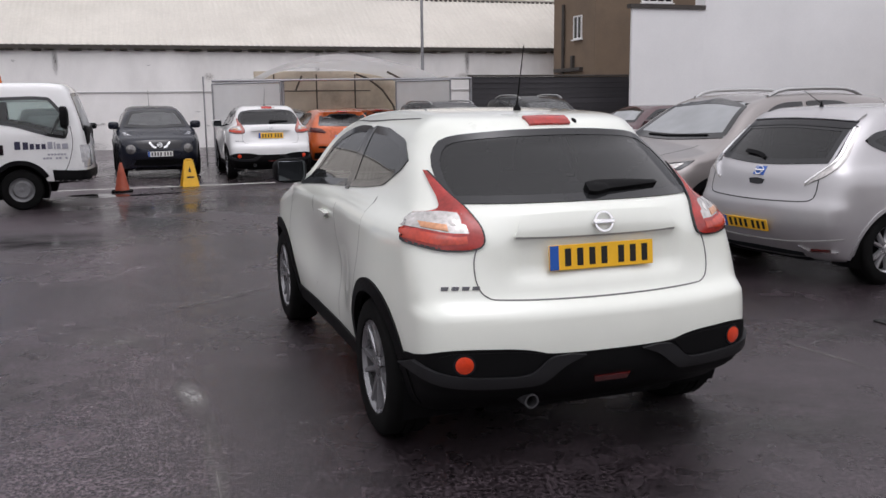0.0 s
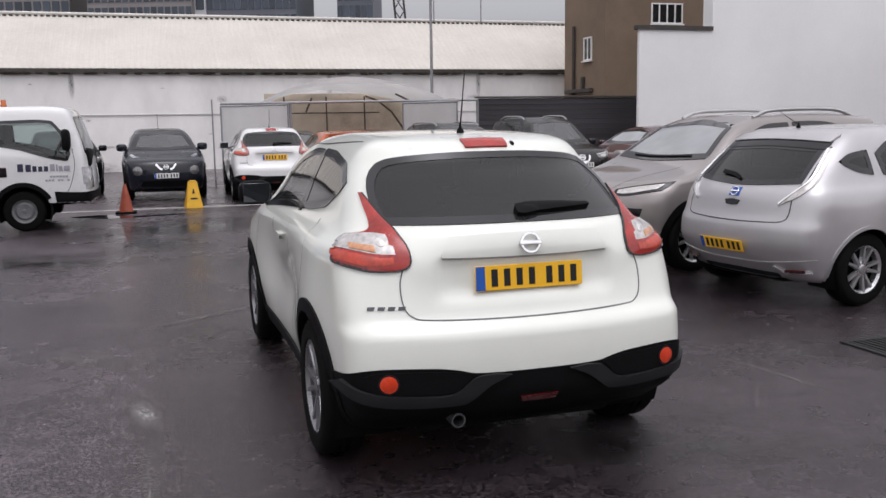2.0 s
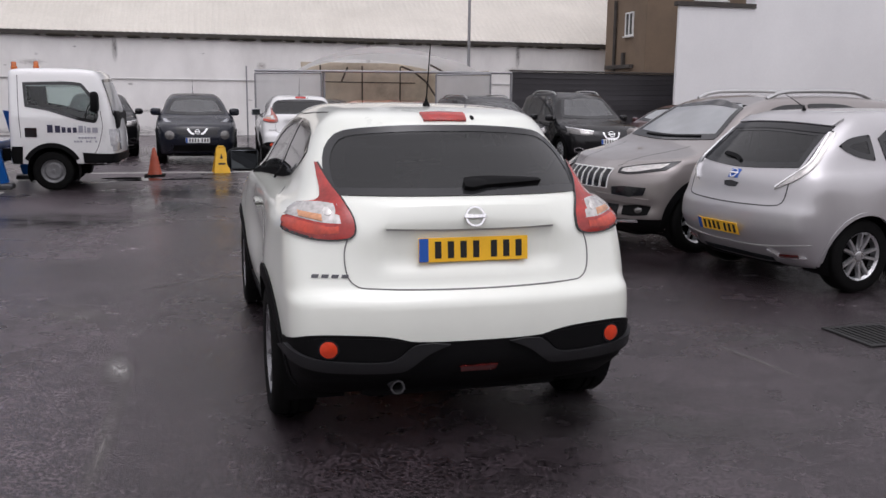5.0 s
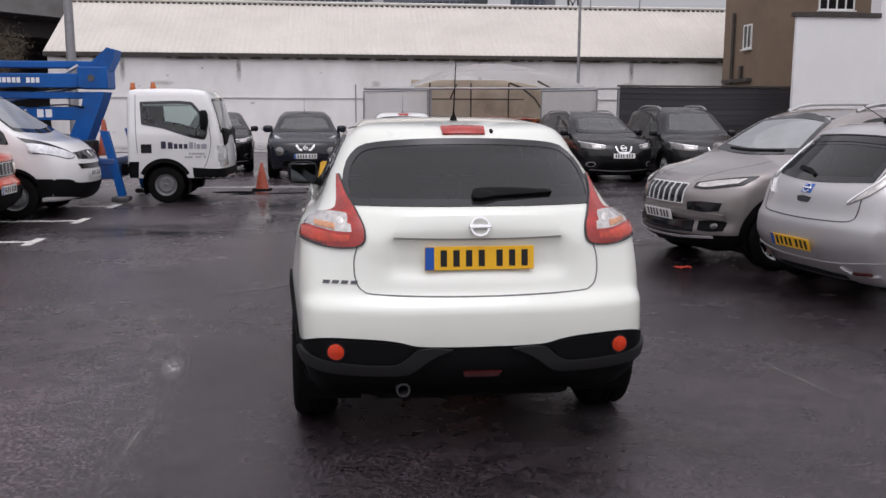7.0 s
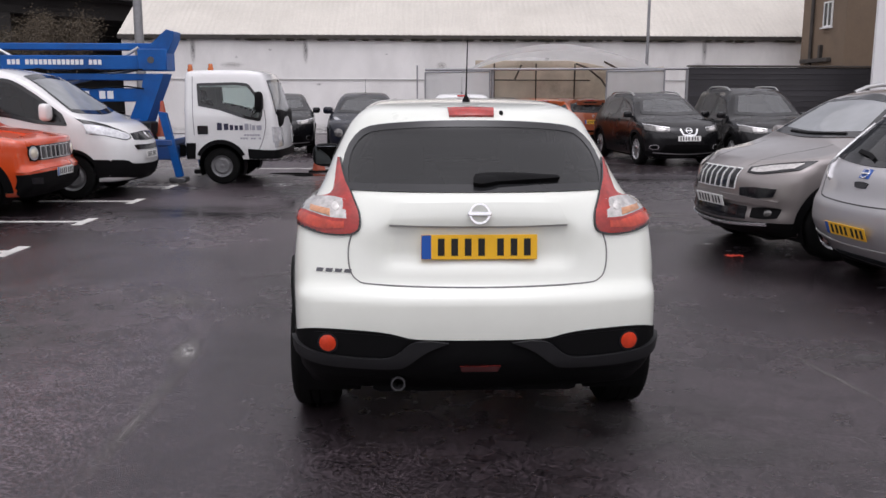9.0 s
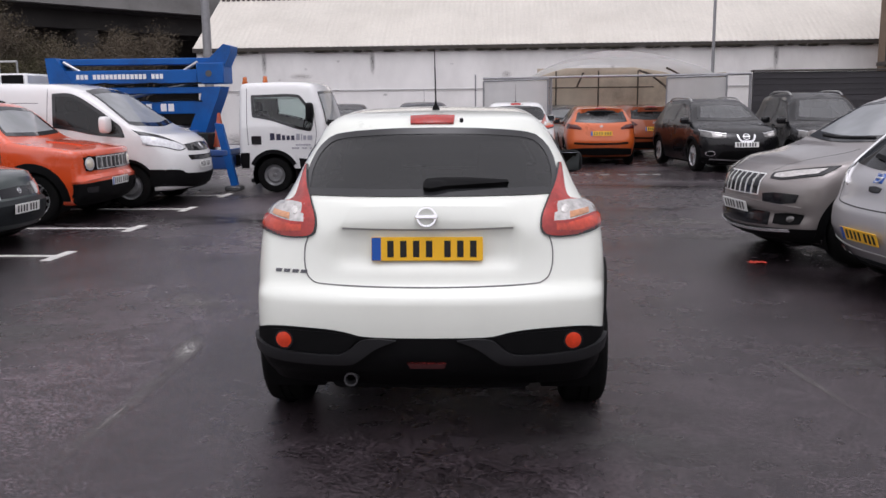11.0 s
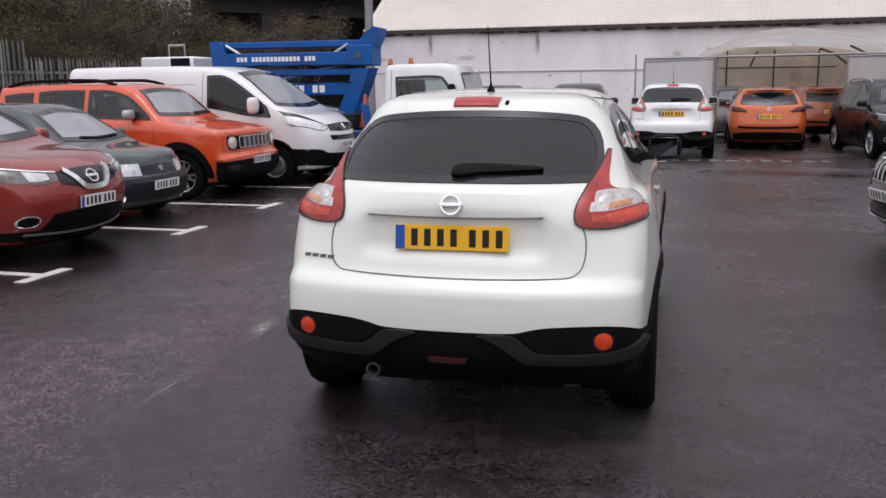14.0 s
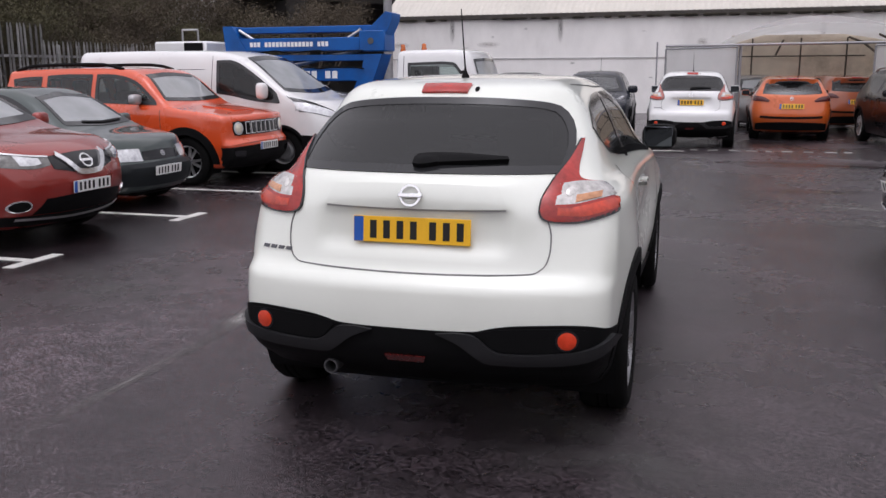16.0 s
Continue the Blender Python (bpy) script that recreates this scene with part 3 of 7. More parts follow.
    def mirrors(self, y, z, mat=None, size=(0.2, 0.1, 0.15), reach=0.5):
        for sg in (1, -1):
            x = abs(float(self.s.on("side", np.array([[y, z - 0.04]]), 1)[0, 0]))
            bm = bmesh.new()
            bmesh.ops.create_uvsphere(bm, u_segments=20, v_segments=12, radius=0.5)
            for v in bm.verts:
                c = v.co
                v.co = Vector([math.copysign(abs(a * 2) ** 0.62, a) / 2 for a in c])
                if v.co.y < -0.3:
                    v.co.y = -0.3
                v.co = Vector((v.co.x * size[0], v.co.y * size[1] * 1.3, v.co.z * size[2]))
            ob = part("door_mirror", bm, mat or self.paint, self.root)
            ob.matrix_basis = pose(sg * (x + size[0] * reach), y, z + 0.02, 0, 0, -8 * sg)
            bm = bmesh.new()
            box(bm, -size[0] * 0.42, size[0] * 0.42, -size[1] * 0.42, -size[1] * 0.36, -size[2] * 0.4, size[2] * 0.4, 0.004)
            part("mirror_glass", bm, MIRROR, ob)
            bm = bmesh.new()
            box(bm, -size[0] * 0.7, -size[0] * 0.3, -0.03, 0.03, -size[2] * 0.5, -size[2] * 0.25, 0.008)
            if sg < 0:
                bmesh.ops.scale(bm, vec=(-1, 1, 1), verts=bm.verts[:])
                bmesh.ops.reverse_faces(bm, faces=bm.faces[:])
            part("mirror_arm", bm, PLASTIC, ob)

    def seats(self, y_front, y_rear=None, z=0.55, top=None):
        """Dark seats with headrests, and a dashboard."""
        top = top or self.s.H - 0.33
        for y in [y_front] + ([y_rear] if y_rear is not None else []):
            for sg in (1, -1):
                bm = bmesh.new()
                box(bm, -0.24, 0.24, -0.25, 0.28, z - 0.1, z + 0.06, 0.05, 2)
                box(bm, -0.24, 0.24, -0.08, 0.08, z, top - 0.02, 0.05, 2, pose(0, -0.25, 0, 12))
                ob = part("seat", bm, DARK_CLOTH, self.root)
                ob.matrix_basis = pose(sg * 0.36, y, 0)
                bm = bmesh.new()
                box(bm, -0.13, 0.13, -0.06, 0.06, top - 0.02, top + 0.16, 0.04, 2, pose(0, -0.29, 0, 12))
                part("headrest", bm, DARK_CLOTH, ob)
        bm = bmesh.new()
        box(bm, -self.s.W / 2 + 0.2, self.s.W / 2 - 0.2, y_front + 0.62, y_front + 1.0, z, z + 0.36, 0.08, 2)
        part("dashboard", bm, PLASTIC, self.root)
        bm = bmesh.new()
        revolve(bm, [(0.175, -0.015), (0.19, 0), (0.175, 0.015), (0.16, 0), (0.175, -0.015)], 24, "Z")
        st = part("steering_wheel", bm, PLASTIC, self.root)
        st.matrix_basis = pose(0.36, y_front + 0.5, z + 0.36, 65)

    def rails(self, y0, y1, x, mat=None, r=0.02):
        for sg in (1, -1):
            ys = np.linspace(y0, y1, 12)
            base = self.s.on("top", np.stack([np.full(12, x), ys], 1), sg)
            lift = 0.055 * np.minimum(1, np.sin(np.linspace(0, math.pi, 12)) * 2.4)
            pts = [Vector(b) + Vector((0, 0, l)) for b, l in zip(base, lift)]
            part("roof_rail", hose(bmesh.new(), pts, r), mat or SATIN, self.root)

    def antenna(self, y, lean=-35, length=0.35, x=0.0, at=None):
        p = self.s.on("top", np.array([[x, y]]), 1)[0]
        bm = bmesh.new()
        revolve(bm, [(0.022, -0.01), (0.02, 0.01), (0.008, 0.03), (0.005, 0.05)], 12, "Z")
        d = Vector((0, math.sin(radians(lean)), math.cos(radians(lean))))
        tube(bm, (0, 0, 0.03), d * length, 0.0045, 0.0025, 6)
        ob = part("aerial", bm, PLASTIC, self.root)
        ob.matrix_basis = Matrix.Translation(p)


def sect(W, belt, H, roof_w, sill=0.2):
    """Half-widths by height: tucked sill, full flank, shoulder, leaning cabin."""
    h = W / 2
    return [(sill - 0.1, 0.88 * h), (sill + 0.12, 0.955 * h), (0.6, h), (belt - 0.1, 0.985 * h), (belt, 0.955 * h), (belt + 0.05, 0.925 * h), (H, roof_w), (H + 0.4, roof_w - 0.12)]


JUKE = dict(L=4.135, W=1.765, H=1.565, ra=-1.30, fa=1.23, R=0.338,
            top=[(-2.4, 1.38), (-1.75, 1.485), (-1.4, 1.54), (-1.04, 1.567), (-0.5, 1.582), (0, 1.565), (0.4, 1.50), (1.08, 1.09), (1.2, 1.05), (1.7, 0.95), (2.2, 0.80)],
            rear=[(0.1, -1.62), (0.28, -1.88), (0.38, -2.03), (0.46, -2.065), (0.58, -2.07), (0.71, -2.06), (0.78, -1.995), (0.90, -1.965), (1.05, -1.95),
                  (1.13, -1.925), (1.185, -1.865), (1.25, -1.77), (1.35, -1.62), (1.44, -1.485), (1.48, -1.455), (1.53, -1.42), (1.6, -1.30), (1.8, -1.0)],
            front=[(0.1, 1.75), (0.3, 1.98), (0.55, 2.07), (0.8, 2.03), (0.95, 1.97), (2, 1.97)],
            sect=[(0.1, 0.79), (0.35, 0.85), (0.55, 0.875), (0.8, 0.872), (1.0, 0.862), (1.06, 0.838), (1.12, 0.775), (1.19, 0.735), (1.3, 0.69), (1.42, 0.632), (1.5, 0.585), (1.8, 0.42)],
            plan=[(-2.1, 0.905), (-1.7, 0.965), (-1.2, 1.0), (0, 0.985), (1.2, 1.0), (1.7, 0.94), (2.1, 0.83)], bow_r=[(0.2, 0.14), (0.8, 0.17), (1.0, 0.24), (1.17, 0.46), (1.4, 0.52), (2, 0.55)], bow_f=0.2, k=0.10, crown=0.05, flare=0.032, flare_z=0.68, floor=0.22,
            waist=0.055, dents=((0.41, 0.855, 1.02, 0.026, 0.012),))


def juke(paint_mat, label, where, step, nose=False, plate_mat=None):
    """A small rounded crossover with spear-shaped tail lamps and black lower cladding."""
    c = Vehicle("car", Shell(**JUKE), paint_mat, label, "car", where, step)
    seal = max(0.04, step * 0.85)
    edge = [(-0.612, 1.182), (-0.626, 1.25), (-0.612, 1.335), (-0.572, 1.400), (-0.495, 1.446), (-0.27, 1.469), (0, 1.475)]
    c.window("rear_window", "rear", edge + [(-a, b) for a, b in edge[-2::-1]], [(-0.612, 1.170), (-0.3, 1.174), (0, 1.175), (0.3, 1.174), (0.612, 1.170)], TINT, seal=seal * 0.75, n=54, m=14)
    c.window("windscreen", "front", [(-0.5, 1.46), (0, 1.5), (0.5, 1.46)], [(-0.68, 1.12), (0, 1.09), (0.68, 1.12)], DIM_SCREEN, seal=seal)
    for s in (1, -1):
        c.window("side_window", "side", [(-0.3, 1.475), (0, 1.465), (0.35, 1.37), (0.72, 1.09)], [(-0.3, 1.138), (0.1, 1.115), (0.45, 1.092), (0.74, 1.068)], CLEAR, s, seal)
        c.window("side_window", "side", [(-1.25, 1.335), (-1.08, 1.425), (-0.7, 1.472), (-0.38, 1.478)], [(-1.21, 1.292), (-1.0, 1.20), (-0.7, 1.165), (-0.38, 1.14)], TINT, s, seal, smooth=False)
        # tail lamp: red spear with a clear upper cell and an amber cell
        lamp = c.patch("tail_lamp", "rear", [(-0.643, 1.295), (-0.614, 1.215), (-0.568, 1.14), (-0.534, 1.06), (-0.556, 0.995), (-0.70, 0.985), (-0.86, 1.02)],
                       [(-0.653, 1.295), (-0.656, 1.235), (-0.658, 1.18), (-0.674, 1.144), (-0.735, 1.126), (-0.80, 1.118), (-0.87, 1.10)], LAMP_RED if step < 0.05 else LAMP_OLD, 0.012, 0.02, 34, 7, s, dome=0.008)
        c.patch("clear_cell", "rear", [(-0.87, 1.098), (-0.76, 1.118), (-0.67, 1.130), (-0.595, 1.124)], [(-0.87, 1.072), (-0.76, 1.060), (-0.67, 1.046), (-0.588, 1.046)], LAMP_CLEAR, 0.019, 0.0, 16, 6, s, parent=lamp, dome=0.006)
        c.patch("red_cell", "rear", [(-0.86, 1.062), (-0.76, 1.050), (-0.67, 1.036), (-0.60, 1.036)], [(-0.85, 1.028), (-0.72, 1.002), (-0.67, 1.002), (-0.60, 1.008)], LAMP_CELL, 0.018, 0.0, 14, 4, s, parent=lamp, dome=0.004)
        c.patch("amber_cell", "rear", [(-0.76, 1.084), (-0.665, 1.076)], [(-0.76, 1.064), (-0.665, 1.050)], LAMP_SMOKE, 0.0245, 0.0, 6, 5, s, parent=lamp, dome=0.003)
        c.lens("bulb_cell", "rear", -0.640, 1.090, 0.017, BULB, 0.004, 0.024, lamp, s=s)
        c.strip("lamp_edge", "rear", [(-0.643, 1.295), (-0.614, 1.215), (-0.568, 1.14), (-0.534, 1.06), (-0.556, 0.995), (-0.70, 0.985), (-0.86, 1.02)], 0.012, GLOSS_BLACK, 0.012, 40, s, parent=lamp)
        c.strip("roof_groove", "top", [(0.535, -1.05), (0.555, -0.7), (0.565, -0.2), (0.55, 0.25)], 0.006, SEAM, 0.0015, 40, s)
        c.patch("door_pillar", "side", [(-0.375, 1.47), (-0.305, 1.47)], [(-0.375, 1.125), (-0.305, 1.12)], GLOSS_BLACK, 0.006, 0.0, 5, 10, s)
        c.strip("door_seam", "side", [(-0.34, 1.08), (-0.35, 0.7), (-0.36, 0.36)], 0.004, GATE_SEAM, 0.0008, s=s, n=24)
        c.strip("door_seam", "side", [(0.86, 1.0), (0.92, 0.7), (0.80, 0.36)], 0.004, GATE_SEAM, 0.0008, s=s, n=24)
        c.strip("door_seam", "side", [(-1.0, 1.14), (-1.02, 0.86), (-0.88, 0.6), (-0.84, 0.36)], 0.004, GATE_SEAM, 0.0008, s=s, n=24)
        c.strip("sill_trim", "side", [(-0.90, 0.30), (0, 0.29), (0.82, 0.30)], 0.10, PLASTIC, 0.012, s=s, n=20)
        c.strip("door_handle", "side", [(0.02, 0.955), (-0.08, 0.96), (-0.2, 0.955)], 0.03, paint_mat, 0.03, s=s, n=10)
        c.lens("reflector", "rear", -0.672, 0.518, 0.037, LAMP_AMBER, 0.006, 0.020, s=s)
        c.lens("reflector_ring", "rear", -0.672, 0.518, 0.046, GLOSS_BLACK, 0.0, 0.016, s=s)
        # the pod round the reflector: black hollow above, satin grey sweep below that rises to the middle
        c.patch("fog_recess", "rear", [(-0.765, 0.548), (-0.70, 0.566), (-0.44, 0.562), (-0.31, 0.545)], [(-0.765, 0.500), (-0.70, 0.470), (-0.44, 0.462), (-0.37, 0.482)], PLASTIC, 0.012, 0.01, 18, 5, s)
        c.patch("valance_sweep", "rear", [(-0.835, 0.515), (-0.76, 0.482), (-0.62, 0.462), (-0.43, 0.458), (-0.37, 0.476), (-0.30, 0.530), (-0.22, 0.541)],
                [(-0.85, 0.468), (-0.76, 0.434), (-0.62, 0.416), (-0.38, 0.416), (-0.31, 0.440), (-0.23, 0.494), (-0.14, 0.532)], SWEEP_GREY, 0.024, 0.012, 40, 6, s)
    half = [(-0.86, 0.515), (-0.80, 0.562), (-0.70, 0.580), (-0.48, 0.576), (-0.37, 0.562), (-0.28, 0.544), (0, 0.540)]
    low = [(-0.86, 0.27), (-0.7, 0.25), (-0.5, 0.235), (0, 0.235)]
    c.patch("rear_valance", "rear", half + [(-a, b) for a, b in half[-2::-1]], low + [(-a, b) for a, b in low[-2::-1]], PLASTIC, 0.007, 0.03, 60, 12)
    c.patch("rear_fog_lamp", "rear", [(-0.09, 0.425), (0.09, 0.425)], [(-0.08, 0.398), (0.08, 0.398)], LAMP_DEEP, 0.014, 0.01, 8, 3)
    gate = [(-0.565, 1.0), (-0.585, 0.93), (-0.58, 0.84), (-0.545, 0.788), (-0.45, 0.772), (0, 0.764)]
    c.strip("tailgate_seam", "rear", gate + [(-a, b) for a, b in gate[-2::-1]], 0.0055, GATE_SEAM, 0.0028, 90)
    c.patch("tailgate_grip", "rear", [(-0.36, 1.122), (-0.2, 1.130), (0, 1.132), (0.2, 1.130), (0.36, 1.122)], [(-0.405, 1.036), (-0.2, 1.034), (0, 1.034), (0.2, 1.034), (0.405, 1.036)], paint_mat, 0.009, 0.006, 24, 6)
    # grey strip painted along the grip's lower edge as its shadow
    c.strip("grip_shadow_strip", "rear", [(-0.40, 1.030), (0, 1.028), (0.40, 1.030)], 0.007, SOFT_GREY, 0.004, 30)
    c.patch("brake_lamp", "rear", [(-0.115, 1.532), (0, 1.535), (0.115, 1.532)], [(-0.11, 1.497), (0, 1.498), (0.11, 1.497)], LAMP_RED, 0.012, 0.01, 14, 4, dome=0.008)
    c.lens("washer_jet", "rear", 0.15, 1.515, 0.010, PLASTIC, 0.006)
    c.patch("rear_wiper", "rear", [(-0.01, 1.230), (0.06, 1.236), (0.2, 1.234), (0.37, 1.222)], [(-0.02, 1.204), (0.06, 1.200), (0.2, 1.206), (0.38, 1.212)], PLASTIC, 0.026, 0.014, 20, 5, dome=0.006)
    c.patch("wiper_cover", "rear", [(-0.02, 1.216), (0.02, 1.224), (0.09, 1.220)], [(-0.02, 1.194), (0.02, 1.190), (0.09, 1.200)], PLASTIC, 0.030, 0.0, 10, 4, dome=0.008)
    for i in range(4):
        x = -0.735 + i * 0.043
        c.patch("model_badge", "rear", [(x + 0.006, 0.833), (x + 0.037, 0.833)], [(x + 0.002, 0.818), (x + 0.030, 0.818)], INK_GREY, 0.005, 0.0, 3, 2)
    c.badge("rear", 0, 1.083, 0.047, 0.020)
    c.plate("rear", 0, 0.938, plate_mat or PLATE_YELLOW)
    if nose:
        for s in (1, -1):
            c.lens("headlamp", "front", 0.60, 0.66, 0.10, LAMP_DIM, 0.02, s=s)
            c.patch("side_lamp", "top", [(0.55, 1.62), (0.62, 1.45), (0.68, 1.25)], [(0.66, 1.62), (0.72, 1.45), (0.73, 1.25)], LAMP_HEAD, 0.006, 0.01, 10, 4, s)
            c.strip("grille_chrome", "front", [(0.075, 0.69), (0.13, 0.705), (0.21, 0.80)], 0.04, CHROME, 0.02, 14, s)
        c.patch("grille", "front", [(-0.48, 0.84), (0, 0.85), (0.48, 0.84)], [(-0.42, 0.68), (0, 0.66), (0.42, 0.68)], GLOSS_BLACK, 0.006, 0.01, 20, 4)
        c.patch("lower_grille", "front", [(-0.5, 0.44), (0, 0.45), (0.5, 0.44)], [(-0.55, 0.32), (0, 0.3), (0.55, 0.32)], PLASTIC, 0.008, 0.01, 20, 4)
        c.badge("front", 0, 0.74, 0.055)
        c.plate("front", 0, 0.55, PLATE_WHITE)
    c.body()
    c.liners()
    c.arches(0.065, PLASTIC, 0.012)
    c.wheels(5, 0.225, DARK_ALLOY, width=0.225, inset=0.004)
    c.mirrors(0.80, 1.135, PLASTIC if paint_mat is WHITE_PEARL else None, (0.23, 0.12, 0.17), 0.42)
    c.seats(0.05, -0.75)
    c.antenna(-1.04, -22 if step > 0.05 else -14, 0.42 if step > 0.05 else 0.34)
    bm = bmesh.new()
    revolve(bm, [(0.026, 0), (0.033, 0), (0.033, 0.25), (0.026, 0.25), (0.026, 0)], 18, "Z")
    ex = part("exhaust", bm, STEEL, c.root)
    ex.matrix_basis = pose(-0.365, -2.01, 0.322, -90)
    return c


YARD_YAW = 18.2
YARD = pose(0, 0, 0, 0, 0, YARD_YAW)


def yard(u, v, z=0, turn=0):
    """A pose in the yard's own grid: u along the back wall, v towards it."""
    return YARD @ pose(u, v, z, 0, 0, turn)


# ---- the ground ----
def asphalt(name):
    m = bpy.data.materials.new(name)
    m.use_nodes = True
    nt = m.node_tree
    b = nt.nodes["Principled BSDF"]
    co = nt.nodes.new("ShaderNodeTexCoord")
    tex = {}
    for key, sc, det in (("wet", 0.22, 6.0), ("patch", 0.7, 8.0), ("mid", 7.0, 5.0), ("grain", 48.0, 4.0), ("stone", 160.0, 2.0)):
        tex[key] = node(nt, "ShaderNodeTexNoise", Scale=sc, Detail=det, Roughness=0.6)
        nt.links.new(co.outputs["Object"], tex[key].inputs["Vector"])

    def ramp(src, a, b2, lo, hi):
        r = node(nt, "ShaderNodeMapRange")
        r.inputs["From Min"].default_value, r.inputs["From Max"].default_value = a, b2
        r.inputs["To Min"].default_value, r.inputs["To Max"].default_value = lo, hi
        nt.links.new(src, r.inputs["Value"])
        return r.outputs[0]

    def mul(a, b2):
        n = nt.nodes.new("ShaderNodeMath")
        n.operation = "MULTIPLY"
        nt.links.new(a, n.inputs[0]), nt.links.new(b2, n.inputs[1])
        return n.outputs[0]

    v = mul(mul(ramp(tex["patch"].outputs["Fac"], 0.36, 0.64, 0.55, 1.5), ramp(tex["grain"].outputs["Fac"], 0.40, 0.60, 0.1, 2.1)), mul(ramp(tex["wet"].outputs["Fac"], 0.4, 0.6, 0.8, 1.25), ramp(tex["mid"].outputs["Fac"], 0.36, 0.64, 0.7, 1.35)))
    grit = node(nt, "ShaderNodeTexVoronoi", Scale=26.0)
    nt.links.new(co.outputs["Object"], grit.inputs["Vector"])
    pick = node(nt, "ShaderNodeTexNoise", Scale=9.0, Detail=2.0)
    nt.links.new(co.outputs["Object"], pick.inputs["Vector"])
    dots = mul(ramp(grit.outputs["Distance"], 0.16, 0.06, 0.0, 1.0), ramp(pick.outputs["Fac"], 0.56, 0.62, 0.0, 0.8))
    plus = nt.nodes.new("ShaderNodeMath")
    plus.operation = "ADD"
    nt.links.new(v, plus.inputs[0]), nt.links.new(dots, plus.inputs[1])
    v = plus.outputs[0]
    # an older, paler lane of asphalt with a worn edge, along the yard's length
    dot = nt.nodes.new("ShaderNodeVectorMath")
    dot.operation = "DOT_PRODUCT"
    dot.inputs[1].default_value = (0.95, 0.3123, 0)
    nt.links.new(co.outputs["Object"], dot.inputs[0])
    edge = nt.nodes.new("ShaderNodeMath")
    edge.operation = "MULTIPLY_ADD"
    edge.inputs[1].default_value = 0.5
    nt.links.new(tex["patch"].outputs["Fac"], edge.inputs[0]), nt.links.new(dot.outputs["Value"], edge.inputs[2])
    lane = mul(ramp(edge.outputs[0], 0.66, 0.32, 0.0, 1.0), ramp(edge.outputs[0], -2.2, -0.3, 0.0, 1.0))
    v = mul(v, ramp(lane, 0.0, 1.0, 1.0, 1.9))
    sc = nt.nodes.new("ShaderNodeVectorMath")
    sc.operation = "SCALE"
    sc.inputs[0].default_value = (0.0225, 0.0172, 0.0196)
    nt.links.new(v, sc.inputs["Scale"])
    nt.links.new(sc.outputs[0], b.inputs["Base Color"])
    nt.links.new(mul(ramp(tex["wet"].outputs["Fac"], 0.38, 0.62, 0.17, 0.36), ramp(tex["mid"].outputs["Fac"], 0.36, 0.64, 0.92, 1.08)), b.inputs["Roughness"])
    b.inputs["Specular IOR Level"].default_value = 0.95
    b.inputs["Specular Tint"].default_value = (1.0, 0.90, 0.95, 1)
    bp = node(nt, "ShaderNodeBump", Strength=0.45, Distance=0.008)
    nt.links.new(tex["stone"].outputs["Fac"], bp.inputs["Height"])
    nt.links.new(bp.outputs[0], b.inputs["Normal"])
    return m


ASPHALT = asphalt("wet_asphalt")
bm = bmesh.new()
bmesh.ops.create_grid(bm, x_segments=40, y_segments=40, size=600)
ground = link_mesh("ground", bm, ASPHALT)
tagged(ground, "dark wet asphalt of a car yard", "ground", kind="structure")

LINE = material("worn_line_paint", (0.62, 0.61, 0.58), 0.6, var=0.2, scale=4, stain=(0.10, 0.095, 0.095), stain_amount=0.7)

FADED = material("faded_line_paint", (0.30, 0.295, 0.28), 0.65, var=0.35, scale=6, stain=(0.06, 0.055, 0.055), stain_amount=0.8)


def slab(name, u0, u1, v0, v1, z0, z1, mat, label, category, kind="structure", bevel=0.0, turn=0):
    bm = bmesh.new()
    cu, cv = (u0 + u1) / 2, (v0 + v1) / 2
    box(bm, u0 - cu, u1 - cu, v0 - cv, v1 - cv, z0, z1, bevel)
    ob = link_mesh(name, bm, mat)
    ob.matrix_world = yard(cu, cv, 0, turn)
    return tagged(ob, label, category, kind=kind)


for v in (6.1, 8.55, 10.65, 12.75, 14.75):
    bm = bmesh.new()
    box(bm, -4.8, 0.0, -0.05, 0.05, 0.0, 0.004)
    box(bm, -0.12, 0.0, -0.3, 0.3, 0.0, 0.0045)
    ob = link_mesh("bay_line", bm, LINE)
    ob.matrix_world = yard(-2.45 - 0.02 * (v - 6), v, 0, 0)
    tagged(ob, "white painted parking bay line on the asphalt", "road marking", "bay lines", "structure")
slab("bay_line", -2.5, 2.45, 18.35, 18.45, 0, 0.004, LINE, "worn white line across the yard", "road marking")

# ---- back wall and long roof ----
WALL_WHITE = material("whitewashed_brick", (0.86, 0.845, 0.825), 0.85, var=0.10, scale=0.9, fine=30, bump=0.5, stain=(0.62, 0.60, 0.58), stain_amount=0.3, stretch=(1, 1, 0.5))
ROOF_MAT = material("cream_corrugated_sheet", (0.56, 0.53, 0.475), 0.7, var=0.10, scale=0.5, fine=8, stain=(0.4, 0.37, 0.32), stain_amount=0.25)
DARK_METAL = material("dark_gutter", (0.05, 0.043, 0.038), 0.7, var=0.4, scale=4)
BAND_GREY = material("grey_conduit", (0.42, 0.41, 0.41), 0.7, var=0.25, scale=2)
WALL_V = 34.5
slab("wall_north", -9.9, 24, WALL_V, WALL_V + 0.4, 0, 3.58, WALL_WHITE, "whitewashed brick boundary wall with peeling paint", "wall")
slab("trim", -9.9, 24, WALL_V - 0.035, WALL_V, 2.035, 2.07, BAND_GREY, "thin grey conduit line along the white wall", "trim")
slab("trim", -10.0, 24, WALL_V - 0.16, WALL_V + 0.02, 3.56, 3.72, DARK_METAL, "dark stained gutter under the long roof", "gutter")


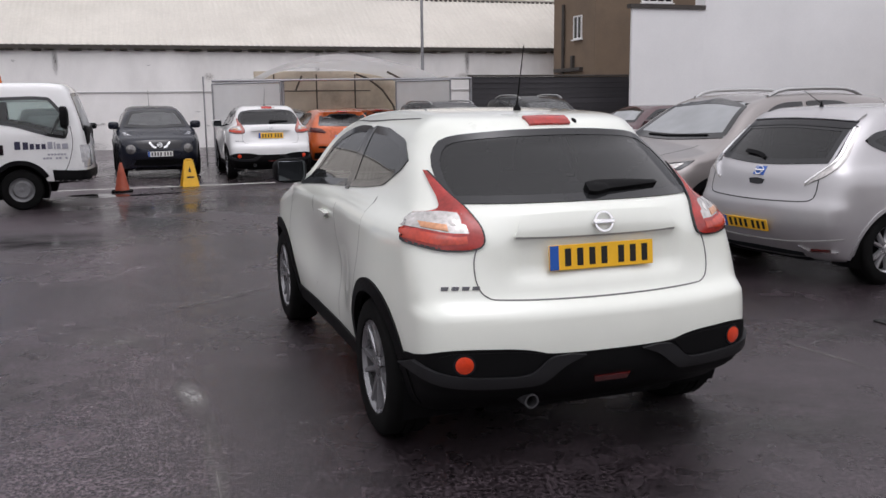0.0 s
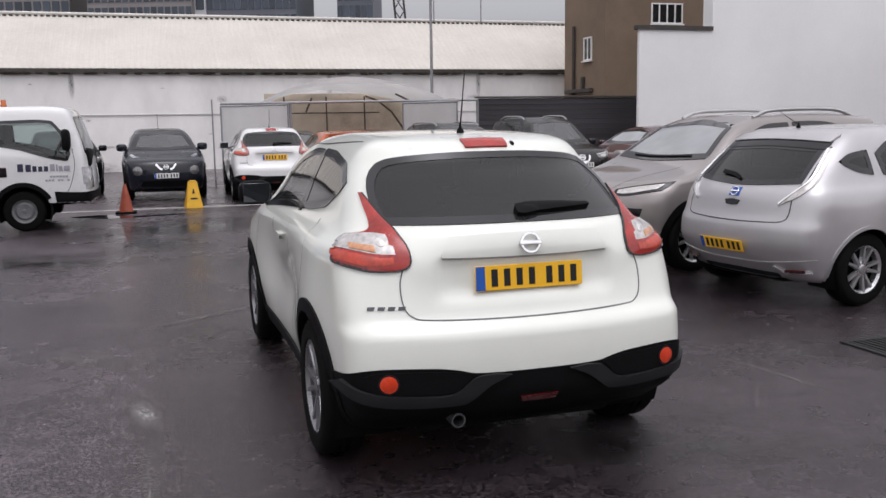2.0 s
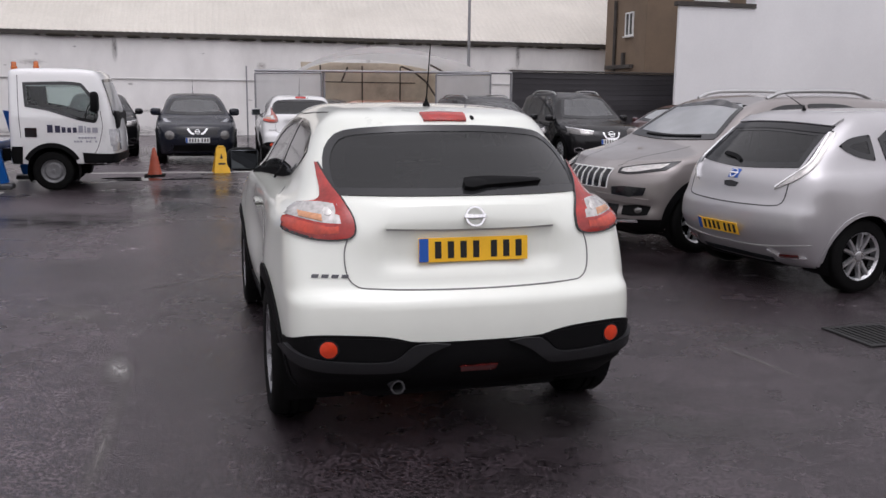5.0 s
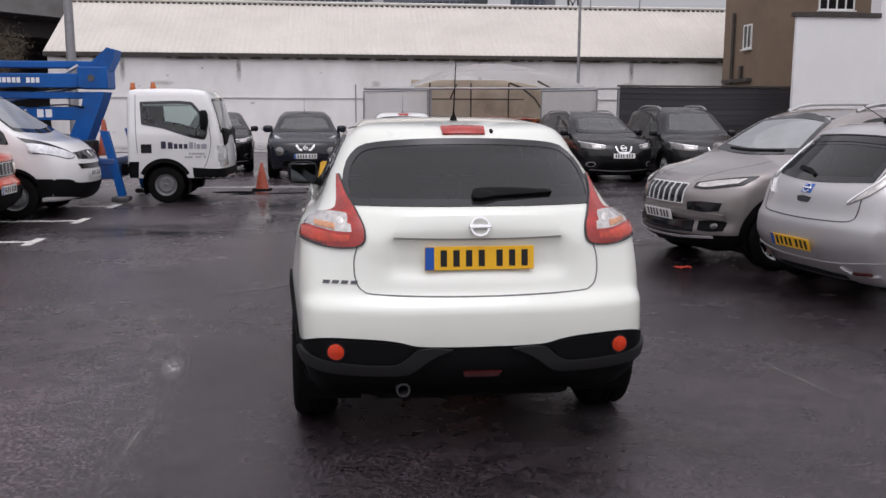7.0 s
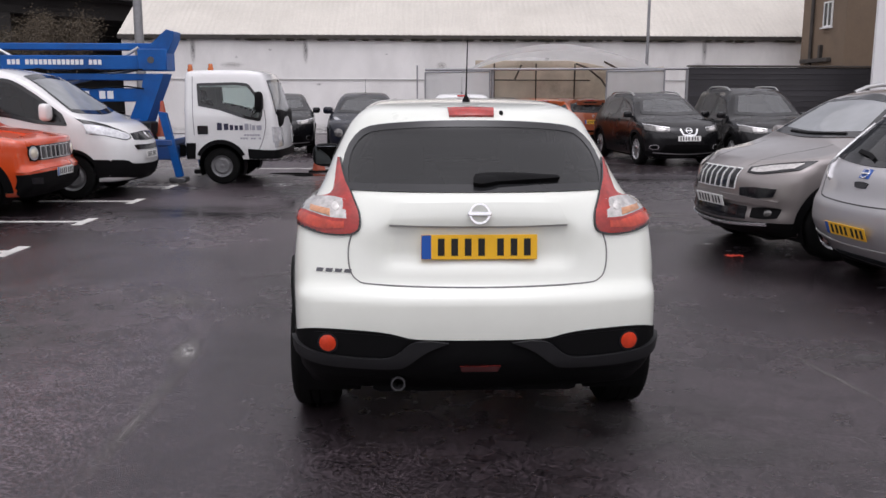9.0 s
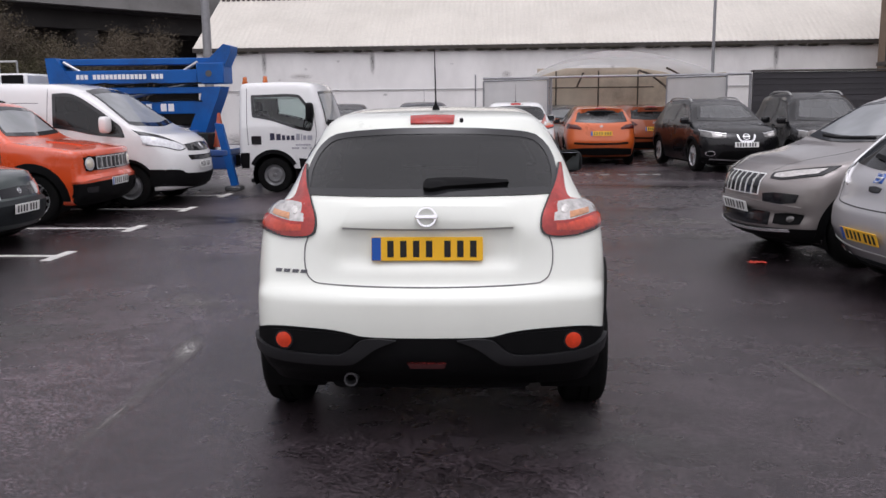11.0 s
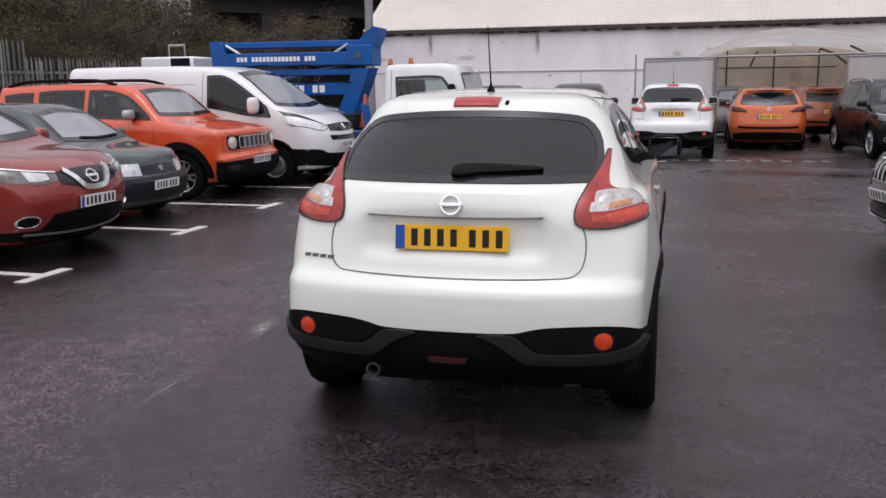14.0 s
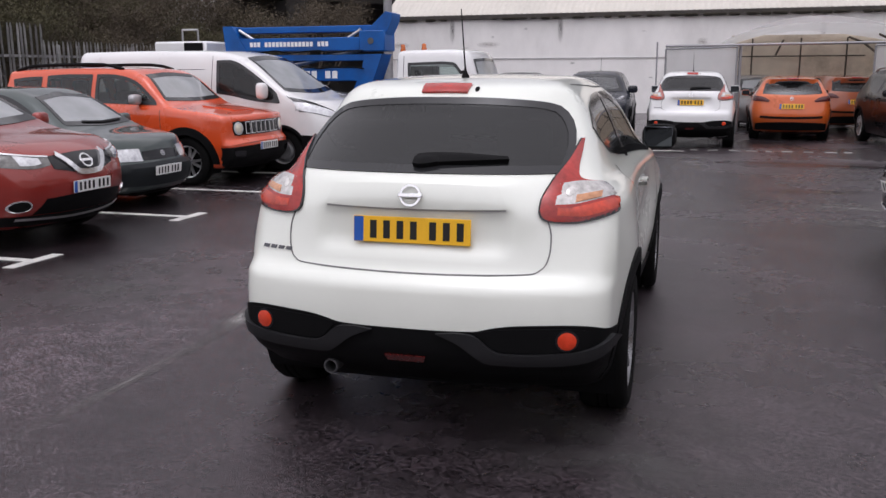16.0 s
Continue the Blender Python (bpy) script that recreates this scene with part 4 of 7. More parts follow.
def corrugated(name, u0, u1, v0, z0, v1, z1, pitch, amp, label):
    """A sloping sheet with waves that run down the slope."""
    n = int((u1 - u0) / pitch * 8)
    us = np.linspace(u0, u1, n + 1)
    w = amp * np.cos(2 * math.pi * us / pitch)
    bm = bmesh.new()
    rows = []
    for v, z in ((v0, z0), ((v0 + v1) / 2, (z0 + z1) / 2), (v1, z1), (v1, z1 - 0.05), (v0, z0 - 0.05)):
        rows.append([bm.verts.new((u, v, z + a)) for u, a in zip(us, w)])
    for a, b in zip(rows, rows[1:] + rows[:1]):
        for i in range(n):
            bm.faces.new((a[i], a[i + 1], b[i + 1], b[i]))
    bmesh.ops.recalc_face_normals(bm, faces=bm.faces[:])
    ob = link_mesh(name, bm, ROOF_MAT)
    ob.matrix_world = YARD
    return tagged(ob, label, "roof", kind="structure")


corrugated("roof", -10.0, 24, WALL_V - 0.12, 3.74, WALL_V + 3.7, 5.98, 0.22, 0.011, "cream corrugated sheet roof of a long shed")

RIDGE_MAT = material("weathered_ridge_sheet", (0.60, 0.58, 0.54), 0.7, var=0.15, scale=2)
bm = bmesh.new()
tube(bm, (-10.0, WALL_V + 3.74, 6.05), (24, WALL_V + 3.74, 6.05), 0.075, 0.075, 10)
ob = link_mesh("ridge_cap", bm, RIDGE_MAT)
ob.matrix_world = YARD
tagged(ob, "pale rolled cap along the shed ridge", "roof", kind="structure")
# solid dark blocks imitate the shadow gaps at the corrugation ends
bm = bmesh.new()
for i in range(154):
    u = -9.9 + i * 0.22
    box(bm, u, u + 0.12, WALL_V + 3.56, WALL_V + 3.64, 5.92, 5.985)
ob = link_mesh("ridge_gap_shade", bm, DARK_METAL)
ob.matrix_world = YARD
tagged(ob, "dark blocks standing in for shade in the corrugation ends below the ridge", "roof", kind="structure")

# ---- walls to the side ----
RENDER_WHITE = material("white_render", (0.80, 0.80, 0.80), 0.85, var=0.05, scale=0.5, fine=25, bump=0.25, stain=(0.72, 0.72, 0.73), stain_amount=0.3)
BROWN = material("brown_render", (0.20, 0.145, 0.10), 0.9, var=0.15, scale=0.8, fine=30, bump=0.4, stain=(0.13, 0.10, 0.075), stain_amount=0.5)
DARK_PANEL = material("dark_grey_panel", (0.045, 0.045, 0.05), 0.75, var=0.2, scale=1.5, fine=30, bump=0.2)
slab("wall_east", 13.65, 16.1, 23.5, 23.6, 0, 4.22, RENDER_WHITE, "tall smooth white rendered gable wall", "wall")
slab("wall_east_tall", 16.1, 40, 23.5, 24.0, 0, 9.5, RENDER_WHITE, "tall smooth white rendered gable wall", "wall")
slab("trim", 13.56, 16.1, 23.44, 23.66, 4.22, 4.34, DARK_METAL, "dark coping on the white wall", "coping")
screen = slab("fence_panel", 9.1, 14.4, 24.88, 24.95, 0, 2.30, DARK_PANEL, "dark grey boarded screen", "fence")
DARK_BOARD = material("dark_wet_board", (0.032, 0.030, 0.034), 0.45, var=0.5, scale=1.2, fine=40, bump=0.3, per_piece=0.25, stretch=(0.25, 1, 3), stain=(0.09, 0.085, 0.09), stain_amount=0.4)
board_mesh = bpy.data.meshes.new("board")
bm = bmesh.new()
box(bm, -2.66, 2.66, -0.012, 0.012, -0.073, 0.073, 0.004)
bm.to_mesh(board_mesh)
bm.free()
board_mesh.materials.append(DARK_BOARD)
rng = random.Random(14)
for i in range(15):
    ob = new("board", board_mesh)
    ob.parent = screen
    ob.matrix_basis = pose(rng.uniform(-0.02, 0.02), -0.055 - rng.uniform(0, 0.012), 0.08 + i * 0.151, rng.uniform(-2, 2), rng.uniform(-0.15, 0.15), 0)
ob = link_mesh("capping", box(bmesh.new(), -2.7, 2.68, -0.11, 0.06, 2.31, 2.36, 0.01), DARK_METAL, screen)
slab("house", 15.58, 24, 29.4, 32.85, 0, 9.0, BROWN, "brown rendered house end with a drainpipe", "building", "structure")


def trim_car(c, spokes=5, mir_y=0.75, mir_z=1.05, seats=(0.0, -0.8), arch_mat=None, arch_w=0.05, rim=None, rim_mat=None, mirror_mat=None, style="alloy", interior=True):
    """What every car has: body, arches, wheels, mirrors, seats."""
    c.body()
    c.liners()
    c.arches(arch_w, arch_mat or PLASTIC, 0.010)
    c.wheels(spokes, rim, rim_mat, style=style)
    c.mirrors(mir_y, mir_z, mirror_mat)
    if interior:
        c.seats(*seats)


def sides(c, front, rear, seal=0.05, tint=None, third=None):
    for s in (1, -1):
        c.window("side_window", "side", *front, CLEAR, s, seal)
        if rear:
            c.window("side_window", "side", *rear, tint or TINT, s, seal)
        if third:
            c.window("side_window", "side", *third, tint or TINT, s, seal, n=10)


def door_lines(c, ys, z0, z1):
    for s in (1, -1):
        for y in ys:
            c.strip("door_seam", "side", [(y, z1), (y + 0.02, (z0 + z1) / 2), (y - 0.02, z0)], 0.009, SEAM, 0.0015, 12, s)


def handles(c, ys, z, mat=None):
    for s in (1, -1):
        for y in ys:
            c.strip("door_handle", "side", [(y - 0.1, z), (y, z + 0.008), (y + 0.1, z)], 0.032, mat or c.paint, 0.03, 8, s)


def slotted_grille(c, x, z0, z1, n, chrome=True):
    """Upright slots with bright rims."""
    w = 2 * x / n
    for i in range(n):
        a, b = -x + i * w + w * 0.17, -x + (i + 1) * w - w * 0.17
        rim = c.patch("grille_slot", "front", [(a - 0.009, z1 + 0.010), (b + 0.009, z1 + 0.010)], [(a - 0.009, z0 - 0.009), (b + 0.009, z0 - 0.009)], BRIGHT_TRIM if chrome else c.paint, 0.010, 0.005, 5, 4)
        c.patch("slot_void", "front", [(a, z1), (b, z1)], [(a, z0), (b, z0)], GLOSS_BLACK, 0.0125, 0.0, 5, 4, parent=rim)


# -- silver hatchback with tall clear tail lamps
def leaf():
    sh = Shell(4.445, 1.77, 1.55, -1.44, 1.26, 0.316,
               [(-2.6, 1.40), (-2.0, 1.46), (-1.5, 1.515), (-0.6, 1.55), (0.1, 1.53), (0.5, 1.44), (1.35, 1.0), (1.6, 0.93), (2.1, 0.80), (2.4, 0.7)],
               [(0.1, -1.85), (0.28, -2.05), (0.42, -2.17), (0.55, -2.22), (0.68, -2.21), (0.76, -2.17), (0.95, -2.11), (1.05, -2.03), (1.2, -1.87), (1.36, -1.69), (1.42, -1.63), (1.48, -1.57), (1.8, -1.3)],
               [(0.1, 1.95), (0.35, 2.15), (0.55, 2.22), (0.75, 2.18), (0.9, 2.1), (2, 2.1)],
               [(0.1, 0.79), (0.35, 0.85), (0.6, 0.885), (0.85, 0.875), (0.98, 0.85), (1.05, 0.80), (1.25, 0.73), (1.45, 0.645), (1.8, 0.5)], bow_r=0.2, k=0.14, crown=0.05, flare=0.03, plan=[(-2.3, 0.88), (-1.9, 0.94), (-1.3, 1.0), (0, 1.0), (1.3, 0.99), (2.25, 0.85)])
    c = Vehicle("car", sh, SILVER, "silver electric hatchback with tall clear tail lamps", "car", pose(4.75, 8.96, 0, 0, 0, -63), 0.055)
    c.window("rear_window", "rear", [(-0.555, 1.355), (0, 1.38), (0.555, 1.355)], [(-0.605, 1.06), (0, 1.03), (0.605, 1.06)], TINT, seal=0.045)
    c.window("windscreen", "front", [(-0.5, 1.44), (0, 1.47), (0.5, 1.44)], [(-0.66, 1.05), (0, 1.02), (0.66, 1.05)], SCREEN, seal=0.06)
    sides(c, ([(-0.2, 1.45), (0.2, 1.41), (0.6, 1.24), (0.95, 1.03)], [(-0.2, 1.04), (0.2, 1.02), (0.6, 1.0), (1.0, 0.985)]),
          ([(-1.2, 1.30), (-1.0, 1.40), (-0.7, 1.44), (-0.28, 1.45)], [(-1.15, 1.12), (-0.9, 1.07), (-0.6, 1.05), (-0.28, 1.045)]),
          third=([(-1.62, 1.24), (-1.5, 1.30), (-1.3, 1.33)], [(-1.58, 1.20), (-1.45, 1.15), (-1.28, 1.12)]))
    c.patch("spoiler", "rear", [(-0.57, 1.452), (-0.3, 1.468), (0, 1.474), (0.3, 1.468), (0.57, 1.452)], [(-0.565, 1.392), (-0.3, 1.408), (0, 1.414), (0.3, 1.408), (0.565, 1.392)], SILVER, 0.022, 0.03, 24, 6)
    c.patch("spoiler_underside", "rear", [(-0.575, 1.400), (0, 1.422), (0.575, 1.400)], [(-0.58, 1.335), (0, 1.360), (0.58, 1.335)], GLOSS_BLACK, 0.011, 0.006, 20, 4)
    for s in (1, -1):
        lamp = c.patch("tail_lamp", "rear", [(0.585, 1.345), (0.62, 1.22), (0.645, 1.09), (0.605, 1.0), (0.49, 0.885)], [(0.622, 1.345), (0.665, 1.22), (0.70, 1.07), (0.66, 0.965), (0.495, 0.868)], LAMP_CLEAR, 0.012, 0.015, 24, 5, s, dome=0.008)
        c.strip("lamp_rim", "rear", [(0.588, 1.342), (0.624, 1.22), (0.65, 1.09), (0.61, 1.0), (0.50, 0.888)], 0.013, CHROME, 0.022, 20, s, parent=lamp)
        c.patch("reflector", "rear", [(0.54, 0.318), (0.70, 0.330)], [(0.55, 0.298), (0.70, 0.312)], LAMP_DEEP, 0.016, 0.01, 8, 3, s)
        c.strip("reflector_rim", "rear", [(0.46, 0.355), (0.54, 0.296), (0.74, 0.312)], 0.010, CHROME, 0.018, 14, s, smooth=False)
        c.patch("lamp_backing", "rear", [(0.57, 1.36), (0.605, 1.22), (0.628, 1.08), (0.60, 1.03)], [(0.600, 1.36), (0.64, 1.22), (0.66, 1.08), (0.62, 1.02)], GLOSS_BLACK, 0.007, 0.01, 20, 4, s)
    gate = [(-0.60, 0.92), (-0.60, 0.80), (-0.55, 0.74), (-0.3, 0.725), (0, 0.72)]
    c.strip("tailgate_seam", "rear", gate + [(-a, b) for a, b in gate[-2::-1]], 0.010, SEAM, 0.0015, 40)
    c.patch("tailgate_handle", "rear", [(-0.09, 0.895), (0, 0.905), (0.09, 0.895)], [(-0.07, 0.855), (0, 0.85), (0.07, 0.855)], GLOSS_BLACK, 0.006, 0.005, 8, 3)
    c.patch("blue_badge", "rear", [(-0.06, 1.005), (0.06, 1.005)], [(-0.06, 0.93), (0.06, 0.93)], PLATE_BLUE, 0.004, 0.0, 5, 3)
    c.badge("rear", 0, 0.968, 0.045)
    c.strip("rear_wiper", "rear", [(-0.02, 1.07), (-0.12, 1.10), (-0.30, 1.12)], 0.026, PLASTIC, 0.024, 12, thick=-0.01)
    c.plate("rear", -0.02, 0.50)
    c.patch("rear_valance", "rear", [(-0.45, 0.275), (0, 0.285), (0.45, 0.275)], [(-0.45, 0.24), (0, 0.24), (0.45, 0.24)], GREY_PLASTIC, 0.006, 0.01, 16, 3)
    c.strip("bumper_crease", "rear", [(-0.80, 0.425), (-0.4, 0.375), (0, 0.365), (0.4, 0.375), (0.80, 0.425)], 0.012, SOFT_GREY, 0.006, 30)
    handles(c, (-0.05, -0.95), 0.93)
    door_lines(c, (-0.24,), 0.35, 1.02)
    trim_car(c, 5, 0.85, 1.02, (0.05, -0.8), SILVER, 0.03, 0.205)
    c.antenna(-1.35, -58, 0.28)


# -- grey-brown mid-size off-roader
def cherokee():
    sh = Shell(4.62, 1.86, 1.68, -1.36, 1.32, 0.35,
               [(-2.6, 1.48), (-1.9, 1.62), (-0.8, 1.68), (0, 1.66), (0.4, 1.57), (1.1, 1.17), (1.25, 1.11), (1.7, 1.01), (2.05, 0.905), (2.3, 0.80)],
               [(0.1, -2.0), (0.4, -2.28), (0.7, -2.31), (1.0, -2.25), (1.2, -2.15), (1.5, -1.95), (3, -1.8)],
               [(0.1, 1.72), (0.2, 1.95), (0.3, 2.12), (0.40, 2.17), (0.50, 2.15), (0.60, 2.17), (0.69, 2.165), (0.78, 2.15), (0.87, 2.10), (0.96, 2.0), (2, 1.9)],
               sect(1.86, 1.08, 1.68, 0.62), bow_f=0.40, k=0.085, crown=0.05, flare=0.03, flare_z=0.7, floor=0.21,
               plan=[(-2.3, 0.93), (-1.4, 1.0), (0, 0.99), (1.3, 1.0), (1.9, 0.94), (2.35, 0.84)])
    c = Vehicle("car", sh, TAUPE, "taupe metallic off-road car with a slotted grille and roof rails", "car", pose(3.58, 10.785, 0, 0, 0, 119.5), 0.05)
    c.window("windscreen", "front", [(-0.55, 1.56), (0, 1.60), (0.55, 1.56)], [(-0.72, 1.19), (0, 1.16), (0.72, 1.19)], SCREEN, seal=0.06)
    c.window("rear_window", "rear", [(-0.5, 1.5), (0, 1.53), (0.5, 1.5)], [(-0.6, 1.2), (0, 1.18), (0.6, 1.2)], TINT, seal=0.06)
    sides(c, ([(-0.3, 1.56), (0.1, 1.53), (0.5, 1.36), (0.85, 1.14)], [(-0.3, 1.14), (0.1, 1.13), (0.5, 1.11), (0.9, 1.10)]),
          ([(-1.3, 1.47), (-1.0, 1.55), (-0.7, 1.57), (-0.38, 1.565)], [(-1.25, 1.19), (-1.0, 1.16), (-0.7, 1.15), (-0.38, 1.145)]))
    slotted_grille(c, 0.37, 0.675, 0.86, 7)
    for s in (1, -1):
        lamp = c.patch("headlamp", "front", [(0.43, 0.885), (0.60, 0.925), (0.88, 0.975)], [(0.45, 0.835), (0.60, 0.832), (0.85, 0.885)], GLOSS_BLACK, 0.010, 0.012, 16, 4, s)
        c.patch("lamp_lens", "front", [(0.47, 0.876), (0.60, 0.908), (0.83, 0.948)], [(0.48, 0.848), (0.60, 0.850), (0.81, 0.896)], LAMP_CLEAR, 0.013, 0.0, 14, 4, s, parent=lamp)
        c.patch("fog_surround", "front", [(0.42, 0.690), (0.56, 0.705), (0.76, 0.70)], [(0.43, 0.610), (0.56, 0.592), (0.74, 0.620)], GLOSS_BLACK, 0.009, 0.01, 16, 5, s)
        c.patch("fog_pocket", "front", [(0.55, 0.50), (0.66, 0.515), (0.80, 0.51)], [(0.55, 0.405), (0.66, 0.40), (0.78, 0.415)], PLASTIC, 0.009, 0.01, 10, 4, s)
        c.lens("fog_lamp", "front", 0.70, 0.46, 0.032, LAMP_DIM, 0.012, 0.014, s=s)
        c.strip("bonnet_crease", "top", [(0.36, 2.0), (0.46, 1.6), (0.56, 1.2)], 0.007, SEAM, 0.001, 20, s)
        c.strip("sill_trim", "side", [(-0.92, 0.35), (0, 0.34), (0.88, 0.35)], 0.13, PLASTIC, 0.012, 16, s)
    c.strip("bumper_shelf", "front", [(-0.78, 0.555), (-0.4, 0.585), (0, 0.592), (0.4, 0.585), (0.78, 0.555)], 0.055, TAUPE, 0.030, 40, thick=0.02)
    c.patch("lower_grille", "front", [(-0.50, 0.51), (0, 0.52), (0.50, 0.51)], [(-0.50, 0.385), (0, 0.37), (0.50, 0.385)], GLOSS_BLACK, 0.008, 0.01, 24, 4)
    c.patch("lower_bumper", "front", [(-0.9, 0.375), (0, 0.345), (0.9, 0.375)], [(-0.85, 0.24), (0, 0.22), (0.85, 0.24)], PLASTIC, 0.010, 0.01, 24, 4)
    c.strip("skid_trim", "front", [(-0.70, 0.355), (-0.3, 0.330), (0, 0.325), (0.3, 0.330), (0.70, 0.355)], 0.022, CHROME, 0.024, 30)
    c.plate("front", 0, 0.540, PLATE_WHITE, blue=False, off=0.024)
    c.rails(-1.5, 0.15, 0.56, SATIN, 0.022)
    c.strip("wiper", "front", [(-0.5, 1.205), (0, 1.19), (0.4, 1.2)], 0.013, PLASTIC, 0.02, 16, thick=-0.008)
    handles(c, (-0.15, -1.05), 1.02)
    door_lines(c, (-0.34, 0.92), 0.4, 1.08)
    trim_car(c, 5, 0.8, 1.15, (0.0, -0.85), PLASTIC, 0.075, 0.235)


# -- rounded family crossover, seen from the nose
def crossover(mat, label, where, L=4.377, W=1.806, H=1.59, step=0.07, plate_z=0.56, blue=True, rail_mat=None, old=False, rail=True):
    h = L / 2
    sh = Shell(L, W, H, -h + 0.81, h - 0.92, 0.345,
               [(-h - 0.2, H - 0.15), (-1.75, H - 0.06), (-0.8, H), (0, H - 0.015), (0.4, H - 0.11), (1.12, 1.10), (1.25, 1.06), (h - 0.4, 0.985), (h - 0.08, 0.88), (h + 0.1, 0.78)],
               [(0.1, -h + 0.35), (0.4, -h + 0.04), (0.65, -h), (0.95, -h + 0.08), (1.2, -h + 0.22), (1.4, -h + 0.4), (3, -h + 0.5)],
               [(0.1, h - 0.35), (0.28, h - 0.14), (0.45, h - 0.02), (0.58, h), (0.75, h - 0.03), (0.88, h - 0.10), (1.0, h - 0.2), (2, h - 0.25)],
               sect(W, 1.03, H, 0.60), bow_f=0.34, k=0.12, crown=0.05, flare=0.025, plan=[(-h, 0.92), (-h + 0.8, 0.995), (0, 0.99), (h - 0.9, 1.0), (h - 0.4, 0.94), (h, 0.82)])
    c = Vehicle("car", sh, mat, label, "car", where, step)
    seal = max(0.055, step * 0.8)
    c.window("windscreen", "front", [(-0.52, H - 0.12), (0, H - 0.085), (0.52, H - 0.12)], [(-0.70, 1.13), (0, 1.10), (0.70, 1.13)], SCREEN if mat is MAROON else DIM_SCREEN, seal=seal)
    c.window("rear_window", "rear", [(-0.5, H - 0.16), (0, H - 0.14), (0.5, H - 0.16)], [(-0.6, 1.14), (0, 1.12), (0.6, 1.14)], TINT, seal=seal)
    sides(c, ([(-0.25, H - 0.12), (0.1, H - 0.14), (0.5, 1.33), (0.9, 1.09)], [(-0.25, 1.09), (0.1, 1.08), (0.5, 1.06), (0.95, 1.05)]),
          ([(-1.25, 1.36), (-1.0, H - 0.15), (-0.7, H - 0.125), (-0.33, H - 0.118)], [(-1.22, 1.18), (-1.0, 1.13), (-0.7, 1.105), (-0.33, 1.095)]), seal)
    for s in (1, -1):
        lamp = c.patch("headlamp", "front", [(0.40, 0.845), (0.6, 0.87), (0.92, 0.93)], [(0.42, 0.775), (0.6, 0.755), (0.90, 0.80)], LAMP_DIM, 0.006, 0.01, 14, 5, s, dome=0.01)
        c.patch("lamp_lens", "front", [(0.50, 0.835), (0.58, 0.85), (0.68, 0.87)], [(0.50, 0.79), (0.58, 0.778), (0.67, 0.785)], LAMP_HEAD if mat is MAROON else LAMP_CLEAR, 0.017, 0.0, 12, 4, s, parent=lamp, dome=0.01)
        c.strip("lamp_edge", "front", [(0.40, 0.845), (0.6, 0.87), (0.92, 0.93)], 0.012, CHROME, 0.014, 18, s, parent=lamp)
        c.strip("grille_chrome", "front", [(0.075, 0.685), (0.15, 0.70), (0.25, 0.80), (0.31, 0.86)] if mat is MAROON else [(0.07, 0.685), (0.13, 0.70), (0.17, 0.76), (0.19, 0.82)], 0.05 if mat is MAROON else 0.034, CHROME, 0.022, 16, s)
        ring = c.lens("fog_ring", "front", 0.70, 0.43, 0.085, CHROME, 0.0, 0.012, s=s, ry=0.055)
        c.lens("fog_lamp", "front", 0.70, 0.43, 0.07, PLASTIC, 0.0, 0.016, s=s, ry=0.043, parent=ring)
    c.strip("grille_chrome", "front", [(-0.085, 0.685), (0, 0.68), (0.085, 0.685)], 0.048, CHROME, 0.022, 10)
    c.patch("grille", "front", [(-0.42, 0.85), (0, 0.87), (0.42, 0.85)], [(-0.40, 0.74), (0, 0.67), (0.40, 0.74)], GLOSS_BLACK, 0.006, 0.01, 24, 5)
    c.patch("lower_grille", "front", [(-0.5, 0.48), (0, 0.50), (0.5, 0.48)], [(-0.58, 0.34), (0, 0.33), (0.58, 0.34)], PLASTIC, 0.006, 0.01, 24, 4)
    c.patch("lower_bumper", "front", [(-0.92, 0.34), (0, 0.32), (0.92, 0.34)], [(-0.88, 0.25), (0, 0.23), (0.88, 0.25)], PLASTIC, 0.010, 0.01, 24, 3)
    c.strip("skid_trim", "front", [(-0.7, 0.31), (0, 0.28), (0.7, 0.31)], 0.02, SATIN, 0.016, 20)
    c.badge("front", 0, 0.785, 0.075)
    c.plate("front", 0, plate_z, PLATE_WHITE, blue=blue)
    if rail:
        c.rails(-1.45, 0.2, 0.56, rail_mat or SATIN, 0.02)
    c.strip("bonnet_crease", "top", [(0.42, h - 0.35), (0.52, 1.6), (0.58, 1.3)], 0.008, SEAM, 0.001, 16)
    c.strip("bonnet_crease", "top", [(0.42, h - 0.35), (0.52, 1.6), (0.58, 1.3)], 0.008, SEAM, 0.001, 16, -1)
    handles(c, (-0.1, -1.0), 0.98)
    door_lines(c, (-0.29, 0.95), 0.38, 1.03)
    trim_car(c, 5, 0.82, 1.09, (0.0, -0.82), PLASTIC, 0.06, 0.225)
    return c


